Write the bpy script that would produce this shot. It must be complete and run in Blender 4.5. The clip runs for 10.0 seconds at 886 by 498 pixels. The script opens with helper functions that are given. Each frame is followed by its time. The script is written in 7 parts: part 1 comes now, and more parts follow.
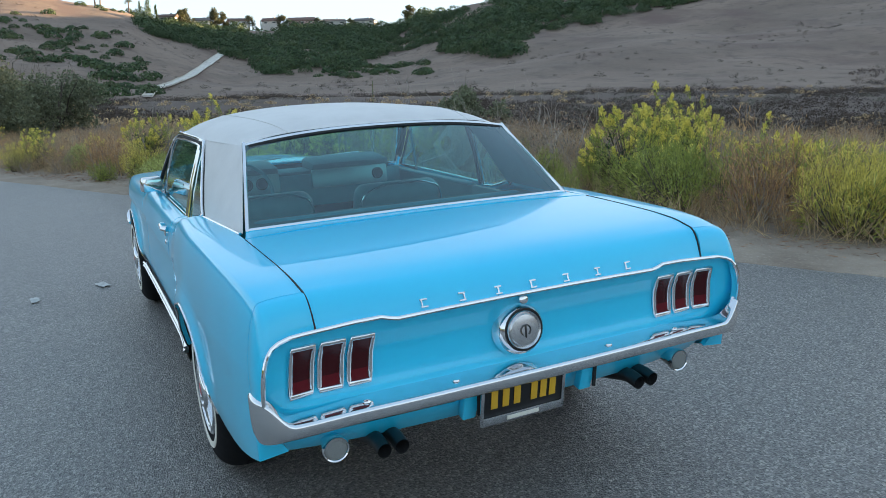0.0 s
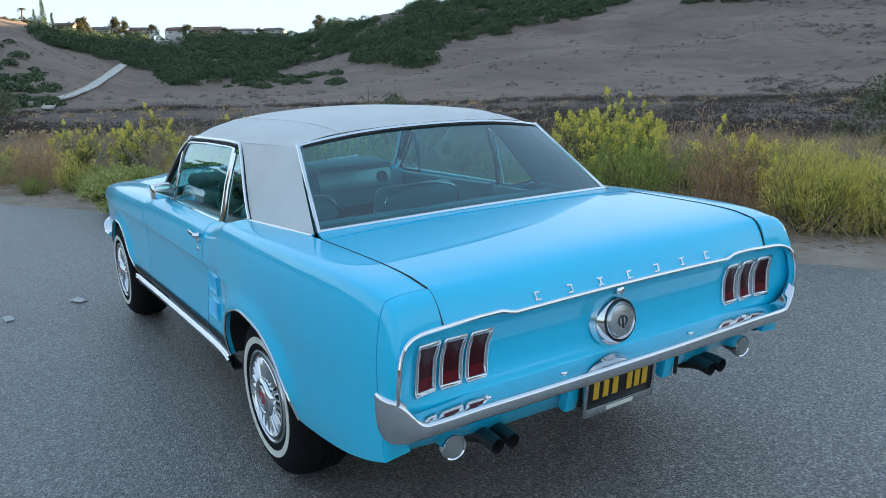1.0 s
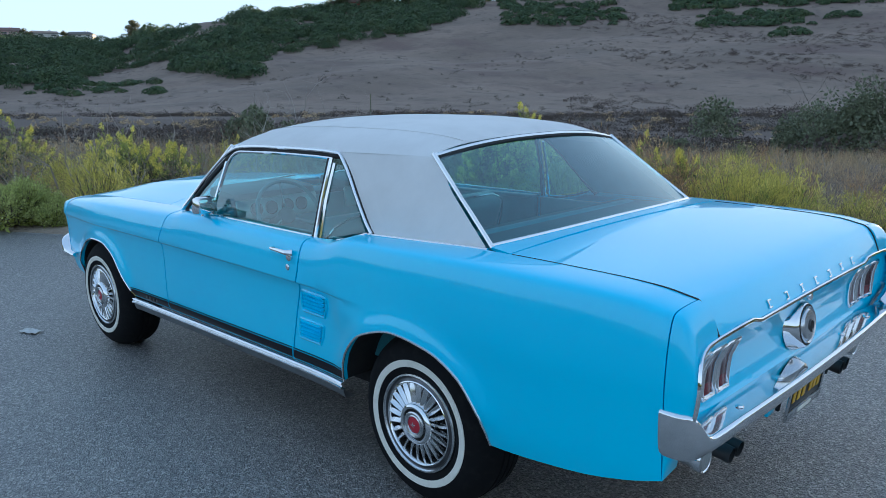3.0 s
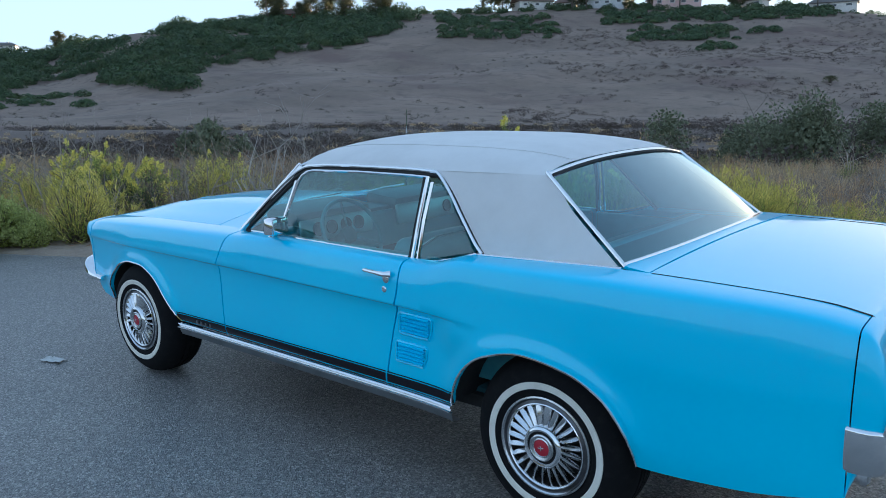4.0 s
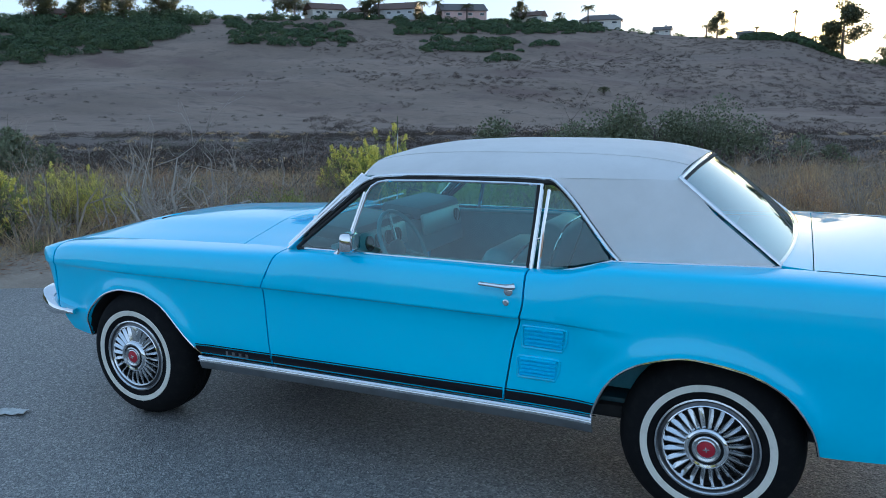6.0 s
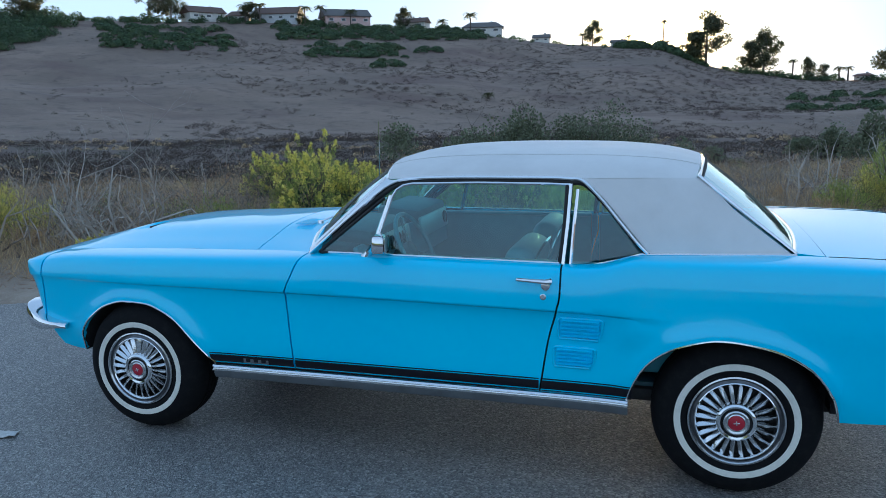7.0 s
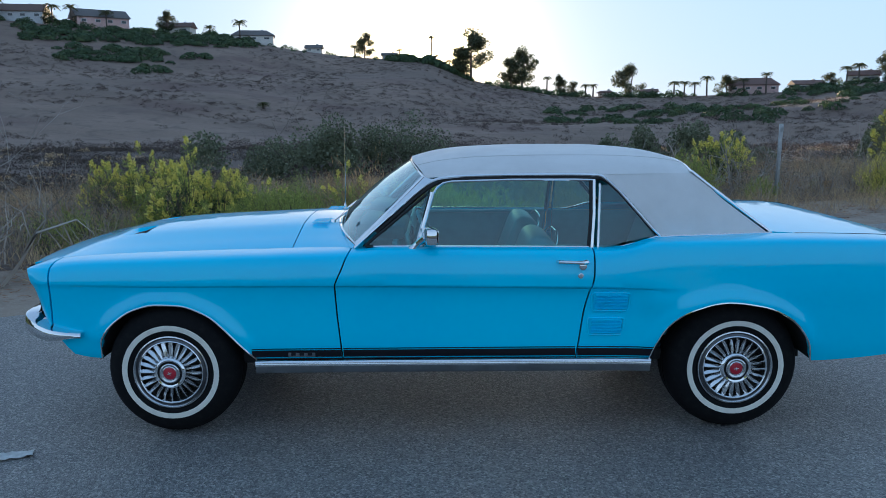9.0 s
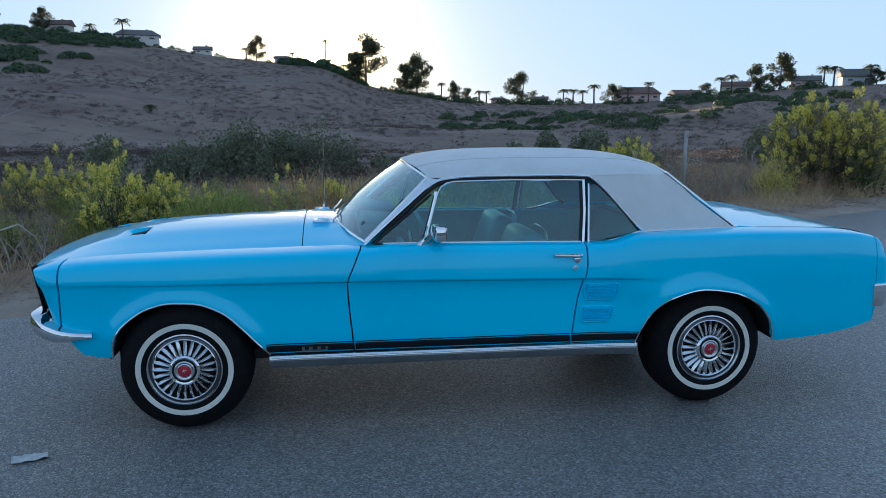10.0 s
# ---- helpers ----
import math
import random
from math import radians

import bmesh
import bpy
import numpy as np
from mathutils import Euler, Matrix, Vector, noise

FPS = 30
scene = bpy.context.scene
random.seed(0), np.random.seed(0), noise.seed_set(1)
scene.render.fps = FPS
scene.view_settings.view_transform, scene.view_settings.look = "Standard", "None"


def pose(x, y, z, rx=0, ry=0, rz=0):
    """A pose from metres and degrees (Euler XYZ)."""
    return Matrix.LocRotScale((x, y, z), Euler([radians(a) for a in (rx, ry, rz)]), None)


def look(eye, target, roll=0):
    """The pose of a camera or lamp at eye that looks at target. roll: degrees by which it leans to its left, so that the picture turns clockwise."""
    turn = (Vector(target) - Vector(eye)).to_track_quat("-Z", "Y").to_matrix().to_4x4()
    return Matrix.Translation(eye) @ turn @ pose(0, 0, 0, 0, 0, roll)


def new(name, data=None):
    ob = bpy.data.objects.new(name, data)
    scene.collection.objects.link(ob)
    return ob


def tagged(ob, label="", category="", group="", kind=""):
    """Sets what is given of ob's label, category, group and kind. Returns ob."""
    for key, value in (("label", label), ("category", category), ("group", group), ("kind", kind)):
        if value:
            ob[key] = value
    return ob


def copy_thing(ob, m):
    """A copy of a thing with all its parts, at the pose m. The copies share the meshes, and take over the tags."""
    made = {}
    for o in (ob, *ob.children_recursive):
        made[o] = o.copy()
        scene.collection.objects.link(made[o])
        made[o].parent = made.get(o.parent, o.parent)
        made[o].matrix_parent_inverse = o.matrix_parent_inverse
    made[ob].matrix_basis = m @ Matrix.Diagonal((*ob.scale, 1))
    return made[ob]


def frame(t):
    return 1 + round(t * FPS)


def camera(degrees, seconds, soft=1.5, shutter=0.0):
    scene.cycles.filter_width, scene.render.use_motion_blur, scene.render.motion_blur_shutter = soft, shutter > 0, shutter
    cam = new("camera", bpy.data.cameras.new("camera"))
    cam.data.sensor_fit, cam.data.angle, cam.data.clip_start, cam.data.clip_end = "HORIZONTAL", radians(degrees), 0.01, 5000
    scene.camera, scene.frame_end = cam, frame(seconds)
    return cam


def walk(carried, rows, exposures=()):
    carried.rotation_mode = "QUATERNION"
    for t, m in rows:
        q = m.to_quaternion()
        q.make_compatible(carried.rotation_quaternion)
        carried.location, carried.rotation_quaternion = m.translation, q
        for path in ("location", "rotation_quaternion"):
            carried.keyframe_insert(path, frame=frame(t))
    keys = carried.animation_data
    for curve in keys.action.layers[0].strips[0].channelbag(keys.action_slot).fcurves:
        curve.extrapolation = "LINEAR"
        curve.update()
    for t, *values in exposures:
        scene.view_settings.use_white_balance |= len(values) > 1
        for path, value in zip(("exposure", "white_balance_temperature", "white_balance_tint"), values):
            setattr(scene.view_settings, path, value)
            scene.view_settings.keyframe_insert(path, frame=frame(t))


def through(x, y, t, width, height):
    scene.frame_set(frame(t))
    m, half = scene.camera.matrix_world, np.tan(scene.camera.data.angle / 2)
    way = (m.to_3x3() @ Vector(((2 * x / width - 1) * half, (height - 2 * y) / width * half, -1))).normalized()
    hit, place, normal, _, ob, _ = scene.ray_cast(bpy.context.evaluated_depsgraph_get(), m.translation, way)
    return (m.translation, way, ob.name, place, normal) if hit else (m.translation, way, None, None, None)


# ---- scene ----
cam = camera(59.89, 10.0, 0.85)
PATH = [
    (0, (4.365, -1.275, 1.495), (2.613, -0.418, 1.052), -2.51),
    (0.5, (4.206, -1.538, 1.482), (2.500, -0.590, 1.046), -2.73),
    (1, (4.086, -1.780, 1.477), (2.437, -0.731, 1.048), -2.72),
    (1.5, (3.940, -2.045, 1.470), (2.358, -0.897, 1.048), -2.61),
    (2, (3.731, -2.273, 1.476), (2.220, -1.033, 1.057), -2.37),
    (2.5, (3.516, -2.455, 1.486), (2.072, -1.134, 1.069), -1.98),
    (2.7, (3.410, -2.529, 1.489), (1.997, -1.176, 1.074), -1.62),
    (4, (2.731, -3.042, 1.532), (1.472, -1.536, 1.149), -1.33),
    (4.5, (2.468, -3.226, 1.542), (1.287, -1.657, 1.167), -1.30),
    (5, (2.181, -3.348, 1.541), (1.101, -1.707, 1.167), -1.24),
    (5.5, (1.885, -3.458, 1.542), (0.928, -1.742, 1.167), -1.10),
    (7, (1.091, -3.915, 1.556), (0.532, -2.030, 1.191), -1.20),
    (7.5, (0.826, -4.064, 1.549), (0.407, -2.141, 1.190), -1.12),
    (8, (0.534, -4.179, 1.549), (0.259, -2.229, 1.195), -0.90),
    (8.5, (0.225, -4.290, 1.557), (0.091, -2.326, 1.206), -0.69),
    (9, (-0.055, -4.466, 1.551), (-0.049, -2.497, 1.204), -0.48),
    (9.5, (-0.336, -4.589, 1.558), (-0.195, -2.624, 1.214), -0.29),
    (10, (-0.618, -4.673, 1.550), (-0.343, -2.721, 1.215), 0.06),
]
walk(cam, [(t, look(eye, target, roll)) for t, eye, target, roll in PATH],
     exposures=((0, 2.84, 6700, 8), (2.5, 2.66, 5850, 8), (5, 2.59, 5750, 8), (7.5, 2.45, 5600, 8), (10, 2.17, 5500, 8)))


# ---- world ----
SUN_AZ, SUN_EL = -1.45, 3.77
world = bpy.data.worlds.new("world")
scene.world = world
world.use_nodes = True
wn = world.node_tree
sky = wn.nodes.new("ShaderNodeTexSky")
sky.sky_type = "NISHITA"
sky.sun_disc = False
sky.sun_elevation = radians(SUN_EL)
sky.sun_rotation = radians(SUN_AZ)
sky.air_density, sky.dust_density, sky.ozone_density = 1.0, 0.35, 3.0
wn.nodes["Background"].inputs["Strength"].default_value = 0.15
sun_way = Vector((math.sin(radians(SUN_AZ)) * math.cos(radians(SUN_EL)),
                  math.cos(radians(SUN_AZ)) * math.cos(radians(SUN_EL)), math.sin(radians(SUN_EL))))
veil = wn.nodes.new("ShaderNodeMix")
veil.data_type = "RGBA"
veil.inputs["Factor"].default_value = 0.97
# the clear dusk sky is palest along the horizon and deeper blue overhead
high = wn.nodes.new("ShaderNodeSeparateXYZ")
aim = wn.nodes.new("ShaderNodeTexCoord")
wn.links.new(aim.outputs["Generated"], high.inputs[0])
climb = wn.nodes.new("ShaderNodeMapRange")
climb.interpolation_type = "SMOOTHSTEP"
climb.inputs["From Min"].default_value, climb.inputs["From Max"].default_value = 0.05, 0.75
wn.links.new(high.outputs["Z"], climb.inputs["Value"])
dome_ = wn.nodes.new("ShaderNodeMix")
dome_.data_type = "RGBA"
dome_.inputs["A"].default_value = (0.88, 1.08, 1.28, 1)
dome_.inputs["B"].default_value = (0.46, 0.67, 0.94, 1)
wn.links.new(climb.outputs["Result"], dome_.inputs["Factor"])
wn.links.new(dome_.outputs["Result"], veil.inputs["B"])
wn.links.new(sky.outputs["Color"], veil.inputs["A"])
# haze that brightens towards the sun: a wide pale glow, a warm inner one and the dazzle round the disc
toward = wn.nodes.new("ShaderNodeVectorMath")
toward.operation = "DOT_PRODUCT"
toward.inputs[1].default_value = sun_way
wn.links.new(aim.outputs["Generated"], toward.inputs[0])
total = veil.outputs["Result"]
for power, colour in ((5, (0.04, 0.02, 0.0)), (26, (0.32, 0.17, 0.0)), (150, (2.3, 1.45, 0.42)), (900, (14.0, 9.0, 3.0)), (30000, (150.0, 105.0, 50.0))):
    lift_ = wn.nodes.new("ShaderNodeMath")
    lift_.operation = "MAXIMUM"
    lift_.inputs[1].default_value = 0.0
    wn.links.new(toward.outputs["Value"], lift_.inputs[0])
    curve_ = wn.nodes.new("ShaderNodeMath")
    curve_.operation = "POWER"
    curve_.inputs[1].default_value = power
    wn.links.new(lift_.outputs[0], curve_.inputs[0])
    glow = wn.nodes.new("ShaderNodeVectorMath")
    glow.operation = "SCALE"
    glow.inputs[0].default_value = colour
    wn.links.new(curve_.outputs[0], glow.inputs["Scale"])
    both = wn.nodes.new("ShaderNodeVectorMath")
    both.operation = "ADD"
    wn.links.new(total, both.inputs[0])
    wn.links.new(glow.outputs["Vector"], both.inputs[1])
    total = both.outputs["Vector"]
wn.links.new(total, wn.nodes["Background"].inputs["Color"])

lamp = bpy.data.lights.new("sun", "SUN")
lamp.energy, lamp.angle, lamp.color = 3.4, radians(0.5), (1.0, 0.72, 0.42)
sun = new("sun", lamp)
sun.matrix_world = look(sun_way * 60, (0, 0, 0))


# ---- small tools ----
def pchip(xs, ys):
    """Smooth curve through knots without overshoot."""
    xs, ys = np.array(xs, float), np.array(ys, float)
    hx, d = np.diff(xs), np.diff(ys) / np.diff(xs)
    m = np.zeros(len(xs))
    m[0], m[-1] = d[0], d[-1]
    for i in range(1, len(xs) - 1):
        if d[i - 1] * d[i] > 0:
            w1, w2 = 2 * hx[i] + hx[i - 1], hx[i] + 2 * hx[i - 1]
            m[i] = (w1 + w2) / (w1 / d[i - 1] + w2 / d[i])

    def f(x):
        x = min(max(x, xs[0]), xs[-1])
        i = min(max(int(np.searchsorted(xs, x)) - 1, 0), len(xs) - 2)
        t, w = (x - xs[i]) / hx[i], hx[i]
        return float(ys[i] * (1 + 2 * t) * (1 - t) ** 2 + m[i] * w * t * (1 - t) ** 2
                     + ys[i + 1] * t * t * (3 - 2 * t) + m[i + 1] * w * t * t * (t - 1))
    return f


def step01(a, b, x):
    t = min(max((x - a) / (b - a), 0.0), 1.0)
    return t * t * (3 - 2 * t)


def mesh_of(name, bm, material, sharp=35):
    me = bpy.data.meshes.new(name)
    bm.to_mesh(me)
    bm.free()
    for mat in (material if isinstance(material, (list, tuple)) else [material]):
        me.materials.append(mat)
    me.polygons.foreach_set("use_smooth", [True] * len(me.polygons))
    me.set_sharp_from_angle(angle=radians(sharp))
    return me


def part(name, bm, material, parent, label="", sharp=35):
    """One mesh object under a thing or a part."""
    ob = new(name, mesh_of(name, bm, material, sharp))
    ob.parent = parent
    if label:
        ob["label"] = label
    return ob


def thing(name, label, category, group="", kind="", at=None):
    ob = new(name)
    ob.empty_display_size = 0.1
    if at is not None:
        ob.matrix_basis = at
    return tagged(ob, label, category, group, kind)


def sheet(rows, thick=0.0, flip=False, bm=None):
    """A grid of points as a surface; with a thickness its rim is turned inwards."""
    bm = bm or bmesh.new()
    vs = [[bm.verts.new(p) for p in row] for row in rows]
    faces = []
    for a, b in zip(vs[:-1], vs[1:]):
        for i in range(len(a) - 1):
            q = [a[i], a[i + 1], b[i + 1], b[i]]
            if flip:
                q.reverse()
            try:
                faces.append(bm.faces.new(q))
            except ValueError:
                pass
    if thick:
        bm.normal_update()
        rim = vs[0] + [r[-1] for r in vs[1:]] + vs[-1][-2::-1] + [r[0] for r in vs[-2:0:-1]]
        inner = [bm.verts.new(v.co - v.normal * thick) for v in rim]
        n = len(rim)
        for i in range(n):
            q = [rim[i], inner[i], inner[(i + 1) % n], rim[(i + 1) % n]]
            if flip:
                q.reverse()
            try:
                bm.faces.new(q)
            except ValueError:
                pass
    return bm


def mirror_rows(rows):
    return [[(p[0], -p[1], p[2]) for p in row] for row in rows]


def tube(points, radius, sides=8, closed=False, bm=None, flat=1.0, caps=True):
    """A bar of round or flattened section along points."""
    bm = bm or bmesh.new()
    pts = [Vector(p) for p in points]
    n = len(pts)
    rings = []
    side = None
    for i, p in enumerate(pts):
        a = pts[i - 1] if i or closed else pts[i]
        b = pts[(i + 1) % n] if i < n - 1 or closed else pts[i]
        d = (b - a).normalized()
        if side is None:
            side = d.cross(Vector((0, 0, 1)))
            if side.length < 1e-3:
                side = Vector((1, 0, 0))
        side = (side - d * side.dot(d)).normalized()
        up = d.cross(side).normalized()
        r = radius[i] if isinstance(radius, (list, tuple)) else radius
        rings.append([bm.verts.new(p + side * math.cos(k * math.tau / sides) * r * flat + up * math.sin(k * math.tau / sides) * r) for k in range(sides)])
    for i in range(n if closed else n - 1):
        a, b = rings[i], rings[(i + 1) % n]
        for k in range(sides):
            bm.faces.new((a[k], a[(k + 1) % sides], b[(k + 1) % sides], b[k]))
    if caps and not closed:
        bm.faces.new(rings[0][::-1])
        bm.faces.new(rings[-1])
    bmesh.ops.recalc_face_normals(bm, faces=bm.faces)
    return bm


def smooth_line(points, n=24, closed=False):
    """Catmull-Rom line through points."""
    p = [Vector(q) for q in points]
    m = len(p)
    out = []
    spans = m if closed else m - 1
    for k in range(n if closed else n + 1):
        t = k * spans / n
        i = min(int(t), spans - 1)
        u = t - i
        get = (lambda j: p[j % m]) if closed else (lambda j: p[min(max(j, 0), m - 1)])
        a, b, c, d = get(i - 1), get(i), get(i + 1), get(i + 2)
        out.append(0.5 * (2 * b + (c - a) * u + (2 * a - 5 * b + 4 * c - d) * u * u + (3 * b - a - 3 * c + d) * u ** 3))
    return out


def lathe(profile, sides=32, bm=None, m=None):
    """Turns (radius, height) pairs round z; m places it."""
    bm = bm or bmesh.new()
    m = m or Matrix()
    rings = []
    for r, z in profile:
        if r < 1e-6:
            rings.append([bm.verts.new(m @ Vector((0, 0, z)))])
        else:
            rings.append([bm.verts.new(m @ Vector((r * math.cos(k * math.tau / sides), r * math.sin(k * math.tau / sides), z))) for k in range(sides)])
    for a, b in zip(rings[:-1], rings[1:]):
        for k in range(sides):
            q = [a[k % len(a)], a[(k + 1) % len(a)], b[(k + 1) % len(b)], b[k % len(b)]]
            u = []
            for v in q:
                if v not in u:
                    u.append(v)
            if len(u) > 2:
                try:
                    bm.faces.new(u)
                except ValueError:
                    pass
    bmesh.ops.recalc_face_normals(bm, faces=bm.faces)
    return bm


def block(size, m=None, bevel=0.0, bm=None, segments=2, taper=1.0):
    """A bevelled box, narrowed at its top by taper."""
    bm = bm or bmesh.new()
    made = bmesh.ops.create_cube(bm, size=1.0)["verts"]
    for v in made:
        k = taper if v.co.z > 0 else 1.0
        v.co = Vector((v.co.x * size[0] * k, v.co.y * size[1] * k, v.co.z * size[2]))
    if bevel:
        edges = list({e for v in made for e in v.link_edges})
        got = bmesh.ops.bevel(bm, geom=edges, offset=bevel, segments=segments, affect="EDGES", profile=0.5)
        made = list({v for f in got["faces"] for v in f.verts} | {v for v in made if v.is_valid})
    if m is not None:
        for v in made:
            v.co = m @ v.co
    return bm


# ---- materials ----
def material(name, base, rough=0.5, metal=0.0, coat=0.0, **more):
    mat = bpy.data.materials.new(name)
    mat.use_nodes = True
    b = mat.node_tree.nodes["Principled BSDF"]
    b.inputs["Base Color"].default_value = (*base, 1)
    b.inputs["Roughness"].default_value = rough
    b.inputs["Metallic"].default_value = metal
    b.inputs["Coat Weight"].default_value = coat
    b.inputs["Coat Roughness"].default_value = 0.03
    for key, value in more.items():
        b.inputs[key.replace("_", " ")].default_value = value
    return mat


def grain(mat, base, other, scale, amount=1.0, low=0.35, high=0.65, detail=6, space="Object", stretch=(1, 1, 1)):
    """Mixes two colours by noise; returns the noise node's factor socket."""
    nt = mat.node_tree
    b = nt.nodes["Principled BSDF"]
    tc = nt.nodes.new("ShaderNodeTexCoord")
    mp = nt.nodes.new("ShaderNodeMapping")
    mp.inputs["Scale"].default_value = stretch
    nz = nt.nodes.new("ShaderNodeTexNoise")
    nz.inputs["Scale"].default_value, nz.inputs["Detail"].default_value = scale, detail
    nz.inputs["Roughness"].default_value = 0.62
    rp = nt.nodes.new("ShaderNodeMapRange")
    rp.inputs["From Min"].default_value, rp.inputs["From Max"].default_value = low, high
    rp.inputs["To Max"].default_value = amount
    mx = nt.nodes.new("ShaderNodeMix")
    mx.data_type = "RGBA"
    nt.links.new(tc.outputs[space], mp.inputs["Vector"])
    nt.links.new(mp.outputs["Vector"], nz.inputs["Vector"])
    nt.links.new(nz.outputs["Fac"], rp.inputs["Value"])
    nt.links.new(rp.outputs["Result"], mx.inputs["Factor"])
    old = b.inputs["Base Color"].links
    if base is None and old:
        nt.links.new(old[0].from_socket, mx.inputs["A"])
    else:
        mx.inputs["A"].default_value = (*(base or b.inputs["Base Color"].default_value[:3]), 1)
    mx.inputs["B"].default_value = (*other, 1)
    nt.links.new(mx.outputs["Result"], b.inputs["Base Color"])
    return nz.outputs["Fac"]


def relief(mat, scale, strength, distance=0.002, kind="noise", detail=5, space="Object"):
    nt = mat.node_tree
    b = nt.nodes["Principled BSDF"]
    tc = nt.nodes.new("ShaderNodeTexCoord")
    if kind == "noise":
        tx = nt.nodes.new("ShaderNodeTexNoise")
        tx.inputs["Detail"].default_value = detail
        out = tx.outputs["Fac"]
    else:
        tx = nt.nodes.new("ShaderNodeTexVoronoi")
        out = tx.outputs["Distance"]
    tx.inputs["Scale"].default_value = scale
    bp = nt.nodes.new("ShaderNodeBump")
    bp.inputs["Strength"].default_value, bp.inputs["Distance"].default_value = strength, distance
    nt.links.new(tc.outputs[space], tx.inputs["Vector"])
    nt.links.new(out, bp.inputs["Height"])
    if b.inputs["Normal"].links:
        nt.links.new(b.inputs["Normal"].links[0].from_socket, bp.inputs["Normal"])
    nt.links.new(bp.outputs["Normal"], b.inputs["Normal"])
    return bp


def speckle(mat, scale, light, dark):
    """Single stones showing in a surface: some paler, some darker than the rest."""
    nt = mat.node_tree
    b = nt.nodes["Principled BSDF"]
    tc = nt.nodes.new("ShaderNodeTexCoord")
    vo = nt.nodes.new("ShaderNodeTexVoronoi")
    vo.inputs["Scale"].default_value = scale
    sp = nt.nodes.new("ShaderNodeSeparateColor")
    nt.links.new(tc.outputs["Object"], vo.inputs["Vector"])
    nt.links.new(vo.outputs["Color"], sp.inputs["Color"])
    for socket, colour, lo, hi, most in (("Red", light, 0.55, 1.0, 0.85), ("Green", dark, 0.45, 0.9, 0.9)):
        rp = nt.nodes.new("ShaderNodeMapRange")
        rp.inputs["From Min"].default_value, rp.inputs["From Max"].default_value, rp.inputs["To Max"].default_value = lo, hi, most
        mx = nt.nodes.new("ShaderNodeMix")
        mx.data_type = "RGBA"
        nt.links.new(sp.outputs[socket], rp.inputs["Value"])
        nt.links.new(rp.outputs["Result"], mx.inputs["Factor"])
        if b.inputs["Base Color"].links:
            nt.links.new(b.inputs["Base Color"].links[0].from_socket, mx.inputs["A"])
        mx.inputs["B"].default_value = (*colour, 1)
        nt.links.new(mx.outputs["Result"], b.inputs["Base Color"])


def vary(mat, amount=0.35, kind="Random"):
    """Each object, or each loose piece of a mesh, a little lighter or darker than the next."""
    nt = mat.node_tree
    b = nt.nodes["Principled BSDF"]
    if kind == "Random":
        src = nt.nodes.new("ShaderNodeObjectInfo").outputs["Random"]
    else:
        src = nt.nodes.new("ShaderNodeNewGeometry").outputs["Random Per Island"]
    rp = nt.nodes.new("ShaderNodeMapRange")
    rp.inputs["To Min"].default_value, rp.inputs["To Max"].default_value = 1 - amount, 1 + amount
    hs = nt.nodes.new("ShaderNodeHueSaturation")
    nt.links.new(src, rp.inputs["Value"])
    nt.links.new(rp.outputs["Result"], hs.inputs["Value"])
    if b.inputs["Base Color"].links:
        nt.links.new(b.inputs["Base Color"].links[0].from_socket, hs.inputs["Color"])
    else:
        hs.inputs["Color"].default_value = b.inputs["Base Color"].default_value
    nt.links.new(hs.outputs["Color"], b.inputs["Base Color"])


PAINT = material("aqua_paint", (0.012, 0.610, 0.930), 0.34, 0.0, 0.85, Coat_Roughness=0.025, Coat_IOR=1.5)
grain(PAINT, (0.012, 0.610, 0.930), (0.016, 0.640, 0.945), 1.3, 1.0, 0.4, 0.6, 4)
relief(PAINT, 3.0, 0.02, 0.02, detail=2)
VINYL = material("white_vinyl", (0.72, 0.70, 0.68), 0.55)
grain(VINYL, (0.72, 0.70, 0.68), (0.64, 0.62, 0.60), 5, 0.8, 0.4, 0.7)
relief(VINYL, 420, 0.25, 0.001, "voronoi")
CHROME = material("chrome", (0.80, 0.81, 0.82), 0.07, 1.0)
grain(CHROME, (0.80, 0.81, 0.82), (0.62, 0.63, 0.64), 14, 0.5, 0.5, 0.75)
STEEL = material("brushed_steel", (0.60, 0.61, 0.62), 0.24, 1.0)
grain(STEEL, (0.62, 0.63, 0.64), (0.36, 0.36, 0.36), 30, 0.6, 0.5, 0.75)
FINSTEEL = material("polished_fin", (0.74, 0.75, 0.76), 0.17, 1.0)
grain(FINSTEEL, (0.74, 0.75, 0.76), (0.58, 0.58, 0.58), 40, 0.5, 0.5, 0.75)
DARK = material("underbody_black", (0.012, 0.012, 0.013), 0.75)
grain(DARK, (0.012, 0.012, 0.013), (0.03, 0.028, 0.026), 12, 0.7)
RUBBER = material("tyre_rubber", (0.007, 0.007, 0.008), 0.85, Specular_IOR_Level=0.2)
grain(RUBBER, (0.006, 0.006, 0.007), (0.018, 0.017, 0.016), 26, 0.6, 0.5, 0.75)
WHITEWALL = material("whitewall", (0.80, 0.76, 0.66), 0.6)
grain(WHITEWALL, (0.82, 0.78, 0.68), (0.58, 0.54, 0.46), 18, 0.6, 0.5, 0.8)
STRIPE = material("black_stripe", (0.008, 0.008, 0.012), 0.45, Specular_IOR_Level=0.25)
REDLENS = material("red_lens", (0.050, 0.002, 0.004), 0.22, 0.0, 0.15, Specular_IOR_Level=0.3)
relief(REDLENS, 160, 0.15, 0.002, "voronoi")
LOWLENS = material("lower_lens_red", (0.13, 0.004, 0.009), 0.22, 0.0, 0.15, Specular_IOR_Level=0.3)
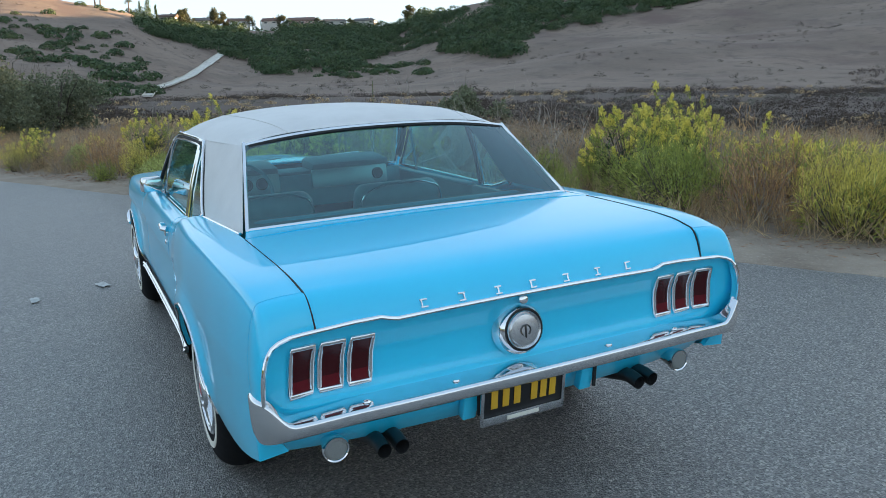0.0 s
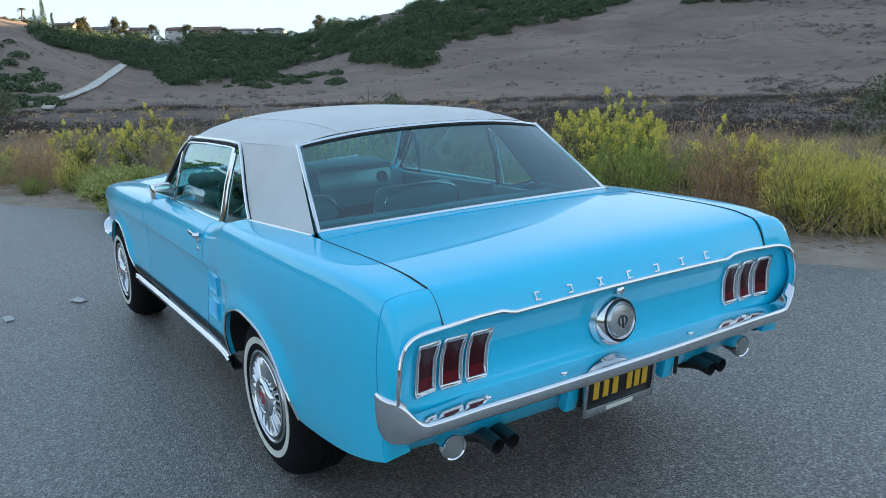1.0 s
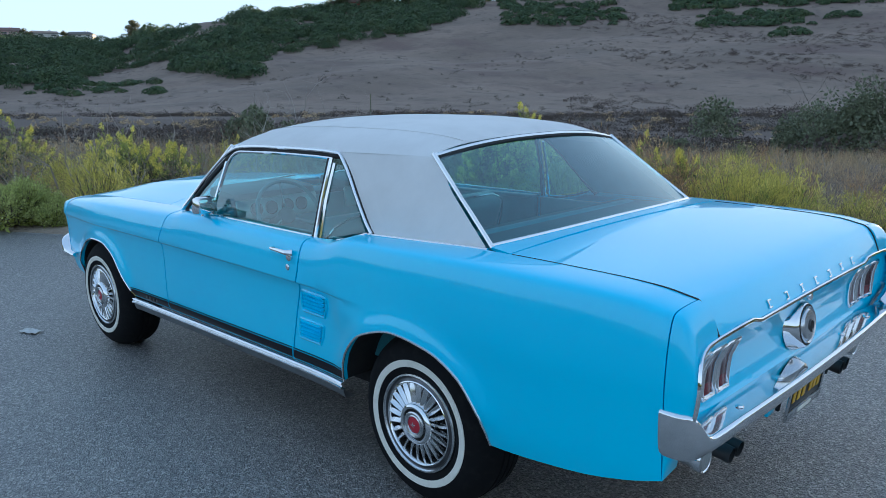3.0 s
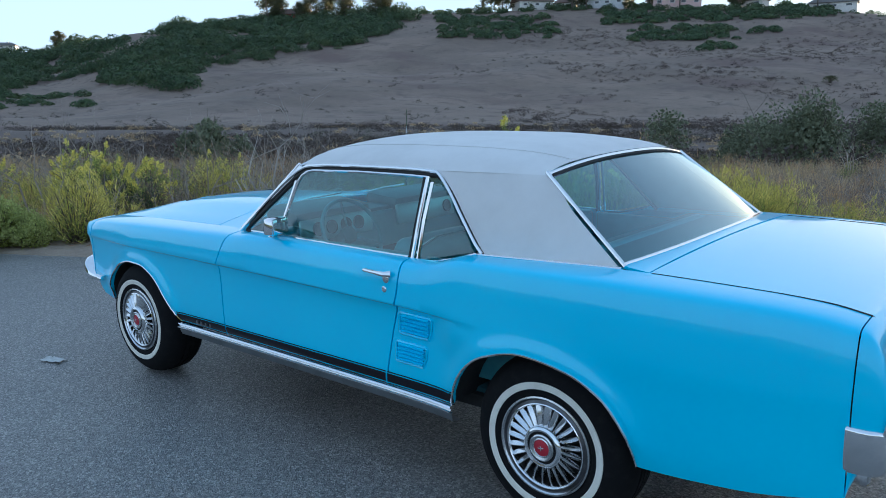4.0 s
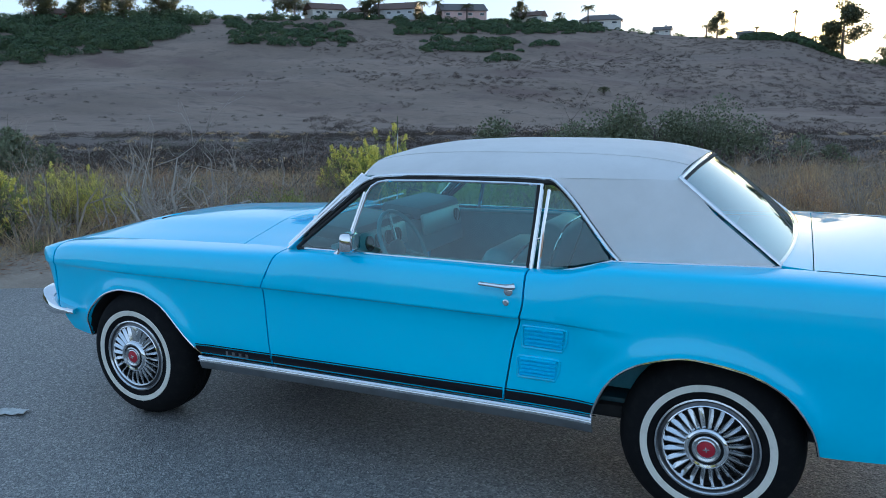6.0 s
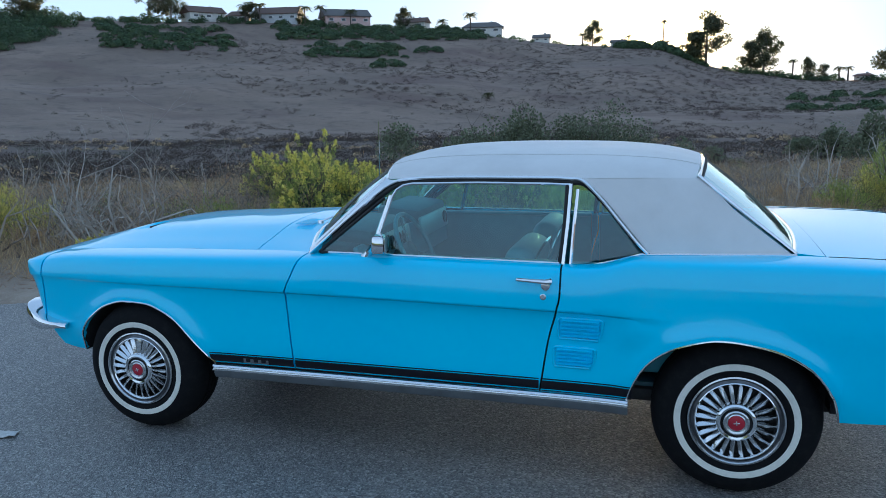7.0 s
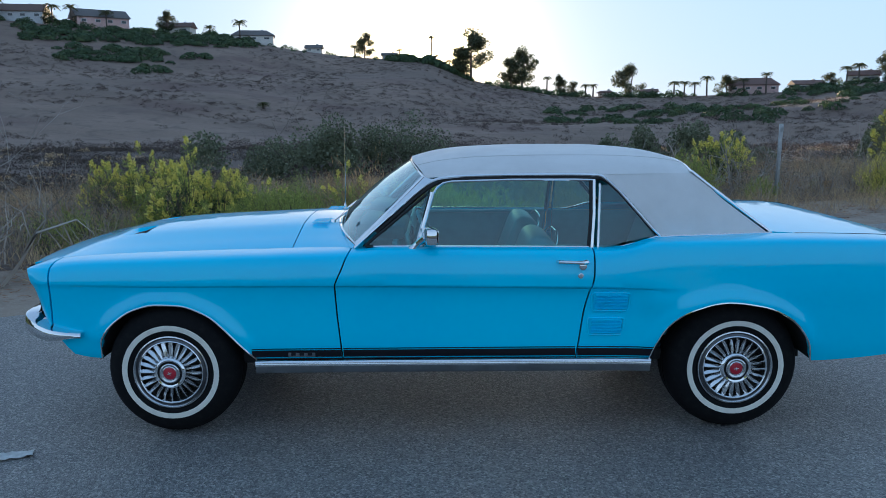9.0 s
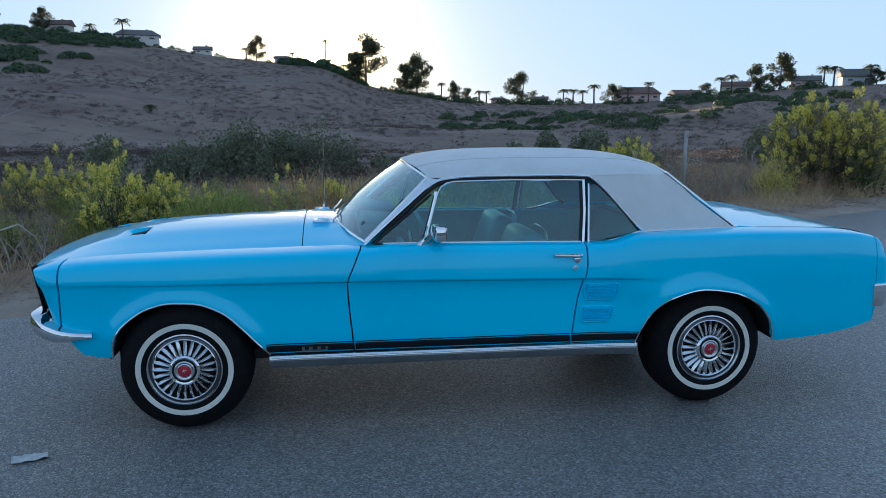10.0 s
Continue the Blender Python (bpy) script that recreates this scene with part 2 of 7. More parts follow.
RED = material("red_emblem", (0.45, 0.01, 0.03), 0.35, 0.0, 0.6)
TRIMBLUE = material("interior_aqua_vinyl", (0.07, 0.28, 0.33), 0.36)
grain(TRIMBLUE, (0.07, 0.28, 0.33), (0.05, 0.22, 0.27), 20, 0.8)
TRIMDARK = material("interior_dark_aqua", (0.018, 0.08, 0.098), 0.5)
grain(TRIMDARK, (0.018, 0.08, 0.098), (0.028, 0.105, 0.125), 20, 0.8)
DIAL = material("instrument_face", (0.34, 0.46, 0.47), 0.35, 0.5)
LAMPGLASS = material("lamp_glass", (0.26, 0.27, 0.26), 0.28, 0.0, 0.15)
relief(LAMPGLASS, 140, 0.7, 0.002, "voronoi")
PLATE = material("plate_black", (0.012, 0.012, 0.013), 0.4)
PLATEYELLOW = material("plate_yellow", (0.75, 0.42, 0.03), 0.45)
SILVERPAINT = material("sill_grey", (0.50, 0.51, 0.52), 0.35, 0.6)
grain(SILVERPAINT, (0.20, 0.21, 0.22), (0.12, 0.12, 0.12), 9, 0.8, 0.45, 0.75)
COVER = material("cover_steel", (0.13, 0.13, 0.14), 0.38, 0.85)
grain(COVER, (0.14, 0.14, 0.15), (0.07, 0.07, 0.07), 24, 0.8)
MUFFLER = material("exhaust_steel", (0.10, 0.10, 0.10), 0.4, 0.9)


def glass_material(name, tint):
    mat = bpy.data.materials.new(name)
    mat.use_nodes = True
    nt = mat.node_tree
    nt.nodes.remove(nt.nodes["Principled BSDF"])
    clear = nt.nodes.new("ShaderNodeBsdfTransparent")
    clear.inputs["Color"].default_value = (*tint, 1)
    shine = nt.nodes.new("ShaderNodeBsdfGlossy")
    shine.inputs["Roughness"].default_value = 0.02
    shine.inputs["Color"].default_value = (0.80, 0.96, 1.0, 1)
    fr = nt.nodes.new("ShaderNodeLayerWeight")
    fr.inputs["Blend"].default_value = 0.5
    pw = nt.nodes.new("ShaderNodeMath")
    pw.operation = "POWER"
    pw.inputs[1].default_value = 3.3
    ad = nt.nodes.new("ShaderNodeMath")
    ad.operation = "MULTIPLY_ADD"
    ad.inputs[1].default_value, ad.inputs[2].default_value = 1.05, 0.105
    ad.use_clamp = True
    nt.links.new(fr.outputs["Facing"], pw.inputs[0])
    nt.links.new(pw.outputs[0], ad.inputs[0])
    mx = nt.nodes.new("ShaderNodeMixShader")
    nt.links.new(ad.outputs[0], mx.inputs[0])
    nt.links.new(clear.outputs[0], mx.inputs[1])
    nt.links.new(shine.outputs[0], mx.inputs[2])
    nt.links.new(mx.outputs[0], nt.nodes["Material Output"].inputs["Surface"])
    return mat


GLASS = glass_material("tinted_glass", (0.52, 0.85, 0.84))


# ---- ground, road and hills ----
EYE_Z = 1.53
HUB = Vector((1.5, -3.0, 0))
ridge_el = pchip([-180, -150, -125, -112, -103, -97, -92, -87, -84, -82, -80, -66.5, -64, -60, -55.5, -51.5, -43.6, -38, -31.4, -26.5, -21.5, -15.7, -12, -6.8, -4.7, -1.1, 3.2, 6.3, 10, 17.5, 24.7, 30, 38, 55, 90, 130, 180],
                 [3.7, 3.3, 2.8, 2.5, 3.2, 5.6, 6.3, 5.5, 5.0, 4.1, 3.75, 3.75, 4.4, 5.4, 5.9, 6.3, 6.9, 7.15, 7.3, 7.3, 7.1, 6.9, 6.4, 5.75, 5.6, 5.45, 3.95, 3.4, 2.85, 2.8, 2.95, 3.55, 3.8, 3.2, 3.2, 3.5, 3.7])
ridge_r = pchip([-180, -100, -86, -81, -76, -66, -60, -50, -30, -10, 10, 40, 180], [300, 430, 410, 430, 560, 560, 480, 430, 400, 400, 380, 360, 300])
EDGE = (3.22, 0.485)
TILT = 0.0258
SWING = 0.6
ROAD_D = Vector((1, EDGE[1], 0)).normalized()
ROAD_N = Vector((-ROAD_D.y, ROAD_D.x, 0))


def past_edge(x, y):
    """Metres beyond the road's far edge."""
    return (Vector((x, y, 0)) - Vector((0, EDGE[0], 0))).dot(ROAD_N)


def on_edge(s, n):
    """Plan point s metres along the road's far edge and n beyond it."""
    return Vector((0, EDGE[0], 0)) + ROAD_D * s + ROAD_N * n


def bearing(x, y):
    return math.degrees(math.atan2(x - HUB.x, y - HUB.y)) + SWING


def fall(x, y):
    """How far the land beyond the verge drops away from the road's plane."""
    return TILT * ((y - HUB.y) * 0.966 + (x - HUB.x) * 0.259) * step01(0.5, 26, abs(past_edge(x, y) + 5.7) - 5.7)


def height(x, y):
    return lie(x, y) - fall(x, y)


def lie(x, y):
    r = math.hypot(x - HUB.x, y - HUB.y)
    n = past_edge(x, y)
    az = bearing(x, y)
    R, er = ridge_r(az), ridge_el(az)
    near = 0.05 * noise.noise(Vector((x * 0.7, y * 0.7, 0))) * step01(0.6, 2.0, n)
    if n < 0.6 and r < 70:
        return -0.012
    if r < 110:
        dip = -1.7 * step01(7, 38, max(n, 0)) + 1.05 * step01(50, 110, r)
        return dip + near + 0.25 * noise.noise(Vector((x * 0.06, y * 0.06, 3))) * step01(10, 40, r) - 0.012
    q = min((r - 110) / (R - 110), 1.0)
    el = -1.3 + (er - 0.22 + 1.3) * (0.72 * q + 0.28 * q * q * (3 - 2 * q))
    z = EYE_Z + r * math.tan(radians(el)) - 0.012
    bump = noise.fractal(Vector((x * 0.011, y * 0.011, 7.0)), 1.0, 2.0, 5)
    z += bump * 4.2 * math.sin(math.pi * min(q, 1)) ** 0.8 * step01(0.0, 0.25, q)
    if R - 40 < r < R + 60:
        z -= 0.3 * math.exp(-((az + 0.89) / 0.22) ** 2) * step01(R - 40, R - 8, r)
    if r > R:
        z -= (r - R) * 0.10 + 1.0 * step01(R, R + 30, r)
        z = max(z, -6.0)
    return z


def ground_mat():
    mat = material("dry_hillside", (0.21, 0.165, 0.135), 0.95)
    grain(mat, (0.245, 0.172, 0.128), (0.172, 0.120, 0.090), 0.030, 1.0, 0.38, 0.62, 8)
    grain(mat, None, (0.145, 0.088, 0.072), 0.020, 0.9, 0.52, 0.64, 9, stretch=(1, 2.0, 1))
    grain(mat, None, (0.125, 0.085, 0.069), 0.22, 0.75, 0.53, 0.64, 9)
    grain(mat, None, (0.13, 0.09, 0.071), 0.9, 0.55, 0.54, 0.74, 8)
    grain(mat, None, (0.30, 0.218, 0.16), 4.5, 0.4, 0.5, 0.7, 6)
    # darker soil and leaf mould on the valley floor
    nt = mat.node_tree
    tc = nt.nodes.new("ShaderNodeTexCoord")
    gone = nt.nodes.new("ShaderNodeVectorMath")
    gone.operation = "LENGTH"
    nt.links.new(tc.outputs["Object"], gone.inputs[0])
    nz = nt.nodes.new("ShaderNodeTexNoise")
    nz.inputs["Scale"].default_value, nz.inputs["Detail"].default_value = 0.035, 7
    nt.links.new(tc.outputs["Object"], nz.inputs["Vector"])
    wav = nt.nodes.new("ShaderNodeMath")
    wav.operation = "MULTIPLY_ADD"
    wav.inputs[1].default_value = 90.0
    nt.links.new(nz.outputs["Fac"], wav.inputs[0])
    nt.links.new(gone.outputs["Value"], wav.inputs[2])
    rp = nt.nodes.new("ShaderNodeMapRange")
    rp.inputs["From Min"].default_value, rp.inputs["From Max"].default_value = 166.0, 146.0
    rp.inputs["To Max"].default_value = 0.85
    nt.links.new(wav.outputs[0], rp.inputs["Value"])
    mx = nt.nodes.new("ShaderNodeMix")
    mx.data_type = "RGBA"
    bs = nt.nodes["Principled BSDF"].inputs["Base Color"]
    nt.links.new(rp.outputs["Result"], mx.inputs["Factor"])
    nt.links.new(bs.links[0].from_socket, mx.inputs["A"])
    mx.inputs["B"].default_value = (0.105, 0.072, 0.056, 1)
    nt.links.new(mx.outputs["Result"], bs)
    relief(mat, 0.8, 0.5, 0.15, detail=9)
    relief(mat, 14.0, 0.5, 0.02, detail=6)
    return mat


az_list = list(np.arange(-116, -2.4, 0.6)) + list(np.arange(-2.4, 0.9, 0.12)) + list(np.arange(0.96, 62, 0.6)) + list(np.arange(62, 244, 4.0))
r_list = [0.0, 2, 4] + list(np.arange(5.5, 22, 0.9)) + list(np.geomspace(22, 110, 34)) + list(np.geomspace(113, 620, 74)) + [700, 850, 1100, 1500, 2200, 3200]
rows = []
for r in r_list:
    row = []
    for a in az_list + [az_list[0] + 360]:
        aa = radians(a)
        x, y = HUB.x + r * math.sin(aa), HUB.y + r * math.cos(aa)
        row.append((x, y, height(x, y) if r > 0 else -0.012))
    rows.append(row)
bm = sheet(rows, 0, True)
bmesh.ops.remove_doubles(bm, verts=bm.verts, dist=1e-4)
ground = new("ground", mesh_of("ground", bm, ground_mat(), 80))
tagged(ground, "dry brown hillside and valley floor with sparse scrub", "ground", kind="structure")

ASPHALT = material("asphalt", (0.10, 0.10, 0.10), 0.40, Specular_IOR_Level=0.85)
grain(ASPHALT, (0.262, 0.248, 0.237), (0.095, 0.091, 0.088), 80, 1.0, 0.36, 0.62, 4)
grain(ASPHALT, None, (0.38, 0.36, 0.335), 150, 0.9, 0.60, 0.68, 2)
grain(ASPHALT, None, (0.28, 0.25, 0.22), 0.35, 0.6, 0.48, 0.72, 7)
grain(ASPHALT, None, (0.12, 0.116, 0.112), 1.7, 0.45, 0.55, 0.75, 7)
speckle(ASPHALT, 110, (0.47, 0.437, 0.40), (0.070, 0.067, 0.064))
relief(ASPHALT, 130, 0.9, 0.006, "voronoi")
relief(ASPHALT, 60, 0.4, 0.004, detail=4)
rows = []
for s in np.arange(-75, 75.1, 0.5):
    row = []
    for k, n in enumerate([0.0, -0.12, -0.4, -1, -2.5, -4, -6, -8, -10, -11.5]):
        wob = 0.16 * noise.noise(Vector((s * 0.5, 3.1, 0))) + 0.07 * noise.noise(Vector((s * 2.2, 9.1, 0))) if k == 0 else 0
        p = on_edge(s, n + wob)
        row.append((p.x, p.y, (-0.010 if k == 0 else 0.0)))
    rows.append(row)
road = new("road", mesh_of("road", sheet(rows, 0, True), ASPHALT))
tagged(road, "worn grey asphalt road with a crumbling edge", "road", kind="structure")

DIRT = material("sandy_dirt", (0.27, 0.215, 0.165), 0.95)
grain(DIRT, (0.38, 0.30, 0.23), (0.24, 0.18, 0.135), 1.6, 1.0, 0.35, 0.65, 8)
grain(DIRT, None, (0.46, 0.39, 0.31), 40, 0.6, 0.55, 0.7, 4)
relief(DIRT, 9, 0.8, 0.05, detail=8)
relief(DIRT, 70, 0.7, 0.008, "voronoi")
rows = []
for s in np.arange(-75, 75.1, 0.4):
    row = []
    for n in (-0.35, -0.1, 0.1, 0.4, 0.8, 1.3, 1.9, 2.6):
        wob = 0.2 * noise.noise(Vector((s * 0.4, 1.1, 0))) if n > 1 else 0
        p = on_edge(s, n + wob)
        lift = -0.006 if n <= -0.1 else 0.012 + 0.030 * noise.noise(Vector((s * 1.5, n * 2, 0)))
        row.append((p.x, p.y, (lift if n < 2.5 else -0.05)))
    rows.append(row)
tagged(new("shoulder", mesh_of("shoulder", sheet(rows, 0, True), DIRT)), "pale sandy dirt shoulder beside the road", "shoulder", kind="structure")


# ---- the car: x runs to its tail, y to its right side ----
car = thing("car", "aqua blue vintage coupe with white vinyl roof parked on asphalt", "car")

crease_z = pchip([-2.1, -1.9, -0.56, 0.67, 1.0, 1.5], [0.745, 0.742, 0.733, 0.715, 0.71, 0.70])
plan_w = pchip([-2.12, -2.0, -1.8, -1.37, -0.9, -0.5, 0.3, 0.7, 1.0, 1.37, 1.75, 2.1, 2.22, 2.325],
               [0.801, 0.831, 0.852, 0.879, 0.881, 0.881, 0.885, 0.889, 0.903, 0.918, 0.918, 0.909, 0.902, 0.893])
crease_d = pchip([-2.1, -1.8, -1.2, -0.5, 0.55, 0.75, 1.12], [0.006, 0.012, 0.017, 0.022, 0.028, 0.026, 0.0])
shoulder_z = pchip([-2.12, -2.05, -1.83, -1.16, -0.5, -0.35, 0.3, 0.7, 0.82, 0.98, 1.1, 1.55, 2.05, 2.22, 2.325],
                   [0.782, 0.800, 0.838, 0.862, 0.876, 0.888, 0.882, 0.878, 0.886, 0.922, 0.925, 0.930, 0.924, 0.913, 0.893])
inner_y = pchip([-2.12, -1.9, -0.85, -0.5, -0.4, 0.3, 0.9, 1.0, 1.5, 1.65, 2.22, 2.325], [0.654, 0.665, 0.687, 0.724, 0.778, 0.786, 0.780, 0.764, 0.738, 0.735, 0.726, 0.720])
inner_z = pchip([-2.12, -1.9, -1.3, -0.85, -0.5, -0.35, 0.3, 0.7, 0.82, 0.98, 1.1, 1.55, 2.05, 2.22, 2.325],
                [0.812, 0.848, 0.874, 0.884, 0.896, 0.903, 0.897, 0.892, 0.898, 0.936, 0.938, 0.948, 0.938, 0.926, 0.905])
base_z = pchip([-2.0, -1.92, -1.85, -1.72, -0.96, 0.96, 1.72, 2.05, 2.22, 2.325], [0.50, 0.47, 0.39, 0.37, 0.365, 0.36, 0.345, 0.368, 0.40, 0.432])
ARCH_F = ([-1.718, -1.712, -1.69, -1.627, -1.532, -1.426, -1.32, -1.188, -1.084, -1.018, -0.958], [0.37, 0.43, 0.495, 0.564, 0.622, 0.646, 0.642, 0.595, 0.505, 0.431, 0.365])
ARCH_R = ([0.952, 0.966, 1.026, 1.149, 1.307, 1.47, 1.606, 1.698, 1.718, 1.728], [0.36, 0.408, 0.522, 0.610, 0.646, 0.625, 0.565, 0.455, 0.40, 0.348])
arch_f, arch_r = pchip(*ARCH_F), pchip(*ARCH_R)


def lip_z(x):
    if ARCH_F[0][0] <= x <= ARCH_F[0][-1]:
        return max(arch_f(x), base_z(x))
    if ARCH_R[0][0] <= x <= ARCH_R[0][-1]:
        return max(arch_r(x), base_z(x))
    return base_z(x)


ARCH_LINE = [np.array([(x, f(x)) for x in np.linspace(k[0][0], k[0][-1], 48)]) for k, f in ((ARCH_F, arch_f), (ARCH_R, arch_r))]


def arch_gap(x, z):
    """Distance from the nearer wheel opening's edge."""
    line = ARCH_LINE[0] if x < 0 else ARCH_LINE[1]
    return float(np.min(np.hypot(line[:, 0] - x, line[:, 1] - z)))


def side_y(x, z):
    """Half-width of the body's side."""
    zc, zs, w, d = crease_z(x), shoulder_z(x), plan_w(x), crease_d(x)
    if z >= zc:
        t = min((z - zc) / max(zs - zc, 1e-4), 1.0)
        off = float(np.interp(t, [0, 0.15, 0.45, 0.72, 0.88, 0.96, 1.0], [0.0, 0.002, 0.008, 0.018, 0.028, 0.035, 0.044]))
    else:
        q = zc - z
        off = float(np.interp(q, [0, 0.012, 0.03, 0.09, 0.18, 0.27, 0.335, 0.40], [0.0, d * 0.8, d, d + 0.002, d * 0.75 + 0.003, d * 0.35 + 0.006, 0.014, 0.036]))
    flare = 0.020 * math.exp(-((arch_gap(x, z)) / 0.050) ** 2.2) * step01(0.34, 0.5, z)
    scoop = 0.014 * step01(0.86, 0.98, x) * (1 - step01(1.0, 1.32, x)) * math.exp(-((z - 0.64) / 0.07) ** 2)
    return w - off + flare + scoop


def section(x, n_side=26, n_top=7):
    """Left half's outline at a station, from the lower lip to the inner seam."""
    zl, zs = lip_z(x), shoulder_z(x)
    zc = crease_z(x)
    out = []
    if zl < zc - 0.03:
        zz = [zl + (zc - 0.03 - zl) * i / 13 for i in range(13)] + [zc - 0.03, zc - 0.012, zc - 0.002, zc + 0.004]
    else:
        zz = [zl + (zc + 0.004 - zl) * i / 16 for i in range(17)]
    top = n_side - len(zz)
    zz += [zc + 0.004 + (zs - zc - 0.004) * (1 - (1 - (i + 1) / top) ** 1.6) for i in range(top)]
    for z in zz:
        out.append((x, -side_y(x, z), z))
    y0, z0 = side_y(x, zs), zs
    y1, z1 = inner_y(x), inner_z(x)
    for i in range(1, n_top + 1):
        t = i / n_top
        ym = y0 - 0.16 * (y0 - y1)
        zm = z0 + 0.75 * (z1 - z0) + 0.002
        yy = (1 - t) ** 2 * y0 + 2 * t * (1 - t) * ym + t * t * y1
        z2 = (1 - t) ** 2 * z0 + 2 * t * (1 - t) * zm + t * t * z1
        out.append((x, -yy, z2))
    return out


def stations(a, b, step=0.03):
    xs = set(np.round(np.linspace(a, b, max(int((b - a) / step), 2) + 1), 4))
    for arch in (ARCH_F[0], ARCH_R[0]):
        for e in (arch[0] - 0.0015, arch[0], arch[0] + 0.004, arch[0] + 0.012, arch[-1] - 0.012, arch[-1] - 0.004, arch[-1], arch[-1] + 0.0015):
            if a < e < b:
                xs.add(round(e, 4))
    return sorted(xs)


door_front = pchip([0.33, 0.45, 0.58, 0.72, 0.735, 0.80, 0.88, 0.92], [-0.534, -0.545, -0.558, -0.566, -0.563, -0.535, -0.50, -0.47])
door_rear = pchip([0.33, 0.42, 0.60, 0.70, 0.78, 0.86, 0.92], [0.592, 0.606, 0.635, 0.662, 0.679, 0.680, 0.676])


def side_panel(a, b, seam_a=None, seam_b=None, reach=0.25):
    """Rows of a panel between two stations whose ends follow the seams."""
    rows = []
    for x in stations(a, b):
        row = []
        for px, py, pz in section(x):
            dx = 0.0
            if seam_a:
                dx += (seam_a(pz) - a) * (1 - step01(a, a + reach, x))
            if seam_b:
                dx += (seam_b(pz) - b) * step01(b - reach, b, x)
            row.append((px + dx, py, pz))
        rows.append(row)
    return rows


GAP = 0.0040
fender_rows = side_panel(-1.945, -0.54, None, lambda z: door_front(z) - GAP)
door_rows = side_panel(-0.54, 0.64, lambda z: door_front(z) + GAP, lambda z: door_rear(z) - GAP)
quarter_rows = side_panel(0.64, 2.325, lambda z: door_rear(z) + GAP)
n_sec = len(section(0.0))


def nose_rows():
    """From the front fender's seam to the headlight rim."""
    start = section(-1.95)
    rows = []
    for k in range(9):
        t = k / 8
        row = []
        for i, (px, py, pz) in enumerate(start):
            v = i / (n_sec - 1)
            rim_x = float(np.interp(pz, [0.47, 0.60, 0.70, 0.78, 0.85], [-1.965, -2.005, -2.03, -2.062, -2.085]))
            y_in = 0.030 * t ** 2.2
            drop = 0.030 * t ** 2 * step01(0.62, 1.0, v)
            row.append((px + (rim_x - px) * t - GAP * (1 - t), py + y_in, pz - drop))
        rows.append(row)
    return rows


def tail_rim():
    """The outline where the quarter panel meets the tail panel, by height along the section."""
    knots_y = [0.800, 0.862, 0.876, 0.872, 0.862, 0.838, 0.785, 0.712]
    knots_x = [2.325, 2.372, 2.402, 2.408, 2.404, 2.396, 2.388, 2.386]
    knots_z = [0.440, 0.555, 0.640, 0.700, 0.745, 0.782, 0.800, 0.804]
    k = [0, 0.18, 0.36, 0.50, 0.62, 0.76, 0.88, 1.0]
    return [(pchip(k, knots_x)(v), -pchip(k, knots_y)(v), pchip(k, knots_z)(v)) for v in [i / (n_sec - 1) for i in range(n_sec)]]


def extension_rows():
    start, rim = section(2.325), tail_rim()
    rows = []
    for k in range(11):
        t = k / 10
        row = []
        for i in range(n_sec):
            v = i / (n_sec - 1)
            a, b = Vector(start[i]), Vector(rim[i])
            up = step01(0.45, 0.85, v)
            c = a + Vector(((b.x - a.x) * 0.80, 0.004 * (1 - v), -0.002 - 0.012 * up))
            if v < 0.4:
                c.y = a.y - 0.002
            row.append(tuple(a * (1 - t) ** 2 + c * 2 * t * (1 - t) + b * t * t + Vector((GAP * (1 - t), 0, 0))))
        rows.append(row)
    return rows


for name, rows, tag in (("front_fender", fender_rows, ""), ("headlight_housing", nose_rows(), ""), ("quarter_panel", quarter_rows, ""), ("quarter_extension", extension_rows(), "")):
    flip = name == "headlight_housing"
    part(name, sheet(rows, 0.02, not flip), PAINT, car, tag, 30)
    part(name, sheet(mirror_rows(rows), 0.02, flip), PAINT, car, tag, 30)

door_l = part("door", sheet(door_rows, 0.02, True), PAINT, car, "", 30)
door_r = part("door", sheet(mirror_rows(door_rows), 0.02), PAINT, car, "", 30)

# hood, cowl
hood_c = pchip([-2.2, -2.12, -2.0, -1.88, -1.57, -1.09, -0.76, -0.5], [0.765, 0.808, 0.850, 0.884, 0.930, 0.956, 0.968, 0.962])


def hood_point(x, s):
    """s runs from -1 to 1 across the hood."""
    ye, ze, zc = inner_y(x) - 0.004, inner_z(x), hood_c(x)
    y = s * ye
    bulge = 0.014 * (1 - step01(0.30, 0.55, abs(y))) * step01(-2.05, -1.7, x)
    dent = 0.0
    for c in (-0.256, 0.256):
        dent += 0.036 * step01(-1.80, -1.70, x) * (1 - step01(-1.655, -1.640, x)) * (1 - step01(0.082, 0.092, abs(y - c)))
    return (x, y, ze + (zc - ze) * (1 - abs(s) ** 2.3) * 0.93 + bulge - dent)


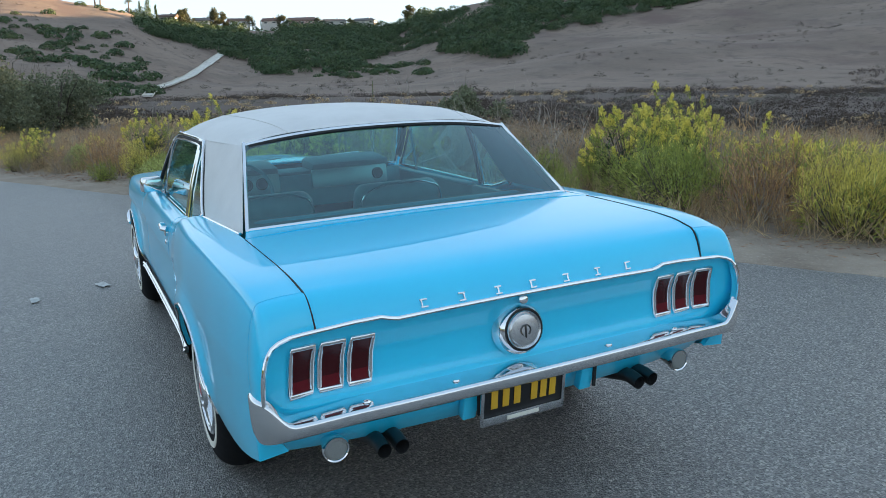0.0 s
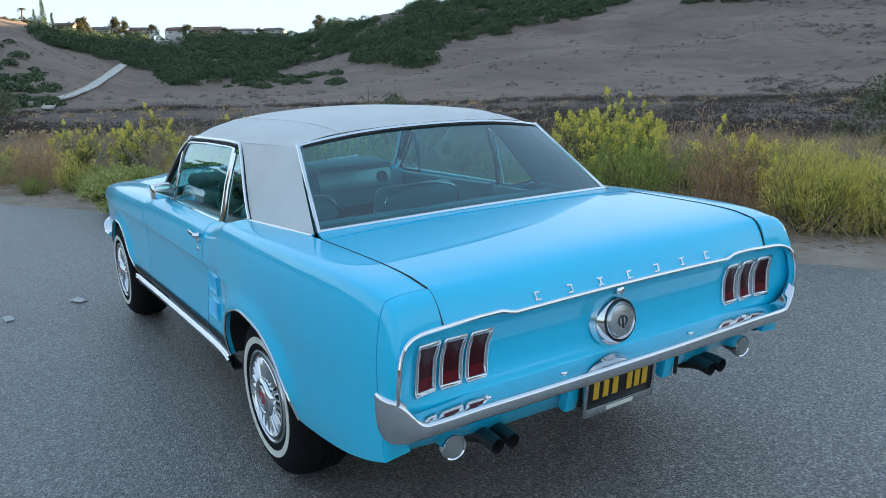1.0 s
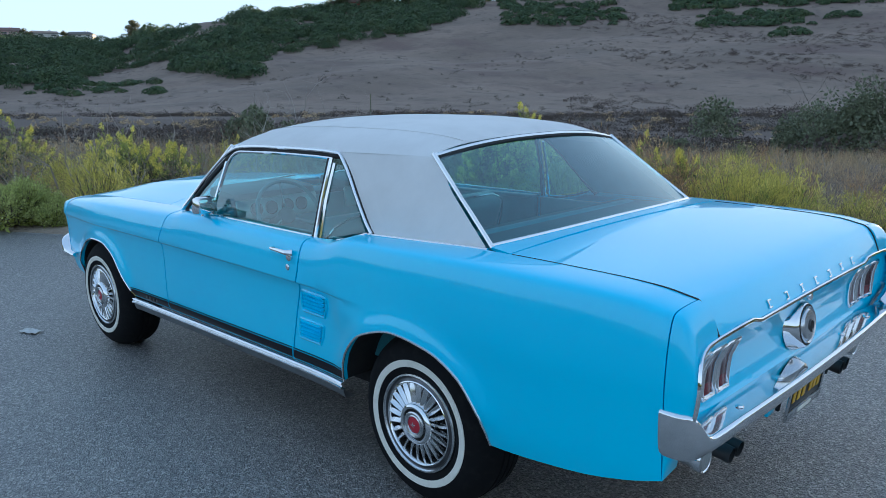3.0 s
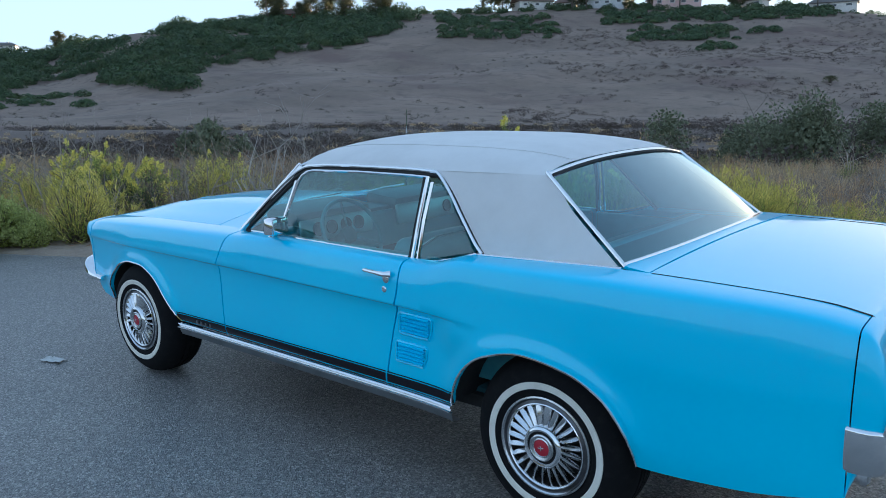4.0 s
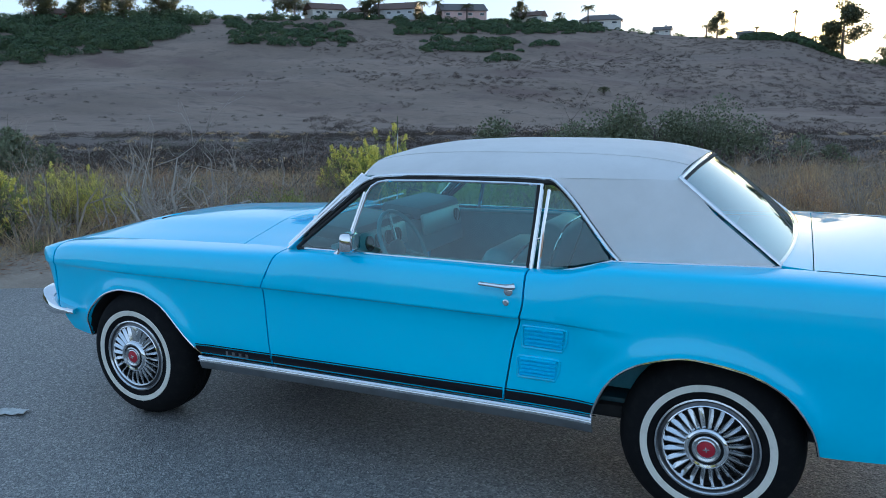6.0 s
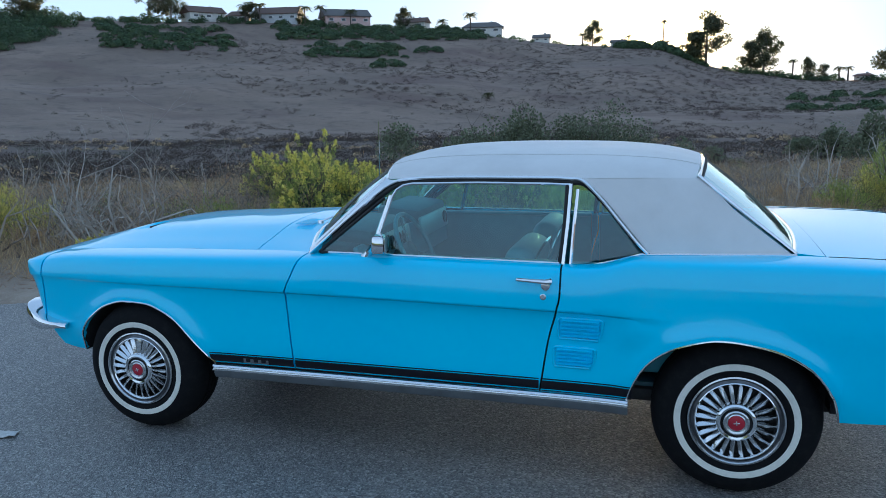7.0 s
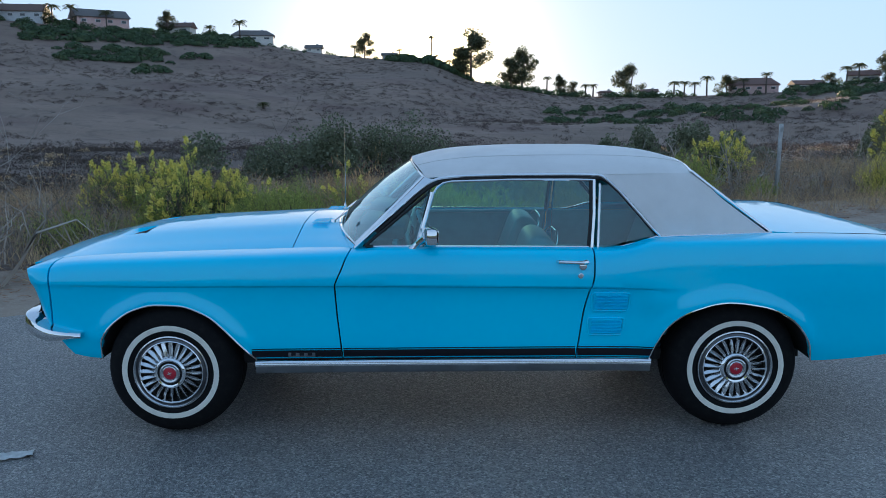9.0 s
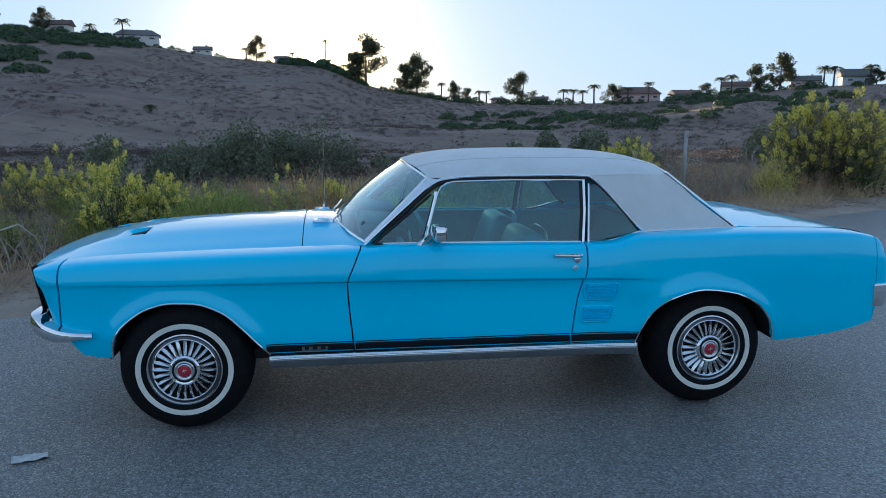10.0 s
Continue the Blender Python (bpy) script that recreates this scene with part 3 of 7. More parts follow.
xs = sorted(set(np.round(np.concatenate([np.linspace(-2.1, -0.795, 50), np.linspace(-1.84, -1.62, 24)]), 4)))
rows = []
for x in xs:
    lead = step01(-1.9, -2.1, x) if x < -1.9 else 0.0
    rows.append([(p[0] - 0.06 * lead * (1 - (k / 30 - 1) ** 2), p[1], p[2]) for k, p in enumerate(hood_point(x, k / 30 - 1) for k in range(61))])
hood = part("hood", sheet(rows, 0.012, True), PAINT, car, "", 25)
for c in (-0.256, 0.256):
    bm = bmesh.new()
    zh = hood_point(-1.60, c / 0.66)[2]
    block((0.125, 0.160, 0.012), pose(-1.715, c, zh - 0.034, 0, -12, 0), 0.003, bm)
    block((0.010, 0.165, 0.034), pose(-1.650, c, zh - 0.022, 0, -20, 0), 0.003, bm)
    part("hood_scoop_grille", bm, DARK, hood, "dark grille in the hood scoop")
rows = [[(lambda q: (q[0] + 0.11 * (1 - (k / 20 - 1) ** 2) * -t, q[1] * (1 + 0.03 * t), q[2] - 0.004 * t))(hood_point(-0.790 + 0.29 * t, (k / 20 - 1))) for k in range(41)] for t in [i / 8 for i in range(9)]]
cowl = part("cowl", sheet(rows, 0.012, True), PAINT, car, "", 25)
for s in (-0.42, 0.42):
    bm = bmesh.new()
    for k in range(9):
        p = hood_point(-0.70, s)
        block((0.09, 0.010, 0.003), pose(-0.70, p[1] - 0.08 + 0.02 * k, p[2] + 0.003), 0.001, bm)
    part("cowl_vent", bm, PAINT, cowl, "slatted cowl vent")
# grille opening at the nose, dark, with headlamps
bm = bmesh.new()
sheet([[(-2.13 + 0.05 * t, y, 0.80 - 0.28 * t) for y in np.linspace(-0.65, 0.65, 13)] for t in (0, 0.5, 1)], 0, bm=bm)
part("grille", bm, DARK, car, "dark recessed grille")
for s in (-1, 1):
    part("headlamp", lathe([(0.0, 0.018), (0.05, 0.012), (0.085, 0.0)], 28, m=pose(-1.985, s * 0.715, 0.665, 0, -82, 0)), LAMPGLASS, car, "round sealed headlamp")
    part("headlamp_ring", lathe([(0.083, 0.0), (0.09, 0.012), (0.100, 0.008), (0.104, -0.03)], 28, m=pose(-1.985, s * 0.715, 0.665, 0, -82, 0)), CHROME, car)
    # front valance below the bumper
rows = [[(-1.99 + 0.10 * t + 0.10 * (abs(y) / 0.80) ** 3, y, 0.50 - 0.13 * t) for y in np.linspace(-0.80, 0.80, 25)] for t in (0, 0.25, 0.5, 0.75, 1)]
part("front_valance", sheet(rows, 0.01), PAINT, car)

# trunk lid, deck panel, tail panel
deck_c = pchip([1.55, 1.65, 1.9, 2.1, 2.25, 2.33, 2.38, 2.40], [0.962, 0.964, 0.955, 0.943, 0.926, 0.900, 0.848, 0.806])
deck_e = pchip([2.20, 2.325, 2.355, 2.375, 2.387], [0.929, 0.905, 0.876, 0.836, 0.804])
deck_y = lambda x: inner_y(x) if x < 2.325 else 0.720 - 0.010 * (x - 2.325) / 0.06


def deck_point(t, s):
    """t runs from the rear window to the tail, s across."""
    x1 = 2.400 - 0.014 * s * s
    x = 1.679 + (x1 - 1.679) * t
    y = s * (deck_y(x) - 0.0025)
    k = (x - 1.679) / (x1 - 1.679)
    xe = 1.679 + k * 0.707
    ze, zc = (inner_z(xe) if xe < 2.325 else deck_e(xe)), deck_c(1.679 + k * 0.721)
    return (x, y, ze + (zc - ze) * (1 - abs(s) ** 1.9))


ts = [1 - (1 - i / 30) ** 1.5 for i in range(31)]
trunk = part("trunk_lid", sheet([[deck_point(t, k / 20 - 1) for k in range(41)] for t in ts], 0.012, True), PAINT, car, "", 30)

for s in (-1, 1):
    part("lid_seam", tube([Vector(deck_point(t, s)) + Vector((0.0005, s * 0.003, 0.0005)) for t in np.linspace(0.01, 0.999, 48)], [0.0016 + 0.0018 * step01(0.5, 0.95, k / 47) for k in range(48)], 6), DARK, trunk, "dark gap along the lid's edge")


def back_base(s):
    """Lower edge of the rear window."""
    return Vector((1.612 - 0.050 * abs(s) ** 2.4, 0.704 * s, 0.968 - 0.015 * s * s))


def back_top(s):
    return Vector((1.232 - 0.034 * abs(s) ** 2.0, 0.608 * s, 1.300 - 0.046 * abs(s) ** 2.4))


rows = []
for t in (0, 0.3, 0.6, 1):
    rows.append([tuple(back_base(k / 16 - 1).lerp(Vector((1.675, 0.7315 * (k / 16 - 1), 0.948 + 0.019 * (1 - abs(k / 16 - 1) ** 2.4))), t)) for k in range(33)])
part("rear_deck", sheet(rows, 0.01, True), PAINT, car)

tail_x = pchip([0.38, 0.46, 0.53, 0.57, 0.63, 0.69, 0.76, 0.80, 0.825], [2.30, 2.335, 2.352, 2.350, 2.338, 2.340, 2.366, 2.384, 2.396])
corner_x = pchip([0.50, 0.575, 0.640, 0.700, 0.745, 0.79], [2.328, 2.355, 2.378, 2.386, 2.386, 2.384])


def tail_point(y, z):
    a = abs(y)
    t = step01(0.72, 0.885, a)
    return Vector((tail_x(z) * (1 - t) + corner_x(z) * t - 0.012 * a * a, y, z))


rows = []
for i in range(25):
    v = i / 24
    row = []
    for k in range(61):
        y = -0.884 + 1.768 * k / 60
        top = float(np.interp(abs(y), [0, 0.47, 0.495, 0.52, 0.74, 0.80, 0.85, 0.876, 0.884], [0.818, 0.816, 0.820, 0.812, 0.806, 0.798, 0.778, 0.745, 0.71]))
        row.append(tuple(tail_point(y, 0.505 + (top - 0.505) * v)))
    rows.append(row)
tail_panel = part("tail_panel", sheet(rows, 0.0), PAINT, car, "concave painted tail panel", 30)

# lower rear valance
rows = []
for i in range(9):
    v = i / 8
    row = []
    for k in range(41):
        y = -0.845 + 1.69 * k / 40
        a = abs(y) / 0.845
        row.append((2.355 - 0.085 * v ** 1.6 - 0.05 * a ** 4, y * (1 - 0.03 * v), 0.52 - (0.135 - 0.01 * a) * v))
    rows.append(row)
part("rear_valance", sheet(rows, 0.01, True), PAINT, car)

# bright line along the deck's edge and round the corners
line = []
for i in range(n_sec):
    if i % 2 == 0 and i / (n_sec - 1) > 0.2:
        p = Vector(tail_rim()[i])
        line.append(p + Vector((0.006, 0, 0.002)))
half = line + [Vector((2.398, -0.60, 0.814)), Vector((2.400, -0.52, 0.815)), Vector((2.402, -0.495, 0.808)), Vector((2.403, -0.47, 0.803)), Vector((2.404, -0.3, 0.806)), Vector((2.405, -0.12, 0.808))]
full = half + [Vector((2.405, 0, 0.808))] + [Vector((p.x, -p.y, p.z)) for p in reversed(half)]
part("deck_edge_moulding", tube(full, 0.0065, 8), CHROME, car, "bright chrome moulding")

# raised badge shapes along the trunk lid
for k in range(7):
    y = -0.378 + 0.126 * k
    s = y / 0.735
    q = Vector(deck_point(0.987, s))
    q2 = Vector(deck_point(0.998, s))
    d = (q2 - q).normalized()
    bm = bmesh.new()
    up = Vector((0, 1, 0)).cross(d).normalized()
    if up.z < 0:
        up = -up
    m = Matrix((( -d.x, 0, up.x, q.x + up.x * 0.002), (-d.y, 1, up.y, y), (-d.z, 0, up.z, q.z + up.z * 0.002), (0, 0, 0, 1)))
    block((0.006, 0.024, 0.005), m @ pose(0.011, 0, 0), 0.0015, bm, 1)
    block((0.006, 0.024, 0.005), m @ pose(-0.011, 0, 0), 0.0015, bm, 1)
    block((0.020, 0.006, 0.005), m @ pose(0, (-0.007, 0.007, 0)[k % 3], 0), 0.0015, bm, 1)
    part("badge_bar", bm, CHROME, trunk, "small raised chrome badge shape")

# tail lamps: bezel with a bent lens in it


def lamp_point(y, z, out):
    p = tail_point(y, z)
    return p + Vector((out - 0.008, 0, 0))


for side in (-1, 1):
    for k in range(3):
        y0 = 0.5325 + 0.0893 * k
        lamp = part("tail_lamp", bmesh.new(), CHROME, car, "upright three-bar style tail lamp")
        zs = [0.610, 0.621, 0.646, 0.676, 0.706, 0.736, 0.757]
        lean = lambda z: -0.006 * (z - 0.68) / 0.08
        edge = [(y0 + 0.006 + lean(z), z) for z in zs] + [(y0 + 0.073 + lean(z), z) for z in reversed(zs)]
        part("bezel", tube([lamp_point(side * y, z, 0.013) for y, z in edge], 0.0085, 8, closed=True), CHROME, lamp, "rounded chrome bezel", 60)
        zz = [0.612, 0.630, 0.652, 0.676, 0.706, 0.736, 0.756]
        cols = [[tuple(lamp_point(side * (y0 + 0.007 + 0.065 * c / 4 + lean(z)), z, 0.013 + 0.003 * math.sin(math.pi * c / 4))) for c in range(5)] for z in zz]
        part("lens", sheet(cols[2:], 0, side > 0), REDLENS, lamp, "dark red ribbed lens")
        part("lower_lens", sheet(cols[:3], 0, side > 0), LOWLENS, lamp, "brighter red lower lens")

# fuel cap, lock and lip
m = pose(2.340, -0.034, 0.676, 0, 84, 0)
cap = part("fuel_cap", lathe([(0.092, 0.0), (0.086, 0.018), (0.078, 0.040), (0.070, 0.046), (0.066, 0.040), (0.064, 0.034)], 40, m=m), CHROME, car, "round chrome fuel cap")
part("cap_ring", lathe([(0.0705, 0.0475), (0.0665, 0.0485), (0.0640, 0.0465)], 40, m=m), DARK, cap, "black ring")
part("cap_face", lathe([(0.064, 0.034), (0.064, 0.048), (0.060, 0.054), (0.055, 0.050), (0.050, 0.055), (0.03, 0.058), (0.0, 0.059)], 40, m=m), STEEL, cap, "brushed steel centre with a raised emblem")
bm = bmesh.new()
tube([m @ Vector((0.018 * math.cos(a), 0.018 * math.sin(a), 0.060)) for a in np.linspace(0.6, 5.6, 12)], 0.0022, 6, bm=bm)
block((0.040, 0.005, 0.004), m @ pose(0.004, 0.0, 0.060), 0.001, bm)
part("emblem", bm, MUFFLER, cap, "dark engraved emblem")
part("trunk_lock", lathe([(0.016, 0), (0.016, 0.008), (0.010, 0.012), (0.0, 0.012)], 20, m=pose(2.382, -0.034, 0.782, 0, 75, 0)), CHROME, car)


def sweep(path, profile, tall, bm=None):
    """Sweeps a closed (out, up) profile along a level line; out points away from the car. tall: height at a place along it."""
    bm = bm or bmesh.new()
    pts = [Vector(p) for p in path]
    rings = []
    for i, p in enumerate(pts):
        d = (pts[min(i + 1, len(pts) - 1)] - pts[max(i - 1, 0)]).normalized()
        out = Vector((d.y, -d.x, 0)).normalized()
        k = tall(p)
        rings.append([bm.verts.new(p + out * a + Vector((0, 0, 0.05 + (b - 0.05) * k))) for a, b in profile])
    for a, b in zip(rings[:-1], rings[1:]):
        for k in range(len(a)):
            bm.faces.new((a[k], a[(k + 1) % len(a)], b[(k + 1) % len(b)], b[k]))
    bm.faces.new(rings[0]), bm.faces.new(rings[-1][::-1])
    bmesh.ops.recalc_face_normals(bm, faces=bm.faces)
    return bm


# rear bumper: a flat mirror-bright shelf, a rolled edge, a slim face that grows tall at the ends
def rear_bumper_rows():
    half = [(2.318, 0.894), (2.352, 0.897), (2.388, 0.890), (2.412, 0.862), (2.424, 0.80), (2.434, 0.66), (2.441, 0.45), (2.445, 0.22)]
    line = smooth_line([(x, -y, 0) for x, y in half] + [(2.446, 0, 0)] + [(x, y, 0) for x, y in reversed(half)], 96)
    rows = []
    for i, p in enumerate(line):
        d = (line[min(i + 1, len(line) - 1)] - line[max(i - 1, 0)]).normalized()
        out = Vector((d.y, -d.x, 0))
        a = abs(p.y)
        end = step01(0.80, 0.89, a)
        top = 0.565 - 0.006 * step01(0.60, 0.80, a) + 0.080 * end
        low = 0.520 - 0.008 * step01(0.62, 0.84, a) - 0.004 * end
        deep = 0.098 - 0.030 * step01(0.50, 0.78, a) - 0.050 * step01(0.78, 0.87, a)
        h = top - low
        prof = [(-deep, top + 0.006), (-deep * 0.55, top + 0.005), (-0.010, top + 0.003), (-0.003, top + 0.002), (0.002, top - 0.001), (0.005, top - 0.006), (0.0055, top - 0.010), (0.005, low + h * 0.45), (0.002, low + h * 0.2), (-0.006, low + 0.002), (-0.014, low), (-0.018, low + 0.003), (-0.011, low + h * 0.3), (-0.010, top - 0.012), (-deep, top - 0.002)]
        rows.append([p + out * u + Vector((0, 0, z)) for u, z in prof])
    return rows


bm = bmesh.new()
rings = [[bm.verts.new(p) for p in row] for row in rear_bumper_rows()]
for a, b in zip(rings[:-1], rings[1:]):
    for k in range(len(a)):
        bm.faces.new((a[k], a[(k + 1) % len(a)], b[(k + 1) % len(b)], b[k]))
bm.faces.new(rings[0]), bm.faces.new(rings[-1][::-1])
bmesh.ops.recalc_face_normals(bm, faces=bm.faces)
rear_bumper = part("rear_bumper", bm, CHROME, car, "curved chrome rear bumper with a flat bright top", 40)
for y in (-0.58, -0.29, 0.29, 0.58):
    part("bumper_bolt", lathe([(0.013, 0), (0.011, 0.005), (0.0, 0.007)], 14, m=pose(2.400, y, 0.570)), CHROME, rear_bumper)
for y in (-0.225, 0.225):
    bm = block((0.035, 0.05, 0.13), pose(2.355, y, 0.475, 0, 14, 0), 0.006)
    part("bumper_guard", bm, PAINT, car, "painted bumper bracket")
    part("guard_edge", tube([(2.385, y + 0.024, 0.525), (2.366, y + 0.03, 0.42)], 0.007, 6), DARK, car)
line = smooth_line([(-1.80, -0.862, 0.458), (-1.88, -0.872, 0.468), (-1.96, -0.868, 0.488), (-2.04, -0.838, 0.522), (-2.095, -0.77, 0.545), (-2.12, -0.60, 0.550), (-2.15, 0, 0.552),
                    (-2.12, 0.60, 0.550), (-2.095, 0.77, 0.545), (-2.04, 0.838, 0.522), (-1.96, 0.868, 0.488), (-1.88, 0.872, 0.468), (-1.80, 0.862, 0.458)], 60)
FRONT_BUMPER = [(-0.06, 0.050), (-0.010, 0.050), (0.008, 0.044), (0.014, 0.030), (0.016, 0.012), (0.010, -0.008), (-0.006, -0.018), (-0.014, -0.014), (-0.004, 0.010), (-0.006, 0.032), (-0.06, 0.040)]
part("front_bumper", sweep(line[::-1], FRONT_BUMPER, lambda p: 0.45 + 0.85 * step01(-1.80, -2.05, p.x) if p.x > -2.05 else 1.3), CHROME, car, "slim curved chrome front bumper blade", 40)

# number plate in a chrome frame: bars stand for its writing
plate = part("number_plate", block((0.004, 0.300, 0.150), pose(2.402, -0.052, 0.476, 0, 8, 0), 0.003), PLATE, car, "black plate with yellow bars in a chrome frame")
pm = pose(2.4055, -0.052, 0.476, 0, 8, 0)
bm = bmesh.new()
for y, z, w, hgt in ((0, 0.078, 0.315, 0.012), (0, -0.072, 0.315, 0.030), (-0.152, 0, 0.012, 0.160), (0.152, 0, 0.012, 0.160)):
    block((0.008, w, hgt), pm @ pose(0.001, y, z), 0.002, bm)
part("plate_frame", bm, STEEL, plate, "chrome plate frame")
for y in (-0.108, -0.066, -0.024, 0.040, 0.075, 0.110):
    part("plate_bar", block((0.003, 0.024, 0.062), pm @ pose(0.001, y, 0.001), 0.001), PLATEYELLOW, plate, "yellow bar")
part("frame_bar", block((0.002, 0.12, 0.014), pm @ pose(0.006, 0.0, -0.072), 0.0005), WHITEWALL, plate, "pale bar on the frame")
fc = bpy.data.curves.new("plate_state", "FONT")
fc.body, fc.size, fc.align_x, fc.align_y, fc.extrude = "CALIFORNIA", 0.028, "CENTER", "CENTER", 0.0006
fo = new("plate_state", fc)
fo.parent = plate
fo.matrix_basis = pm @ pose(0.003, 0, 0.052) @ pose(0, 0, 0, 90, 0, 90)
fc.materials.append(PLATEYELLOW)

for s in (-1, 1):
    m = pose(2.312, s * 0.664, 0.417, 0, 92, 0)
    rl = part("reverse_lamp", lathe([(0.030, -0.04), (0.036, 0.0), (0.042, 0.016), (0.042, 0.028), (0.039, 0.034), (0.035, 0.031)], 28, m=m), CHROME, car, "round chrome reversing lamp")
    part("lamp_lens", lathe([(0.035, 0.029), (0.028, 0.036), (0.0, 0.041)], 24, m=m), LAMPGLASS, rl, "clear ribbed lens")
    for k in (0, 1):
        y = s * (0.462 + 0.058 * k)
        part("tail_pipe", tube(smooth_line([(2.05, y, 0.33), (2.22, y, 0.372), (2.30, y, 0.388), (2.362, y, 0.380)], 10), 0.027, 16, flat=0.85, caps=False), MUFFLER, car, "dark steel twin exhaust tip", 60)
        part("pipe_bore", lathe([(0.0, -0.05), (0.0225, -0.05), (0.0225, 0.0)], 16, m=pose(2.360, y, 0.380, 0, 98, 0)), DARK, car)

# wheels: tyre, whitewall, rim, finned cover
def build_wheel():
    """Axis along y, outer face towards -y."""
    w = thing("wheel", "", "")
    turn = pose(0, 0, 0, 90, 0, 0)
    tyre = part("tyre", lathe([(0.172, -0.10), (0.176, -0.03), (0.182, -0.012), (0.192, -0.004), (0.204, 0.0), (0.240, 0.001), (0.264, -0.005), (0.285, -0.016), (0.302, -0.032), (0.314, -0.050), (0.321, -0.068), (0.3245, -0.085), (0.3245, -0.100), (0.321, -0.102),
                           (0.321, -0.108), (0.326, -0.110), (0.326, -0.130), (0.321, -0.132), (0.321, -0.138), (0.326, -0.140), (0.326, -0.160), (0.321, -0.162), (0.321, -0.168), (0.3245, -0.170), (0.3235, -0.195), (0.310, -0.220), (0.285, -0.235), (0.24, -0.24), (0.19, -0.22), (0.172, -0.10)], 80, m=turn), RUBBER, w, "black tyre", 25)
    part("whitewall", lathe([(0.2085, -0.001), (0.2095, 0.0022), (0.222, 0.0040), (0.2340, 0.0034), (0.2355, -0.001)], 80, m=turn), WHITEWALL, tyre, "white sidewall band")
    cover = part("wheel_cover", lathe([(0.186, -0.03), (0.186, -0.008), (0.182, -0.001), (0.176, 0.001), (0.172, -0.005), (0.168, -0.008), (0.162, -0.006), (0.157, -0.002), (0.1535, 0.000), (0.150, -0.003), (0.1475, -0.012), (0.146, -0.036), (0.12, -0.034), (0.07, -0.028), (0.0, -0.03)], 72, m=turn),
                 [STEEL, DARK, COVER, CHROME], w, "brushed turbine wheel cover", 40)
    for p in cover.data.polygons:
        r = math.hypot(p.center.x, p.center.z)
        p.material_index = 1 if 0.085 < r < 0.148 else (3 if r < 0.158 else (0 if r > 0.172 else 2))
    # each fin is a folded blade: a bright ridge, a broad slope on one side and a steep one on the other
    fin = bmesh.new()
    cols = []
    for x, z, a_, b_ in ((0.072, 0.002, 0.0098, 0.0060), (0.090, 0.003, 0.0120, 0.0060), (0.115, 0.002, 0.0138, 0.0058), (0.136, 0.000, 0.0140, 0.0050), (0.1490, -0.002, 0.0105, 0.0040)):
        cols.append([fin.verts.new(p) for p in ((x, -a_, z - 0.011), (x, -a_ * 0.45, z - 0.0045), (x, -0.0014, z), (x, 0.0014, z), (x, b_, z - 0.013), (x, b_, z - 0.030), (x, -a_, z - 0.024))])
    for a, b in zip(cols[:-1], cols[1:]):
        for q in range(6):
            f = fin.faces.new((a[q], a[q + 1], b[q + 1], b[q]))
            f.material_index = 1 if q == 2 else 0
    fin.faces.new(cols[-1])
    bmesh.ops.recalc_face_normals(fin, faces=fin.faces)
    fin_mesh = mesh_of("fin", fin, [FINSTEEL, CHROME], 20)
    for k in range(24):
        f = new("fin", fin_mesh)
        f.parent = cover
        f.matrix_basis = turn @ pose(0, 0, 0, 0, 0, 15 * k)
    hub = part("hub_cap", lathe([(0.079, -0.030), (0.078, 0.004), (0.074, 0.012), (0.067, 0.016), (0.060, 0.014), (0.057, 0.008), (0.0565, 0.004)], 48, m=turn), CHROME, w, "chrome centre cap")
    part("hub_groove", lathe([(0.0565, 0.004), (0.053, 0.002), (0.050, 0.006)], 48, m=turn), DARK, hub, "black groove round the centre")
    part("hub_ring", lathe([(0.050, 0.004), (0.049, 0.014), (0.044, 0.017), (0.036, 0.014), (0.032, 0.016), (0.0305, 0.014)], 48, m=turn), STEEL, hub, "engraved steel ring")
    part("centre_badge", lathe([(0.0305, 0.013), (0.018, 0.0165), (0.0, 0.0175)], 32, m=turn), RED, hub, "red centre badge")
    bm = bmesh.new()
    block((0.024, 0.004, 0.003), turn @ pose(0, 0, 0.018, 0, 0, 25), 0.001, bm)
    block((0.004, 0.020, 0.003), turn @ pose(0, 0, 0.018, 0, 0, 25), 0.001, bm)
    part("badge_mark", bm, CHROME, hub)
    return w


wheel_parts = build_wheel()
for k, (x, y, rz) in enumerate(((-1.3715, -0.886, 0), (1.3715, -0.890, 0), (-1.3715, 0.886, 180), (1.3715, 0.890, 180))):
    m = pose(x, y, 0.3225, 0, 17 * k if rz == 0 else 9, 0) @ pose(0, 0, 0, 0, 0, rz)
    src = wheel_parts
    for o in [c for c in src.children]:
        cp = copy_thing(o, m @ o.matrix_basis)
        cp.parent = car
        for c in [cp] + list(cp.children_recursive):
            c["rolling"] = 1
for o in list(wheel_parts.children_recursive) + [wheel_parts]:
    bpy.data.objects.remove(o)

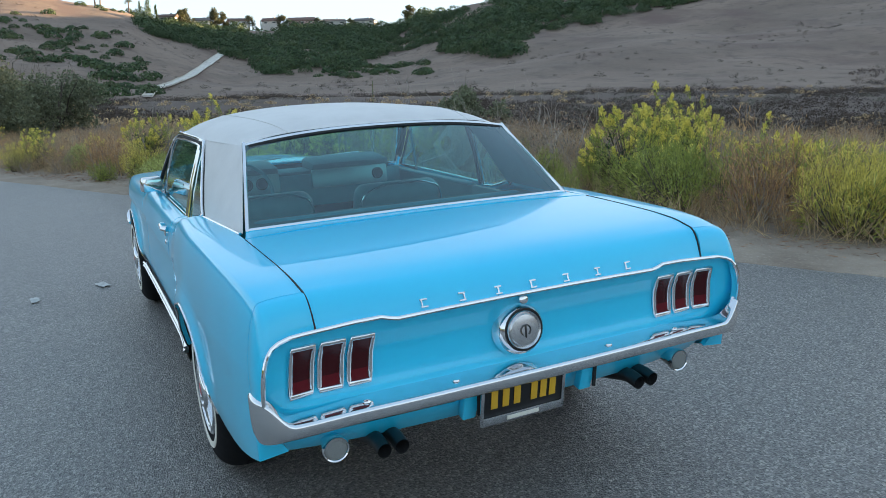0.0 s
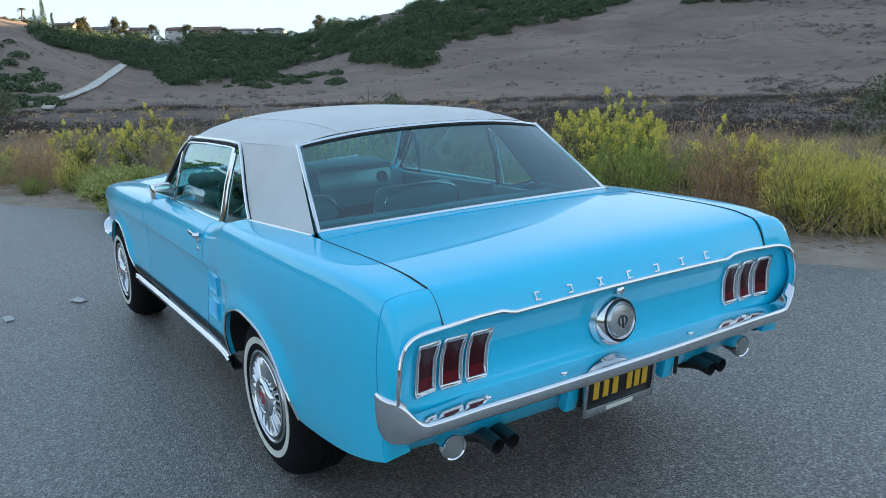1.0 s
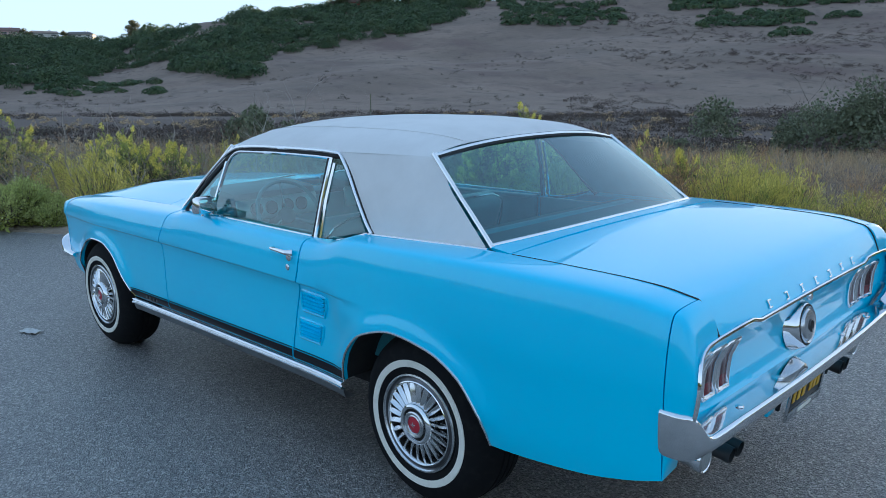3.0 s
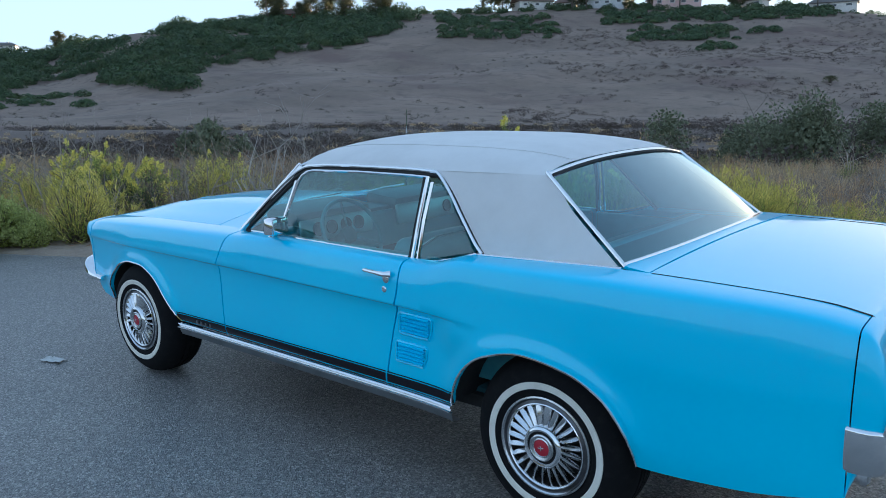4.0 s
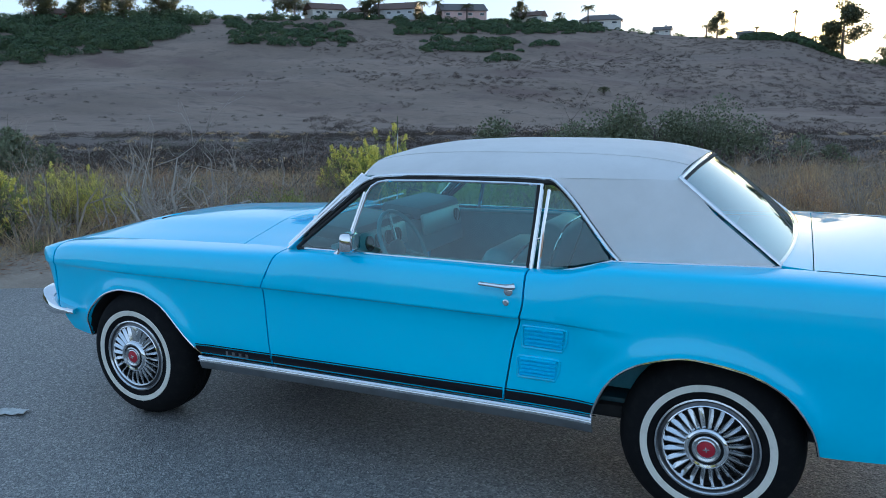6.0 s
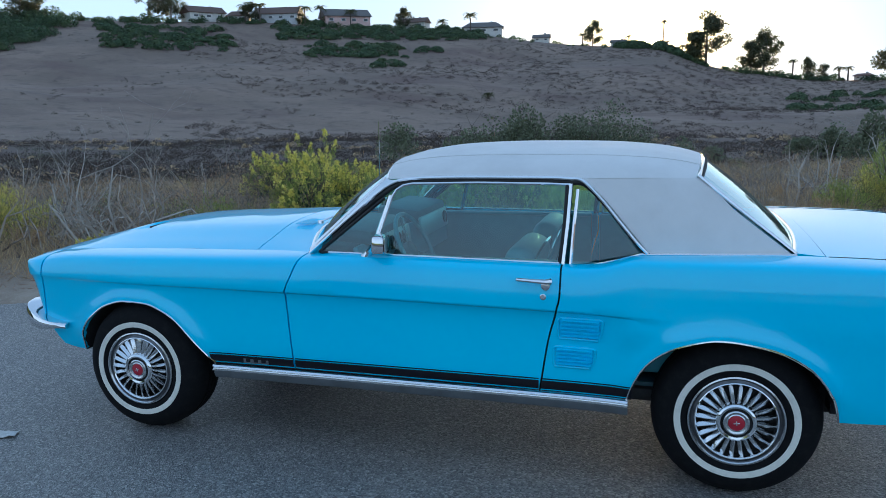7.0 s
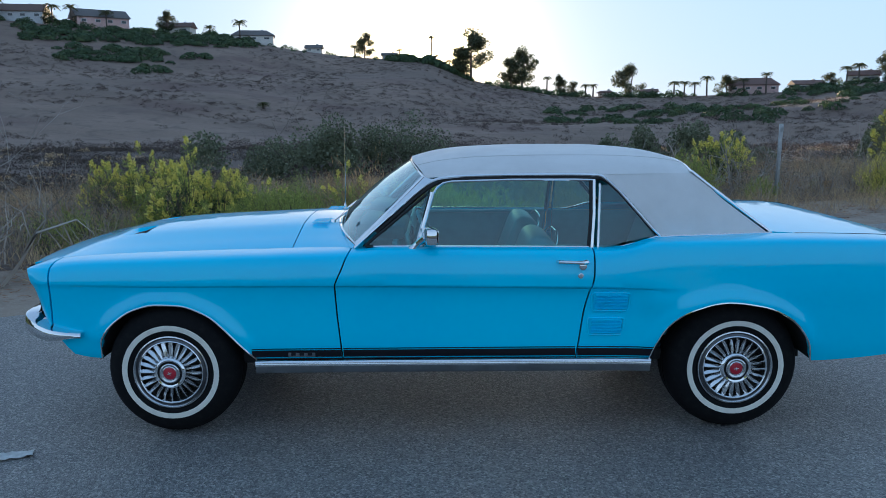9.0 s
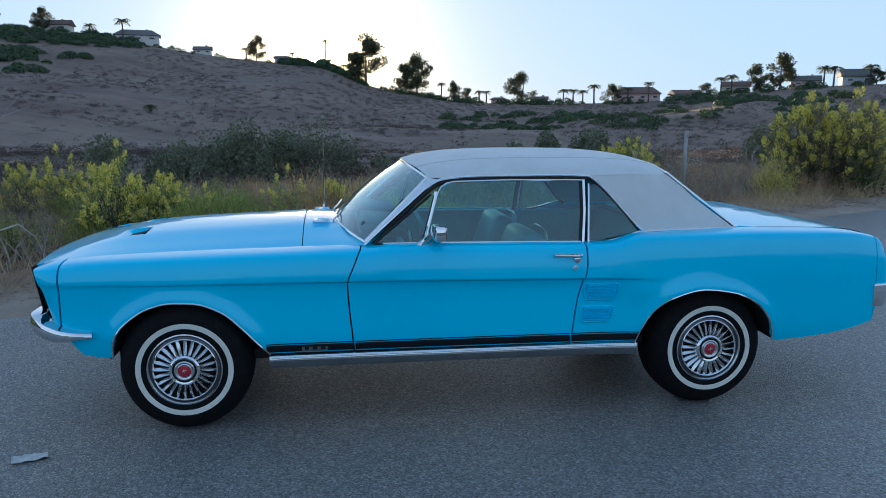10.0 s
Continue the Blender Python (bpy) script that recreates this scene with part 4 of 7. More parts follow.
# wheel wells and underbody
for (ax, az), f in ((ARCH_F, arch_f), (ARCH_R, arch_r)):
    for s in (-1, 1):
        rows = []
        for x in np.linspace(ax[0] - 0.002, ax[-1] + 0.002, 33):
            z = f(min(max(x, ax[0]), ax[-1])) + 0.004
            rows.append([(x, s * (side_y(x, z) - 0.012), z), (x, s * 0.74, z + 0.006), (x, s * 0.46, z + 0.01)])
        part("wheel_well", sheet(rows, 0), DARK, car, "dark wheel well")
        part("well_wall", sheet([[(x, s * 0.60, 0.27), (x, s * 0.60, f(min(max(x, ax[0]), ax[-1])) + 0.012)] for x in np.linspace(ax[0] - 0.03, ax[-1] + 0.03, 17)], 0.006), DARK, car, "dark inner wall of the wheel well")
        for x in (ax[0] - 0.012, ax[-1] + 0.012):
            part("splash_panel", block((0.012, 0.22, 0.07), pose(x, s * 0.715, 0.398), 0.003), DARK, car, "black splash panel")
part("underbody", block((3.30, 1.50, 0.06), pose(0.0, 0, 0.335), 0.02), DARK, car, "dark underbody")
part("rear_floor", block((0.52, 1.20, 0.22), pose(1.95, 0, 0.47), 0.04), DARK, car)
part("inner_shell", block((0.55, 1.16, 0.50), pose(-1.37, 0, 0.50), 0.05), DARK, car, "dark engine bay shell")
part("inner_wall_rear", block((0.03, 1.4, 0.60), pose(1.75, 0, 0.60), 0.004), DARK, car)

# rocker mouldings, stripes, badge shapes
for s in (-1, 1):
    xs_ = np.linspace(-0.962, 0.958, 40)
    rk = part("rocker_moulding", sheet([[(x, s * (side_y(x, 0.40) + o), z) for o, z in ((-0.006, 0.360), (0.006, 0.359), (0.010, 0.353), (0.003, 0.347), (0.003, 0.344), (0.012, 0.339), (0.012, 0.334), (0.002, 0.330), (-0.01, 0.329))] for x in xs_], 0, s > 0),
              CHROME, car, "ribbed bright rocker moulding", 60)
    part("sill", sheet([[(x, s * (side_y(x, 0.40) + o), z) for o, z in ((-0.004, 0.331), (-0.002, 0.318), (-0.012, 0.292), (-0.06, 0.285))] for x in xs_], 0, s > 0), SILVERPAINT, car, "dull grey sill")
    for a, b in ((-0.975, -0.541), (-0.532, 0.594), (0.604, 0.972)):
        st = part("stripe", sheet([[(x, s * (side_y(x, z) + 0.003), z) for z in (0.374, 0.386, 0.398, 0.411)] for x in np.linspace(a, b, 24)], 0, s > 0), STRIPE, car, "black side stripe")
        part("pin_stripe", sheet([[(x, s * (side_y(x, z) + 0.003), z) for z in (0.4155, 0.4205)] for x in np.linspace(a, b, 24)], 0, s > 0), STRIPE, st)
        part("pin_stripe", sheet([[(x, s * (side_y(x, z) + 0.003), z) for z in (0.3635, 0.3685)] for x in np.linspace(a, b, 24)], 0, s > 0), STRIPE, st)
    part("side_badge", block((0.13, 0.004, 0.030), pose(-0.735, s * (side_y(-0.735, 0.392) + 0.003), 0.392), 0.001), SILVERPAINT, car, "grey badge plate on the stripe")
    bm = bmesh.new()
    for x in (-0.775, -0.735, -0.695):
        block((0.022, 0.004, 0.016), pose(x, s * (side_y(x, 0.392) + 0.0055), 0.392), 0.001, bm)
    part("badge_relief", bm, STRIPE, car, "small badge shapes")
    # bright lips of the wheel openings
    for (ax, az), f in ((ARCH_F, arch_f), (ARCH_R, arch_r)):
        xx = sorted(set(np.round(np.concatenate([np.linspace(ax[0], ax[-1], 30), np.linspace(ax[0], ax[0] + 0.03, 6), np.linspace(ax[-1] - 0.03, ax[-1], 6)]), 4)))
        part("arch_moulding", tube([(x, s * (side_y(x, f(x)) + 0.001), f(x) - 0.001) for x in xx], 0.0045, 6), CHROME, car, "thin chrome wheel-arch lip")
    # louvred vents behind the door
    for z0, x0, w_, h_ in ((0.638, 0.672, 0.181, 0.086), (0.518, 0.655, 0.170, 0.081)):
        P = lambda u, v, o: Vector((x0 + w_ * u - 0.012 * (1 - v) * 0.3 * u, s * (side_y(x0 + w_ * u, z0 + h_ * (v - 0.5)) + o), z0 + h_ * (v - 0.5)))
        base = [P(0.04, 0, 0), P(0.92, 0, 0), P(1.0, 0.5, 0), P(1, 0.95, 0), P(0.93, 1, 0), P(0.04, 1, 0), P(0, 0.9, 0), P(0, 0.1, 0)]
        vent = part("side_vent", tube([p + Vector((0, s * 0.001, 0)) for p in base], 0.0065, 6, closed=True), PAINT, car, "painted louvred vent ornament")
        part("vent_recess", sheet([[tuple(P(u, v, 0.0012)) for v in np.linspace(0.07, 0.93, 5)] for u in np.linspace(0.48, 0.95, 8)], 0, s > 0), PAINT, vent, "painted recess behind the louvres")
        for k in range(5):
            v = 0.12 + 0.185 * k
            rows = [[tuple(P(u, v + dv, o)) for dv, o in ((0.0, 0.001), (0.03, 0.015), (0.08, 0.007), (0.10, 0.0005))] for u in np.linspace(0.08, 0.93, 8)]
            part("louvre", sheet(rows, 0, s > 0), PAINT, vent)


# ---- roof, glass and cabin ----
roof_c = pchip([-0.22, -0.1, 0.1, 0.4, 0.75, 1.0, 1.15, 1.235], [1.306, 1.338, 1.362, 1.371, 1.368, 1.352, 1.328, 1.302])
roof_e = pchip([-0.16, 0.0, 0.2, 0.7, 0.9, 1.20], [1.236, 1.246, 1.250, 1.250, 1.250, 1.246])
roof_w = pchip([-0.16, 0.0, 0.3, 0.7, 0.9, 1.20], [0.643, 0.662, 0.673, 0.675, 0.660, 0.602])


def wind_top(s):
    return Vector((-0.215 + 0.085 * abs(s) ** 2.2, 0.650 * s, 1.300 - 0.062 * abs(s) ** 2.3))


def wind_base(s):
    return Vector((-0.620 + 0.155 * abs(s) ** 2.2, 0.760 * s, 0.962 - 0.055 * abs(s) ** 2.0))


def roof_point(t, s):
    a = abs(s)
    x = -0.16 + 1.36 * t
    ye, ze, zc = roof_w(x), roof_e(x), roof_c(-0.215 + 1.447 * t)
    fx = wind_top(s).x + (back_top(s).x - wind_top(s).x) * t
    roll = 1 - (0.62 * a ** 2.2 + 0.38 * a ** 9)
    return (fx, s * ye, ze + (zc - ze) * roll)


vinyl_roof = part("vinyl_roof", sheet([[roof_point(i / 30, k / 24 - 1) for k in range(49)] for i in range(31)], 0), VINYL, car, "white grained vinyl roof", 60)
for s in (-0.70, 0.70):
    part("roof_seam", tube([Vector(roof_point(i / 30, s)) + Vector((0, 0, 0.0005)) for i in range(31)], 0.0028, 6), VINYL, vinyl_roof, "stitched roof seam")

def roof_edge(x):
    """Where the roof's side edge lies at x."""
    t = (x + 0.13) / 1.328
    return Vector((x, roof_w(-0.16 + 1.36 * t), roof_e(-0.16 + 1.36 * t)))


# rear roof pillars in vinyl, from the quarter window to the rear window
win_edge = smooth_line([(1.018, 0.7600, 0.942), (0.975, 0.7510, 0.985), (0.90, 0.7290, 1.075), (0.83, 0.7050, 1.160), (0.775, 0.6880, 1.215), (0.735, 0.6775, 1.243), (0.69, 0.6755, 1.250)], 24)
back_edge = [Vector((back_base(1).x + (back_top(1).x - back_base(1).x) * t, back_base(1).y + 0.012 + (back_top(1).y - back_base(1).y - 0.010) * t, 0.946 + (1.2465 - 0.946) * t - 0.004 * math.sin(math.pi * t))) for t in [i / 24 for i in range(25)]]
for s in (-1, 1):
    rows = []
    for i in range(25):
        row = []
        for k in range(17):
            u = k / 16
            p = win_edge[i].lerp(back_edge[i], u)
            p.y += 0.012 * math.sin(math.pi * u) * (1 - i / 24 * 0.6)
            if i > 14:
                q = roof_edge(p.x)
                f = ((i - 14) / 10) ** 2
                p += (q - p) * f
            row.append((p.x, p.y * s, p.z))
        rows.append(row)
    part("roof_pillar", sheet(rows, 0, s < 0), VINYL, car, "white vinyl rear roof pillar", 60)
    part("vinyl_edge_moulding", tube([(x, s * (0.767 - 0.038 * (x - 1.0) / 0.56), 0.938 + 0.010 * (x - 1.0) / 0.56) for x in np.linspace(1.0, 1.575, 12)], 0.006, 6), CHROME, car, "bright moulding below the vinyl")
    # drip rail and pillar trims
    rail = smooth_line([(-0.475, 0.7760, 0.898), (-0.40, 0.7600, 0.965), (-0.28, 0.7370, 1.075), (-0.16, 0.7060, 1.180), (-0.085, 0.6830, 1.228), (0.0, 0.6820, 1.243), (0.15, 0.6860, 1.250), (0.4, 0.6890, 1.252), (0.62, 0.6880, 1.251), (0.70, 0.6880, 1.247)] , 30)
    rail += [p + Vector((0, 0.006, 0)) for p in win_edge[::-1][3:]]
    part("drip_rail", tube([(p.x, s * p.y, p.z) for p in rail], 0.0075, 8), CHROME, car, "polished drip rail")
    seal = [Vector((p.x + 0.012, p.y - 0.006, p.z - 0.016)) for p in rail[4:]]
    part("door_seal", tube([(p.x, s * p.y, p.z) for p in seal], 0.0115, 6), DARK, car, "black weather seal")
    # windscreen pillar
    rows = []
    for t in np.linspace(0, 1, 12):
        a = wind_base(1).lerp(wind_top(1), t)
        b = Vector((-0.475, 0.776, 0.898)).lerp(Vector((-0.085, 0.683, 1.232)), t)
        c = a + Vector((-0.006, 0.010, 0.006))
        rows.append([(a.x - 0.010, s * a.y, a.z), (c.x, s * c.y, c.z), ((c.x + b.x) / 2, s * ((c.y + b.y) / 2 + 0.006), (c.z + b.z) / 2), (b.x, s * b.y, b.z), (b.x + 0.02, s * (b.y - 0.03), b.z - 0.01)])
    part("windscreen_pillar", sheet(rows, 0.01, s > 0), CHROME, car, "bright windscreen pillar cover")
    part("pillar_moulding", tube([(p.x - 0.008, s * (p.y + 0.006), p.z + 0.006) for p in (wind_base(1).lerp(wind_top(1), t) for t in np.linspace(0, 1, 10))], 0.009, 8), CHROME, car, "bright windscreen moulding")
    # side glass: y leans in with height
    lean = lambda z: 0.779 - (z - 0.89) * 0.165 - 0.285 * max(z - 0.89, 0) ** 2
    G = lambda x, z, o=0.0: Vector((x, s * (lean(z) + o), z))
    win_line = [(-0.175, 0.884), (-0.165, 0.90), (-0.088, 1.165), (-0.070, 1.195), (-0.04, 1.214), (0.0, 1.222), (0.30, 1.228), (0.60, 1.226), (0.695, 1.223), (0.690, 1.10), (0.672, 0.886)]
    door = door_l if s < 0 else door_r
    rows = [[tuple(G(a + (b - a) * u, z)) for u in np.linspace(0, 1, 12)] for a, b, z in ((-0.170, 0.676, 0.880), (-0.134, 0.682, 1.0), (-0.098, 0.690, 1.13), (-0.074, 0.694, 1.19), (-0.02, 0.696, 1.222))]
    pane = part("door_window", sheet(rows, 0, s > 0), GLASS, door, "greenish door glass")
    part("window_frame", tube([G(x, z, 0.002) for x, z in win_line[:9]], 0.0065, 6), CHROME, pane, "thin bright window frame")
    part("window_post", tube([G(0.700, 1.226, 0.004), G(0.694, 1.06, 0.004), G(0.680, 0.888, 0.004)], 0.010, 8, flat=0.9), CHROME, door, "bright window post")
    part("window_seal", tube([G(0.683, 1.222, 0.001), G(0.680, 1.06, 0.001), G(0.664, 0.888, 0.001)], 0.008, 6), DARK, door)
    vent = part("vent_window", sheet([[tuple(G(-0.415 + (0.235) * u, 0.912 - 0.02 * u)) for u in np.linspace(0, 1, 6)], [tuple(G(-0.28 + 0.135 * u, 1.02)) for u in np.linspace(0, 1, 6)], [tuple(G(-0.116 + 0.010 * u, 1.158)) for u in np.linspace(0, 1, 6)]], 0, s > 0), GLASS, door, "small triangular vent window")
    part("vent_frame", tube(smooth_line([G(-0.185, 0.893, 0.002), G(-0.395, 0.903, 0.002), G(-0.408, 0.918, 0.002), G(-0.30, 1.01, 0.002), G(-0.125, 1.158, 0.002)], 20), 0.008, 6), DARK, vent)
    part("vent_post", tube([G(-0.178, 0.888, 0.004), G(-0.098, 1.172, 0.004)], 0.0085, 6), CHROME, vent)
    part("belt_moulding", tube([(x, s * (inner_y(x) + 0.004), inner_z(x) + 0.002) for x in np.linspace(-0.42, 0.665, 14)], 0.006, 6), CHROME, door, "bright belt moulding")
    rows = [[tuple(G(a + (b - a) * u, z0 + (z1 - z0) * u)) for u in np.linspace(0, 1, 8)] for a, b, z0, z1 in ((0.712, 0.985, 0.884, 0.945), (0.72, 0.93, 1.02, 1.02), (0.728, 0.84, 1.13, 1.13), (0.730, 0.775, 1.20, 1.20))]
    qw = part("quarter_window", sheet(rows, 0, s > 0), GLASS, car, "greenish quarter glass")
    part("quarter_frame", tube([G(0.728, 1.205, 0.003), G(0.718, 1.05, 0.003), G(0.710, 0.888, 0.003)], 0.0075, 6), CHROME, qw)
    part("quarter_seal", tube([G(0.710, 0.884, 0.001), G(0.80, 0.888, 0.001), G(0.90, 0.912, 0.001), G(1.0, 0.942, 0.001)], 0.006, 6), CHROME, qw)
    # handle, lock, mirror
    yh = lambda x, z: side_y(x, z)
    hp = [(0.500, 0.838), (0.508, 0.840), (0.53, 0.840), (0.58, 0.838), (0.62, 0.836), (0.640, 0.834)]
    hd = part("door_handle", tube([(x, s * (yh(x, z) + o), z) for (x, z), o in zip(hp, (0.004, 0.024, 0.028, 0.029, 0.028, 0.006))], [0.008, 0.008, 0.008, 0.0085, 0.011, 0.014], 8), CHROME, door, "chrome pull handle")
    part("handle_button", lathe([(0.018, 0), (0.018, 0.010), (0.012, 0.014), (0, 0.015)], 20, m=pose(0.622, s * (yh(0.622, 0.815) + 0.0), 0.816, -90 * s, 0, 0)), CHROME, hd)
    part("door_lock", lathe([(0.013, 0), (0.013, 0.003), (0.009, 0.006), (0, 0.006)], 18, m=pose(0.612, s * yh(0.612, 0.771), 0.771, 90 * s * -1, 0, 0)), CHROME, door, "round chrome lock")
    if s < 0:
        mir = part("door_mirror", block((0.160, 0.026, 0.009), pose(-0.158, -0.799, 0.892), 0.003), CHROME, door, "rectangular chrome door mirror")
        part("mirror_arm", tube(smooth_line([(-0.190, -0.799, 0.892), (-0.165, -0.810, 0.922), (-0.130, -0.838, 0.956)], 8), [0.026, 0.022, 0.019, 0.017, 0.016, 0.016, 0.016, 0.016, 0.016], 10), CHROME, mir)
        part("mirror_head", block((0.060, 0.115, 0.084), pose(-0.104, -0.850, 0.966, 0, 0, 10), 0.016, taper=0.92), CHROME, mir, "chrome mirror head")
        mp = pose(-0.0742, -0.8448, 0.966, 0, 0, 10)
        part("mirror_glass", block((0.003, 0.098, 0.068), mp, 0.001), material("mirror_silver", (0.85, 0.86, 0.86), 0.02, 1.0), mir, "mirror glass")

# windscreen and rear window
N = 24
windscreen = part("windscreen", sheet([[tuple(wind_base(k / N * 2 - 1).lerp(wind_top(k / N * 2 - 1), t) + Vector((-0.030 * math.sin(math.pi * t) * 0.6, 0, 0.016 * math.sin(math.pi * t)))) for k in range(N + 1)] for t in np.linspace(0, 1, 9)], 0, True), GLASS, car, "tinted windscreen")
rear_window = part("rear_window", sheet([[tuple(back_base(k / N * 2 - 1).lerp(back_top(k / N * 2 - 1), t) + Vector((0.010 * math.sin(math.pi * t), 0, 0.008 * math.sin(math.pi * t)))) for k in range(N + 1)] for t in np.linspace(0, 1, 9)], 0), GLASS, car, "large tinted rear window")
part("windscreen_moulding", tube([wind_top(k / N * 2 - 1) + Vector((-0.002, 0, -0.001)) for k in range(N + 1)], 0.007, 8), CHROME, windscreen)
part("rear_top_moulding", tube([back_top(k / N * 2 - 1) * 1.0 + Vector((0.009, -0.006 * (k / N * 2 - 1), -0.006)) for k in range(N + 1)], 0.0085, 8), CHROME, rear_window, "bright rear window moulding")
part("rear_base_moulding", tube([back_base(k / N * 2 - 1) + Vector((0.006, 0, 0.003)) for k in range(N + 1)], 0.0075, 8), CHROME, rear_window, "bright rear window moulding")
for s in (-1, 1):
    part("rear_side_moulding", tube([back_base(s).lerp(back_top(s), t) + Vector((0.006, -s * 0.004, 0.002)) for t in np.linspace(-0.02, 1.0, 12)], 0.009, 8, flat=0.9), CHROME, rear_window, "broad bright rear window moulding")
part("rear_seal", tube([back_top(k / N * 2 - 1) + Vector((0.020, -0.02 * (k / N * 2 - 1), -0.013)) for k in range(N + 1)], 0.008, 6), DARK, rear_window)
cowl_edge = lambda s: Vector((lambda q: (q[0] - 0.11 * (1 - s * s), q[1] * 1.03, q[2] - 0.004))(hood_point(-0.500, s)))
part("screen_base_panel", sheet([[tuple(cowl_edge(k / 20 - 1).lerp(wind_base(k / 20 - 1) + Vector((0.004, 0, -0.004)), t) + Vector((0, 0, -0.002 * (1 - t)))) for k in range(41)] for t in (-0.1, 0.3, 0.7, 1.0)], 0.006, True), PAINT, car)
part("screen_base_moulding", tube([wind_base(k / N * 2 - 1) + Vector((-0.003, 0, 0.003)) for k in range(N + 1)], 0.008, 8), CHROME, windscreen, "bright windscreen moulding")
for y in (-0.30, 0.24):
    part("wiper", tube([(-0.63, y, 0.972), (-0.60, y + 0.10, 0.990), (-0.575, y + 0.30, 1.000)], 0.005, 6), CHROME, car, "chrome wiper arm")
part("wiper_pivot", lathe([(0.018, 0), (0.014, 0.02), (0.0, 0.025)], 14, m=pose(-0.64, -0.30, 0.955)), CHROME, car)
aer = part("aerial", tube([(-0.695, 0.69, 0.90), (-0.692, 0.705, 1.2), (-0.69, 0.715, 1.47)], [0.0045, 0.0035, 0.0028], 6), CHROME, car, "thin chrome radio aerial")
part("aerial_base", lathe([(0.022, 0), (0.016, 0.02), (0.008, 0.045), (0.004, 0.06)], 14, m=pose(-0.695, 0.69, 0.895)), CHROME, aer)

# inside: lining, floor, dash, wheel, seats
part("headlining", sheet([[(lambda p: (p[0], p[1] * 0.965, p[2] - 0.028))(roof_point(0.03 + 0.94 * i / 16, k / 12 - 1)) for k in range(25)] for i in range(17)], 0, True), TRIMBLUE, car, "aqua headlining", 60)
part("cabin_floor", block((2.15, 1.44, 0.05), pose(0.55, 0, 0.36), 0.01), TRIMDARK, car, "dark aqua carpet")
part("firewall", block((0.05, 1.44, 0.52), pose(-0.70, 0, 0.62), 0.01), DARK, car)
part("seat_bulkhead", block((0.05, 1.40, 0.46), pose(1.62, 0, 0.66), 0.01), DARK, car)
part("parcel_shelf", block((0.36, 1.34, 0.02), pose(1.42, 0, 0.925), 0.006), TRIMDARK, car, "dark aqua parcel shelf")
for s in (-1, 1):
    part("door_lining", block((1.14, 0.03, 0.46), pose(0.08, s * 0.744, 0.655, -3 * s), 0.01), TRIMBLUE, car, "aqua door lining")
    part("door_cap", block((1.14, 0.05, 0.02), pose(0.08, s * 0.734, 0.884), 0.008), TRIMBLUE, car)
    part("rear_lining", block((0.80, 0.03, 0.46), pose(1.10, s * 0.722, 0.66), 0.01), TRIMBLUE, car)
    part("pillar_lining", sheet([[(lambda p: (p.x, s * (p.y - 0.028), p.z))(win_edge[i].lerp(back_edge[i], u)) for u in np.linspace(0.04, 0.92, 6)] for i in range(0, 25, 4)], 0, s > 0), TRIMBLUE, car)
dash = part("dashboard", block((0.22, 1.22, 0.07), pose(-0.39, 0, 0.905), 0.03), TRIMDARK, car, "padded dark aqua dashboard")
bm = bmesh.new()
for y in (-0.36, 0.36):
    block((0.26, 0.52, 0.085), pose(-0.36, y, 0.955, 0, 6, 0), 0.035, bm)
part("dash_brow", bm, TRIMDARK, dash, "padded double dash brow")
part("dash_face", block((0.03, 1.40, 0.20), pose(-0.27, 0, 0.815, 0, -8, 0), 0.008), TRIMBLUE, dash)
part("glovebox_panel", block((0.02, 0.50, 0.115), pose(-0.222, 0.34, 0.885, 0, -8, 0), 0.01), DIAL, dash, "brushed metal dash panel")
part("cluster_panel", block((0.02, 0.50, 0.115), pose(-0.222, -0.36, 0.885, 0, -8, 0), 0.01), DIAL, dash, "brushed metal instrument panel")
for y in (-0.50, -0.41, -0.31, -0.22, 0.52):
    part("gauge", lathe([(0.036, 0), (0.036, 0.008), (0.030, 0.008), (0.028, 0.004), (0, 0.004)], 20, m=pose(-0.212, y, 0.888, 0, 82, 0)), DARK, dash, "round dark gauge")
steer = part("steering_wheel", tube([pose(-0.095, -0.375, 0.862, 0, 64, 0) @ Vector((0.185 * math.cos(a), 0.185 * math.sin(a), 0)) for a in np.linspace(0, math.tau, 40, endpoint=False)], 0.011, 8, closed=True), TRIMBLUE, car, "thin-rimmed three-spoke steering wheel")
sm = pose(-0.095, -0.375, 0.862, 0, 64, 0)
for k in range(3):
    a = math.tau * k / 3 + math.pi
    part("spoke", tube([sm @ Vector((0.03 * math.cos(a), 0.03 * math.sin(a), -0.03)), sm @ Vector((0.18 * math.cos(a), 0.18 * math.sin(a), 0))], 0.010, 6, flat=0.4), STEEL, steer)
part("horn_pad", lathe([(0.045, -0.05), (0.045, -0.02), (0.03, -0.012), (0, -0.010)], 24, m=sm), TRIMDARK, steer)
part("steering_column", tube([sm @ Vector((0, 0, -0.04)), sm @ Vector((0, 0, -0.40))], 0.032, 12), TRIMDARK, steer)
part("interior_mirror", block((0.02, 0.22, 0.055), pose(-0.10, 0.0, 1.225, 0, 10, 0), 0.01), CHROME, car, "interior mirror")


def cushion(size, m, bm=None, puff=0.02):
    return block(size, m, min(size) * 0.42, bm, 4)


